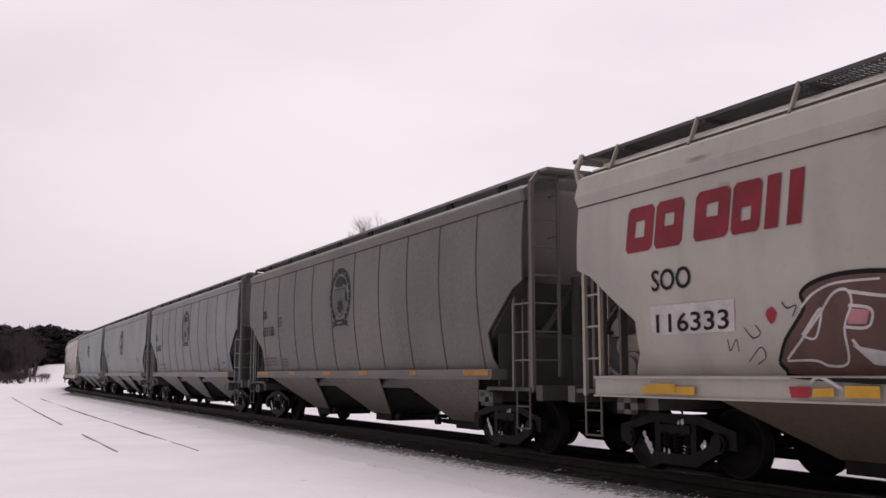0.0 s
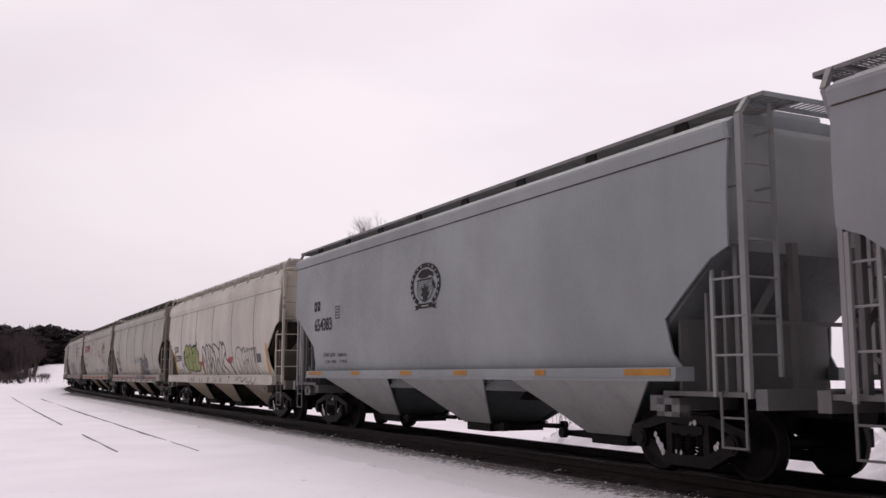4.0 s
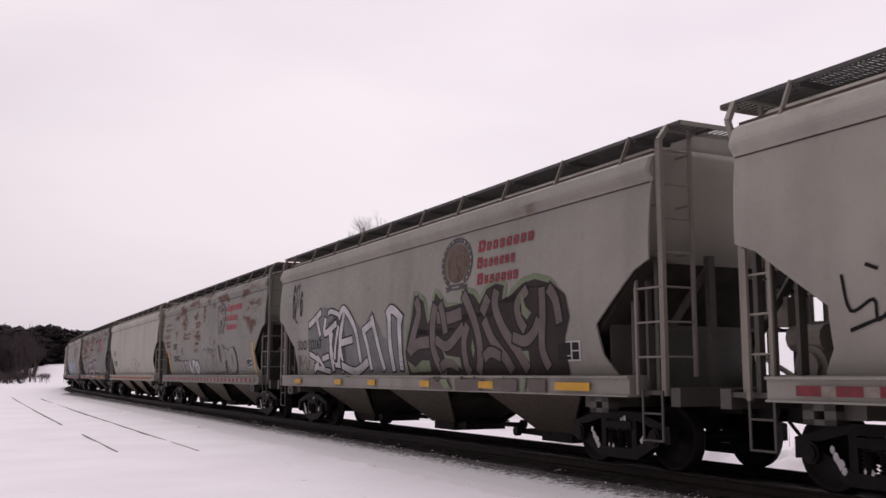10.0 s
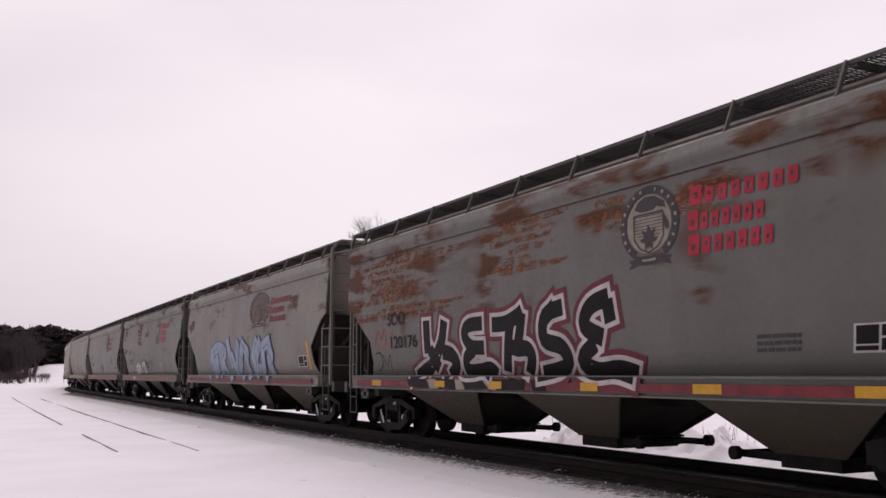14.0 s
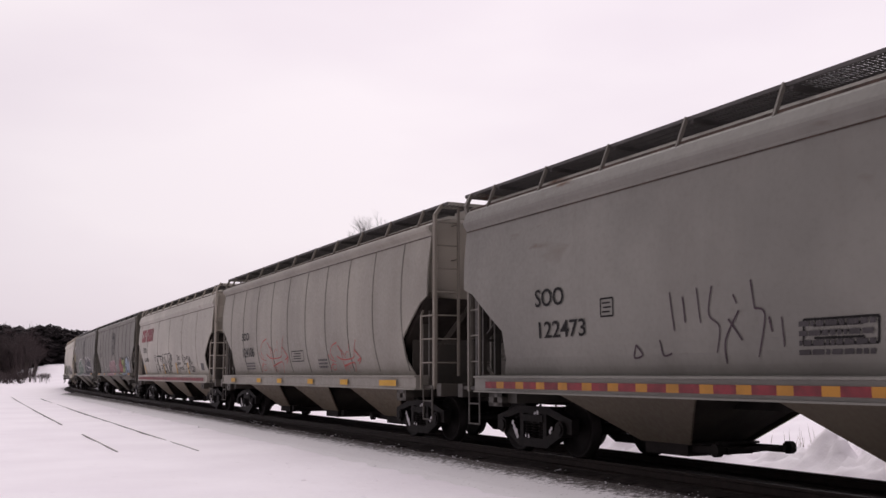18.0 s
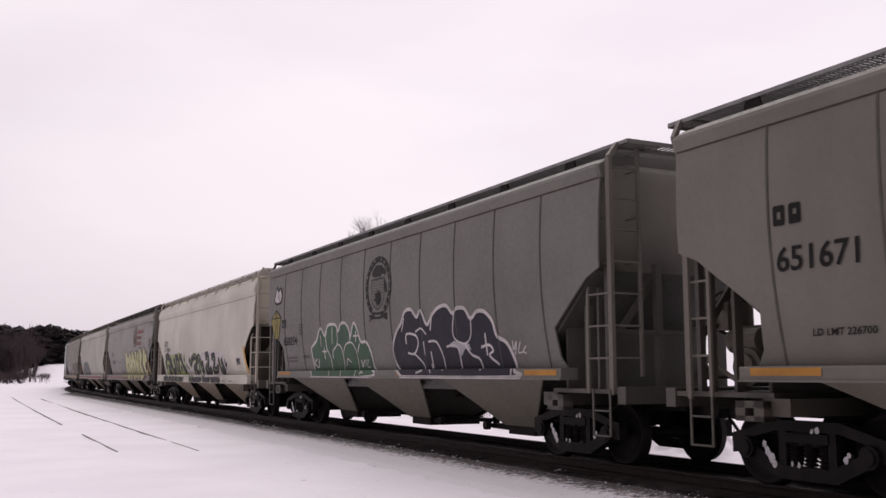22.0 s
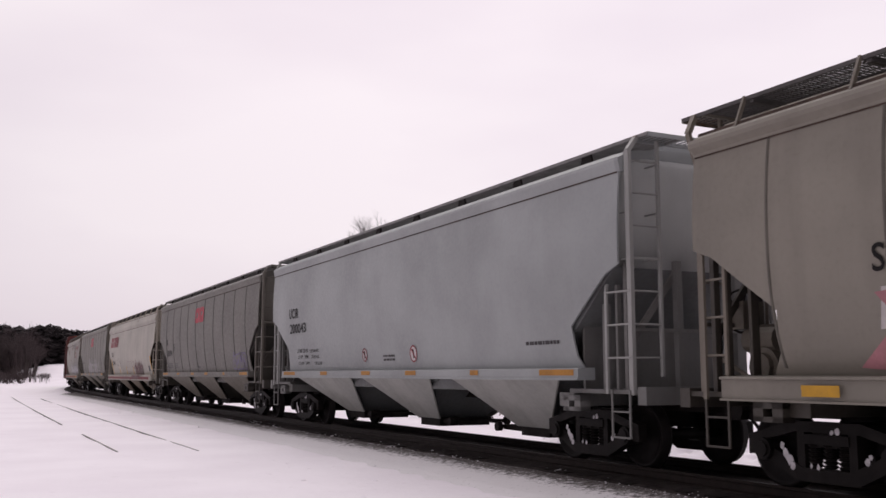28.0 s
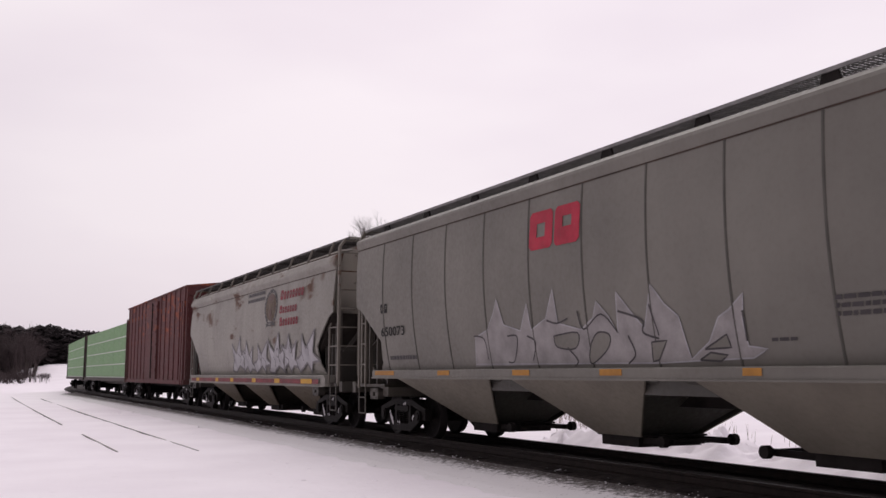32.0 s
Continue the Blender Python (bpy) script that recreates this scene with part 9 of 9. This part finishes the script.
blob(CARS[19], [(1.41, 1.28), (0.98, 1.56), (0.87, 1.93), (1.09, 2.23), (1.31, 2.37), (1.52, 2.61), (1.84, 2.64), (2.10, 2.47), (2.29, 2.60), (2.56, 2.30), (2.80, 2.47), (3.08, 2.60), (3.43, 2.62), (3.68, 2.46), (3.84, 2.54), (4.16, 2.52), (4.39, 2.33), (4.62, 2.44), (4.91, 2.42), (5.18, 2.24), (5.31, 1.99), (5.64, 1.86), (5.88, 1.58), (5.94, 1.39), (5.84, 1.28)], G_NAVY, PATCH_WHITE, 0.07, 0, None, 0.12, True)
spray_lines(CARS[19], [[(1.35, 2.21), (1.48, 2.48)], [(1.56, 1.95), (1.58, 2.15), (2.03, 2.11), (2.13, 1.94), (1.93, 1.75), (1.62, 1.77)], [(1.93, 1.75), (2.32, 1.55), (2.41, 1.41)], [(2.03, 2.18), (2.29, 2.24), (2.52, 2.11)], [(2.38, 1.98), (2.42, 1.72)], [(2.71, 2.18), (2.82, 2.52)], [(2.61, 1.97), (2.97, 1.95), (3.23, 1.67), (3.31, 1.40)], [(2.70, 1.78), (2.78, 1.45)], [(3.76, 2.50), (3.67, 2.15), (3.78, 1.97), (4.15, 1.89), (4.38, 2.03), (4.39, 2.33)], [(3.38, 1.85), (3.83, 1.84), (3.98, 1.44)], [(4.15, 1.87), (4.37, 1.69), (4.67, 1.60), (4.80, 1.40)], [(4.90, 2.05), (4.96, 1.66)], [(4.75, 1.81), (5.03, 1.84), (5.17, 1.74), (5.03, 1.66), (5.36, 1.50)]], 0.045, PATCH_WHITE, 2)
spray_lines(CARS[19], [[(2.78, 1.36), (2.69, 1.54)], [(2.12, 1.36), (2.41, 1.41)], [(5.85, 1.43), (5.81, 1.26)]], 0.041, PATCH_WHITE, 2)
spray_patches(CARS[19], [[(3.70, 1.95), (4.30, 1.88), (4.37, 1.76), (4.14, 1.80), (3.98, 1.66), (3.87, 1.81), (3.41, 1.86)]], G_SILVER, 2)
spray_lines(CARS[19], [[(5.83, 1.89), (5.86, 1.74), (5.95, 1.87), (5.91, 1.66)], [(6.08, 1.87), (6.01, 1.69), (6.19, 1.71)], [(6.25, 1.79), (6.16, 1.71), (6.27, 1.67)]], 0.031, PATCH_WHITE, 1)
blob(CARS[20], [(-6.61, 2.06), (-6.32, 2.22), (-5.71, 2.27), (-5.37, 2.17), (-4.94, 2.18), (-4.53, 2.15), (-4.15, 2.20), (-3.79, 2.07), (-3.57, 2.22), (-2.97, 2.21), (-2.75, 2.10), (-2.70, 1.81), (-2.55, 1.68), (-2.49, 1.92), (-2.39, 2.13), (-2.22, 2.15), (-2.13, 2.01), (-2.23, 1.74), (-2.11, 1.46), (-2.10, 1.32), (-6.25, 1.32), (-6.45, 1.43), (-6.62, 1.67)], G_LIMELINE, G_LIMELINE, 0.03, 0, PATCH_WHITE, 0.09, True)
bold(CARS[20], [[(-6.30, 2.01), (-5.93, 2.12), (-5.54, 2.03), (-5.36, 1.78), (-5.53, 1.59)], [(-6.33, 1.97), (-6.28, 1.57)], [(-5.85, 1.76), (-5.72, 1.43), (-5.30, 1.39)]], 0.335, G_BLACK, G_BLACK, None, 1, 0.0, 0.12)
bold(CARS[20], [[(-5.24, 2.05), (-5.05, 1.69), (-4.95, 1.46)], [(-4.52, 2.02), (-4.36, 1.67), (-4.53, 1.43)], [(-4.97, 1.44), (-4.53, 1.43)]], 0.311, G_BLACK, G_BLACK, None, 2, 0.0, 0.12)
bold(CARS[20], [[(-4.20, 2.03), (-3.97, 2.05), (-3.69, 2.04), (-3.51, 1.77), (-3.67, 1.59)], [(-3.96, 2.00), (-4.01, 1.43)], [(-3.78, 1.59), (-3.48, 1.38)]], 0.271, G_BLACK, G_BLACK, None, 1, 0.0, 0.12)
bold(CARS[20], [[(-3.37, 2.03), (-2.90, 2.05)], [(-2.90, 2.02), (-2.69, 1.69), (-2.33, 1.49), (-2.26, 1.37)], [(-3.15, 1.70), (-3.08, 1.47)]], 0.284, G_BLACK, G_BLACK, None, 2, 0.0, 0.12)
bold(CARS[20], [[(-2.32, 2.00), (-2.40, 1.87)]], 0.204, G_BLACK, G_BLACK, None, 1, 0.0, 0.12)
spray_patches(CARS[20], [[(-6.13, 1.25), (-5.09, 1.25), (-5.15, 1.04), (-6.09, 1.04)], [(-5.00, 1.25), (-4.20, 1.26), (-4.45, 1.04), (-5.08, 1.04)], [(-4.13, 1.26), (-3.67, 1.26), (-3.81, 1.04), (-4.38, 1.04)], [(-3.60, 1.25), (-2.97, 1.24), (-2.97, 1.04), (-3.75, 1.05)], [(-2.88, 1.24), (-2.17, 1.24), (-2.20, 1.05), (-2.88, 1.04)]], G_BLACK, 2)
spray_patches(CARS[20], [[(-6.21, 1.26), (-2.15, 1.26), (-2.17, 1.04), (-6.17, 1.04)]], G_LIMELINE, 0)
spray_patches(CARS[20], [[(-2.07, 1.78), (-2.00, 1.80), (-1.87, 1.63), (-1.94, 1.60)], [(-1.77, 1.63), (-1.66, 1.69), (-1.35, 1.45), (-1.38, 1.38)]], G_BLACK, 1)
blob(CARS[20], [(-1.60, 1.90), (-1.25, 2.12), (-0.74, 2.22), (0.07, 2.10), (0.21, 1.94), (0.51, 2.01), (0.97, 2.01), (1.41, 1.95), (1.36, 1.30), (-0.88, 1.30), (-1.24, 1.48), (-1.72, 1.49)], PATCH_WHITE, PATCH_WHITE, 0.05, 0, None, 0.1, True)
bold(CARS[20], [[(-1.42, 1.95), (-1.08, 1.69)], [(-1.11, 1.73), (-0.83, 1.92), (-0.39, 2.02), (0.02, 1.96)], [(0.04, 1.94), (-0.11, 1.71), (-0.50, 1.59), (-0.68, 1.44)], [(-0.68, 1.44), (-0.49, 1.36)], [(-0.35, 1.38), (-0.01, 1.41), (0.09, 1.50)]], 0.260, G_BLACK, G_LIMELINE, None, 1, 0.03, 0.12)
bold(CARS[20], [[(0.33, 1.70), (0.46, 1.90), (0.69, 1.63), (0.85, 1.84)], [(0.36, 1.70), (0.32, 1.39)], [(0.70, 1.56), (0.89, 1.40)], [(1.00, 1.84), (1.06, 1.40)]], 0.224, G_BLACK, G_LIMELINE, None, 2, 0.03, 0.12)
spray_patches(CARS[20], [[(-0.84, 1.27), (-0.33, 1.26), (-0.39, 1.04), (-0.76, 1.06)], [(-0.25, 1.26), (0.24, 1.25), (0.19, 1.04), (-0.23, 1.04)], [(0.31, 1.24), (0.91, 1.24), (0.90, 1.04), (0.37, 1.04)]], G_BLACK, 1)
spray_lines(CARS[20], [[(-1.26, 1.92), (-1.08, 1.81), (-0.80, 1.96)], [(-0.66, 2.08), (-0.09, 2.03), (-0.14, 1.84), (-0.68, 1.73), (-0.75, 1.35)], [(0.22, 1.47), (0.42, 1.78), (0.68, 1.54)], [(-0.55, 1.16), (-0.38, 1.10), (-0.35, 1.04)]], 0.023, G_LIMELINE, 4)
blob(CARS[20], [(-0.04, 2.01), (0.72, 2.09), (1.39, 2.16), (2.02, 2.19), (2.41, 2.12), (3.15, 2.16), (3.83, 2.08), (4.23, 2.04), (4.46, 1.90), (4.83, 1.81), (4.82, 1.48), (4.44, 1.32), (-0.04, 1.32)], PATCH_WHITE, PATCH_WHITE, 0.04, 0, None, 0.12, True)
bold(CARS[20], [[(0.06, 1.88), (0.49, 1.97), (0.95, 1.55), (0.72, 1.40)], [(0.30, 1.57), (0.39, 1.38)], [(1.54, 1.99), (2.01, 2.02), (1.91, 1.70), (1.43, 1.51), (1.80, 1.38), (2.40, 1.53)]], 0.310, G_BLACK, G_BLACK, None, 1, 0.0, 0.12)
bold(CARS[20], [[(2.54, 1.95), (3.06, 1.98), (2.82, 1.64), (2.63, 1.47), (3.31, 1.52), (3.42, 1.70)], [(3.60, 1.92), (3.85, 1.53), (4.22, 1.40)], [(4.02, 1.90), (4.25, 1.53), (4.45, 1.40)]], 0.272, G_BLACK, G_BLACK, None, 2, 0.0, 0.12)
spray_patches(CARS[20], [[(4.46, 1.88), (4.58, 1.86), (4.63, 1.65), (4.45, 1.57)], [(4.63, 1.71), (4.84, 1.78), (4.75, 1.59), (4.60, 1.48)], [(0.13, 1.21), (1.38, 1.22), (1.21, 1.04), (0.25, 1.04)], [(1.59, 1.22), (2.77, 1.23), (2.58, 1.04), (1.70, 1.04)], [(2.95, 1.23), (4.13, 1.24), (4.31, 1.04), (3.04, 1.04)]], G_BLACK, 3)
spray_lines(CARS[20], [[(0.25, 1.84), (0.72, 1.57)], [(1.71, 1.95), (2.01, 1.89), (1.60, 1.61), (1.91, 1.46)], [(2.78, 1.92), (2.97, 1.86), (2.68, 1.55), (3.23, 1.49)], [(3.66, 1.89), (3.98, 1.49)]], 0.032, G_LIMELINE, 4)
blob(CARS[22], [(-5.42, 1.32), (-5.55, 1.50), (-5.55, 1.86), (-5.38, 2.12), (-4.96, 2.17), (-4.47, 2.17), (-4.19, 2.28), (-4.02, 2.17), (-3.51, 2.26), (-3.20, 2.18), (-2.83, 2.21), (-2.72, 2.29), (-2.48, 2.18), (-2.10, 2.09), (-1.75, 1.95), (-1.43, 1.65), (-1.46, 1.33)], G_DARK, G_BLACK, 0.06, 0, None, 0.12, True)
spray_lines(CARS[22], [[(-5.31, 1.34), (-5.47, 1.49), (-5.46, 1.84), (-5.32, 2.07), (-4.96, 2.11), (-4.48, 2.12), (-4.15, 2.19), (-3.98, 2.12), (-3.51, 2.20)], [(-3.47, 2.17), (-3.28, 1.94), (-2.93, 1.69), (-2.84, 1.34)], [(-2.70, 2.25), (-2.49, 2.01), (-2.25, 1.81)], [(-3.51, 2.21), (-3.20, 2.13), (-2.83, 2.16)]], 0.056, G_TEAL, 2)
spray_lines(CARS[22], [[(-4.97, 1.90), (-4.79, 1.62), (-4.75, 1.38)], [(-4.88, 1.78), (-4.59, 1.82), (-4.32, 1.61), (-4.24, 1.34)], [(-4.31, 1.81), (-4.12, 1.93), (-3.86, 1.95), (-3.70, 1.72), (-3.68, 1.47)], [(-3.71, 1.59), (-3.39, 1.64), (-3.05, 1.51)], [(-4.14, 1.35), (-3.88, 1.65), (-3.66, 1.71)], [(-2.86, 1.68), (-2.58, 1.73), (-2.19, 1.66)], [(-2.68, 1.35), (-2.50, 1.43), (-2.21, 1.46)], [(-4.17, 2.25), (-4.15, 2.00), (-4.04, 1.86)], [(-2.11, 2.00), (-1.89, 1.66), (-1.85, 1.35)]], 0.031, G_TEAL, 2)
spray_lines(CARS[22], [[(-5.37, 1.24), (-5.02, 1.06), (-4.57, 1.15)], [(-4.53, 1.07), (-4.25, 1.22), (-4.04, 1.06)], [(-3.91, 1.07), (-3.73, 1.21), (-3.50, 1.07)], [(-3.27, 1.07), (-3.11, 1.22), (-2.83, 1.07)], [(-2.63, 1.08), (-2.42, 1.18), (-2.17, 1.09)]], 0.049, G_TEAL, 1)
blob(CARS[22], [(-6.54, 1.72), (-6.38, 1.80), (-6.08, 1.76), (-6.18, 1.58), (-6.43, 1.44), (-6.54, 1.57)], G_TEAL, G_BLACK, 0.05, 1, None, 0.12, True)
blob(CARS[22], [(-6.00, 1.60), (-5.85, 1.70), (-5.62, 1.63), (-5.70, 1.46), (-5.90, 1.43)], G_TEAL, G_BLACK, 0.05, 1, None, 0.12, True)
spray_lines(CARS[22], [[(-6.57, 1.58), (-6.33, 1.47), (-6.15, 1.34)], [(-8.06, 3.25), (-7.90, 3.36), (-7.76, 3.17), (-7.60, 3.41), (-7.46, 3.18), (-7.24, 3.32)], [(-8.06, 3.12), (-7.18, 3.14)], [(-8.13, 3.43), (-7.90, 3.49)]], 0.027, G_BLACK, 1)
spray_patches(CARS[23], [[(-5.66, 2.15), (-5.38, 1.87), (-5.80, 1.40), (-5.09, 1.34), (-4.99, 2.20)], [(-1.68, 1.94), (-1.29, 1.80), (-1.26, 1.58), (-0.72, 1.47), (-0.54, 1.34), (-1.36, 1.34), (-1.53, 1.61)], [(-3.97, 2.53), (-3.47, 2.46), (-3.52, 2.21), (-3.87, 2.20)]], G_PINK, 0)
blob(CARS[23], [(-5.35, 1.75), (-3.84, 1.77), (-3.71, 1.34), (-5.30, 1.36)], G_STEEL, G_BLACK, 0.03, 1, None, 0.1, False)
blob(CARS[23], [(-3.85, 2.14), (-3.30, 2.09), (-3.20, 1.73), (-3.10, 1.34), (-3.63, 1.34), (-3.74, 1.74)], G_ICE, G_BLACK, 0.03, 1, None, 0.1, False)
blob(CARS[23], [(-3.18, 2.13), (-2.18, 2.21), (-2.08, 1.90), (-2.19, 1.70), (-2.10, 1.36), (-2.98, 1.37), (-3.13, 1.80)], G_SAGE, G_BLACK, 0.035, 2, None, 0.1, False)
blob(CARS[23], [(-2.32, 2.30), (-1.73, 2.31), (-1.83, 2.03), (-1.62, 1.68), (-1.55, 1.35), (-2.06, 1.41), (-1.99, 1.69), (-2.13, 1.83), (-2.12, 2.18)], G_ICE, G_BLACK, 0.035, 3, None, 0.1, False)
spray_patches(CARS[23], [[(-2.68, 1.91), (-2.35, 1.89), (-2.39, 1.79), (-2.68, 1.81)], [(-2.47, 1.71), (-1.89, 1.68), (-2.21, 1.63), (-2.48, 1.49)], [(-3.47, 1.72), (-3.32, 1.71), (-3.19, 1.39), (-3.35, 1.50)], [(-2.07, 1.39), (-1.73, 1.38), (-1.55, 1.34), (-2.08, 1.32)], [(-5.42, 1.74), (-5.26, 1.74), (-5.16, 1.37), (-5.31, 1.44)], [(-3.61, 2.16), (-3.24, 2.16), (-3.25, 2.01), (-3.53, 2.00)]], G_BLACK, 5)
spray_patches(CARS[23], [[(-2.60, 1.88), (-2.43, 1.87), (-2.45, 1.82), (-2.60, 1.83)], [(-2.48, 1.53), (-2.34, 1.52), (-2.34, 1.46), (-2.48, 1.46)], [(-4.84, 1.72), (-4.19, 1.64), (-4.50, 1.61), (-4.81, 1.62)]], PATCH_WHITE, 6)
spray_patches(CARS[23], [[(-4.58, 1.22), (-3.10, 1.25), (-3.11, 1.10), (-4.51, 1.11)], [(-2.08, 1.24), (-1.11, 1.26), (-1.16, 1.06), (-2.14, 1.06)]], G_STEEL, 0)
spray_lines(CARS[26], [[(-0.55, 1.37), (-0.63, 1.58), (-0.76, 1.80), (-0.67, 2.05), (-0.49, 2.11), (-0.27, 1.97), (-0.22, 1.75), (-0.45, 1.65), (-0.61, 1.50)], [(-0.11, 1.77), (-0.04, 2.00), (0.17, 2.03), (0.37, 1.87), (0.56, 1.55), (0.65, 1.36)], [(0.52, 1.83), (0.63, 1.99), (0.78, 2.04), (1.00, 1.88), (1.13, 1.61), (1.16, 1.36)], [(0.05, 1.74), (0.25, 1.49), (0.35, 1.36)], [(0.71, 1.75), (0.89, 1.42)], [(1.18, 1.79), (1.24, 2.02), (1.38, 2.10), (1.54, 1.98), (1.65, 1.60), (1.76, 1.36)], [(1.59, 2.00), (1.92, 2.00), (1.94, 1.70), (2.05, 1.64), (2.08, 1.47), (2.37, 1.38)], [(-0.46, 1.51), (0.04, 1.49)], [(1.37, 1.99), (1.44, 1.60)], [(1.75, 1.91), (1.76, 1.47)]], 0.026, G_MAROON, 1)
spray_lines(CARS[26], [[(-0.70, 1.20), (-0.59, 1.11), (-0.14, 1.14), (0.08, 1.24), (0.33, 1.12), (0.68, 1.13), (0.97, 1.22), (1.14, 1.10), (1.41, 1.17), (1.58, 1.11), (1.82, 1.07), (2.13, 1.12), (2.44, 1.23), (2.64, 1.11), (2.98, 1.16)], [(-0.35, 1.37), (0.03, 1.38)], [(1.93, 1.37), (2.29, 1.37)]], 0.059, G_MAROON, 1)
spray_lines(CARS[26], [[(2.11, 1.77), (2.25, 1.82)], [(-0.71, 1.69), (-0.56, 1.74)], [(-0.69, 1.59), (-0.60, 1.50)]], 0.054, G_MAROON, 1)
spray_lines(CARS[26], [[(2.06, 1.83), (1.98, 1.71), (2.17, 1.68)], [(-4.13, 2.29), (-4.32, 1.92), (-4.14, 1.59), (-3.78, 1.49), (-3.61, 1.67)], [(-4.03, 2.33), (-3.77, 2.18), (-3.69, 1.99)], [(-4.13, 1.91), (-3.95, 1.82)]], 0.024, G_BLACK, 1)
spray_lines(CARS[26], [[(-3.34, 2.09), (-3.10, 1.97), (-2.99, 1.79), (-3.03, 1.66)], [(-2.22, 1.60), (-2.25, 1.50)]], 0.062, G_BLACK, 1)
blob(CARS[27], [(-2.63, 1.47), (-2.59, 1.98), (-2.15, 2.10), (-1.92, 2.38), (-1.81, 2.61), (-1.58, 2.16), (-1.04, 2.04), (-0.83, 2.47), (-0.71, 2.04), (-0.27, 2.20), (-0.06, 2.64), (0.07, 2.11), (0.68, 1.99), (0.99, 2.14), (1.08, 2.38), (1.38, 2.14), (1.58, 1.89), (1.55, 2.48), (1.94, 2.13), (2.17, 1.95), (2.31, 2.52), (2.59, 2.24), (2.86, 2.07), (2.99, 1.74), (3.09, 1.52), (3.42, 1.73), (3.58, 2.02), (3.76, 2.10), (4.00, 2.28), (3.99, 1.94), (4.08, 1.66), (4.38, 1.62), (4.16, 1.52), (3.19, 1.50), (2.53, 1.48), (-2.63, 1.51)], G_FROST, G_SILVER, 0.02, 0, None, 0.1, False)
blob(CARS[27], [(0.93, 1.78), (1.10, 1.93), (1.38, 1.89), (1.34, 1.70), (0.97, 1.49), (0.88, 1.58)], None, G_DARK, 0.025, 2, None, 0.12, True)
blob(CARS[27], [(3.34, 1.64), (3.72, 1.81), (3.80, 1.65)], None, G_DARK, 0.025, 2, None, 0.1, False)
blob(CARS[27], [(3.25, 1.51), (3.44, 1.60), (3.74, 1.56), (3.62, 1.49)], None, G_DARK, 0.025, 2, None, 0.1, False)
blob(CARS[27], [(-0.05, 1.92), (0.59, 1.95), (0.53, 1.72), (0.04, 1.75)], None, G_DARK, 0.025, 2, None, 0.12, True)
blob(CARS[27], [(2.31, 1.76), (2.62, 1.77), (2.46, 1.52), (2.33, 1.50)], None, G_DARK, 0.025, 2, None, 0.1, False)
spray_lines(CARS[27], [[(-0.24, 2.17), (0.05, 2.11), (0.33, 2.17)], [(0.60, 2.27), (0.76, 1.99), (1.19, 2.19), (1.58, 1.91)], [(1.59, 2.21), (2.12, 2.06), (2.14, 1.89), (2.47, 1.80)], [(2.27, 2.26), (2.47, 1.84)], [(-1.47, 1.97), (-1.15, 1.94), (-1.26, 1.56), (-1.47, 1.54)], [(-0.84, 1.95), (-0.59, 1.84), (-0.68, 1.55)], [(0.32, 1.73), (0.58, 1.54), (0.49, 1.45)], [(1.81, 1.86), (1.96, 1.61), (1.80, 1.48)], [(-2.64, 2.01), (-2.27, 1.94), (-2.15, 1.57)], [(3.99, 2.08), (4.06, 1.72)]], 0.029, G_DARK, 3)


# ---- movement ----
def wagon_pose(s, half):
    """A wagon rides on its two trucks."""
    xa, ya = on_line(s + half)
    xb, yb = on_line(s - half)
    return pose((xa + xb) / 2, (ya + yb) / 2, 0, 0, 0, math.degrees(math.atan2(yb - ya, xb - xa)))


def motions():
    for k, car in CARS.items():
        mid = (GAPS[k] + GAPS[k + 1]) / 2
        walk(car, [(i * 0.5, wagon_pose(mid - gone(i * 0.5), HALVES[k])) for i in range(65)])
        # wheels turn while the wagon is near
        for w in WHEELS[k]:
            place = w.location.copy()
            rows, turn, last = [], 0.0, None
            for i in range(961):
                t = i / 30
                s = mid - gone(t)
                if -22 < s < 48:
                    turn = math.degrees(gone(t) / 0.457)
                    rows.append((t, pose(*place, 0, turn % 360, 0)))
            if len(rows) < 2:
                rows = [(0.0, pose(*place)), (32.0, pose(*place))]
            if rows[0][0] > 0:
                rows.insert(0, (0.0, rows[0][1]))
            if rows[-1][0] < 32:
                rows.append((32.0, rows[-1][1]))
            walk(w, rows)


motions()
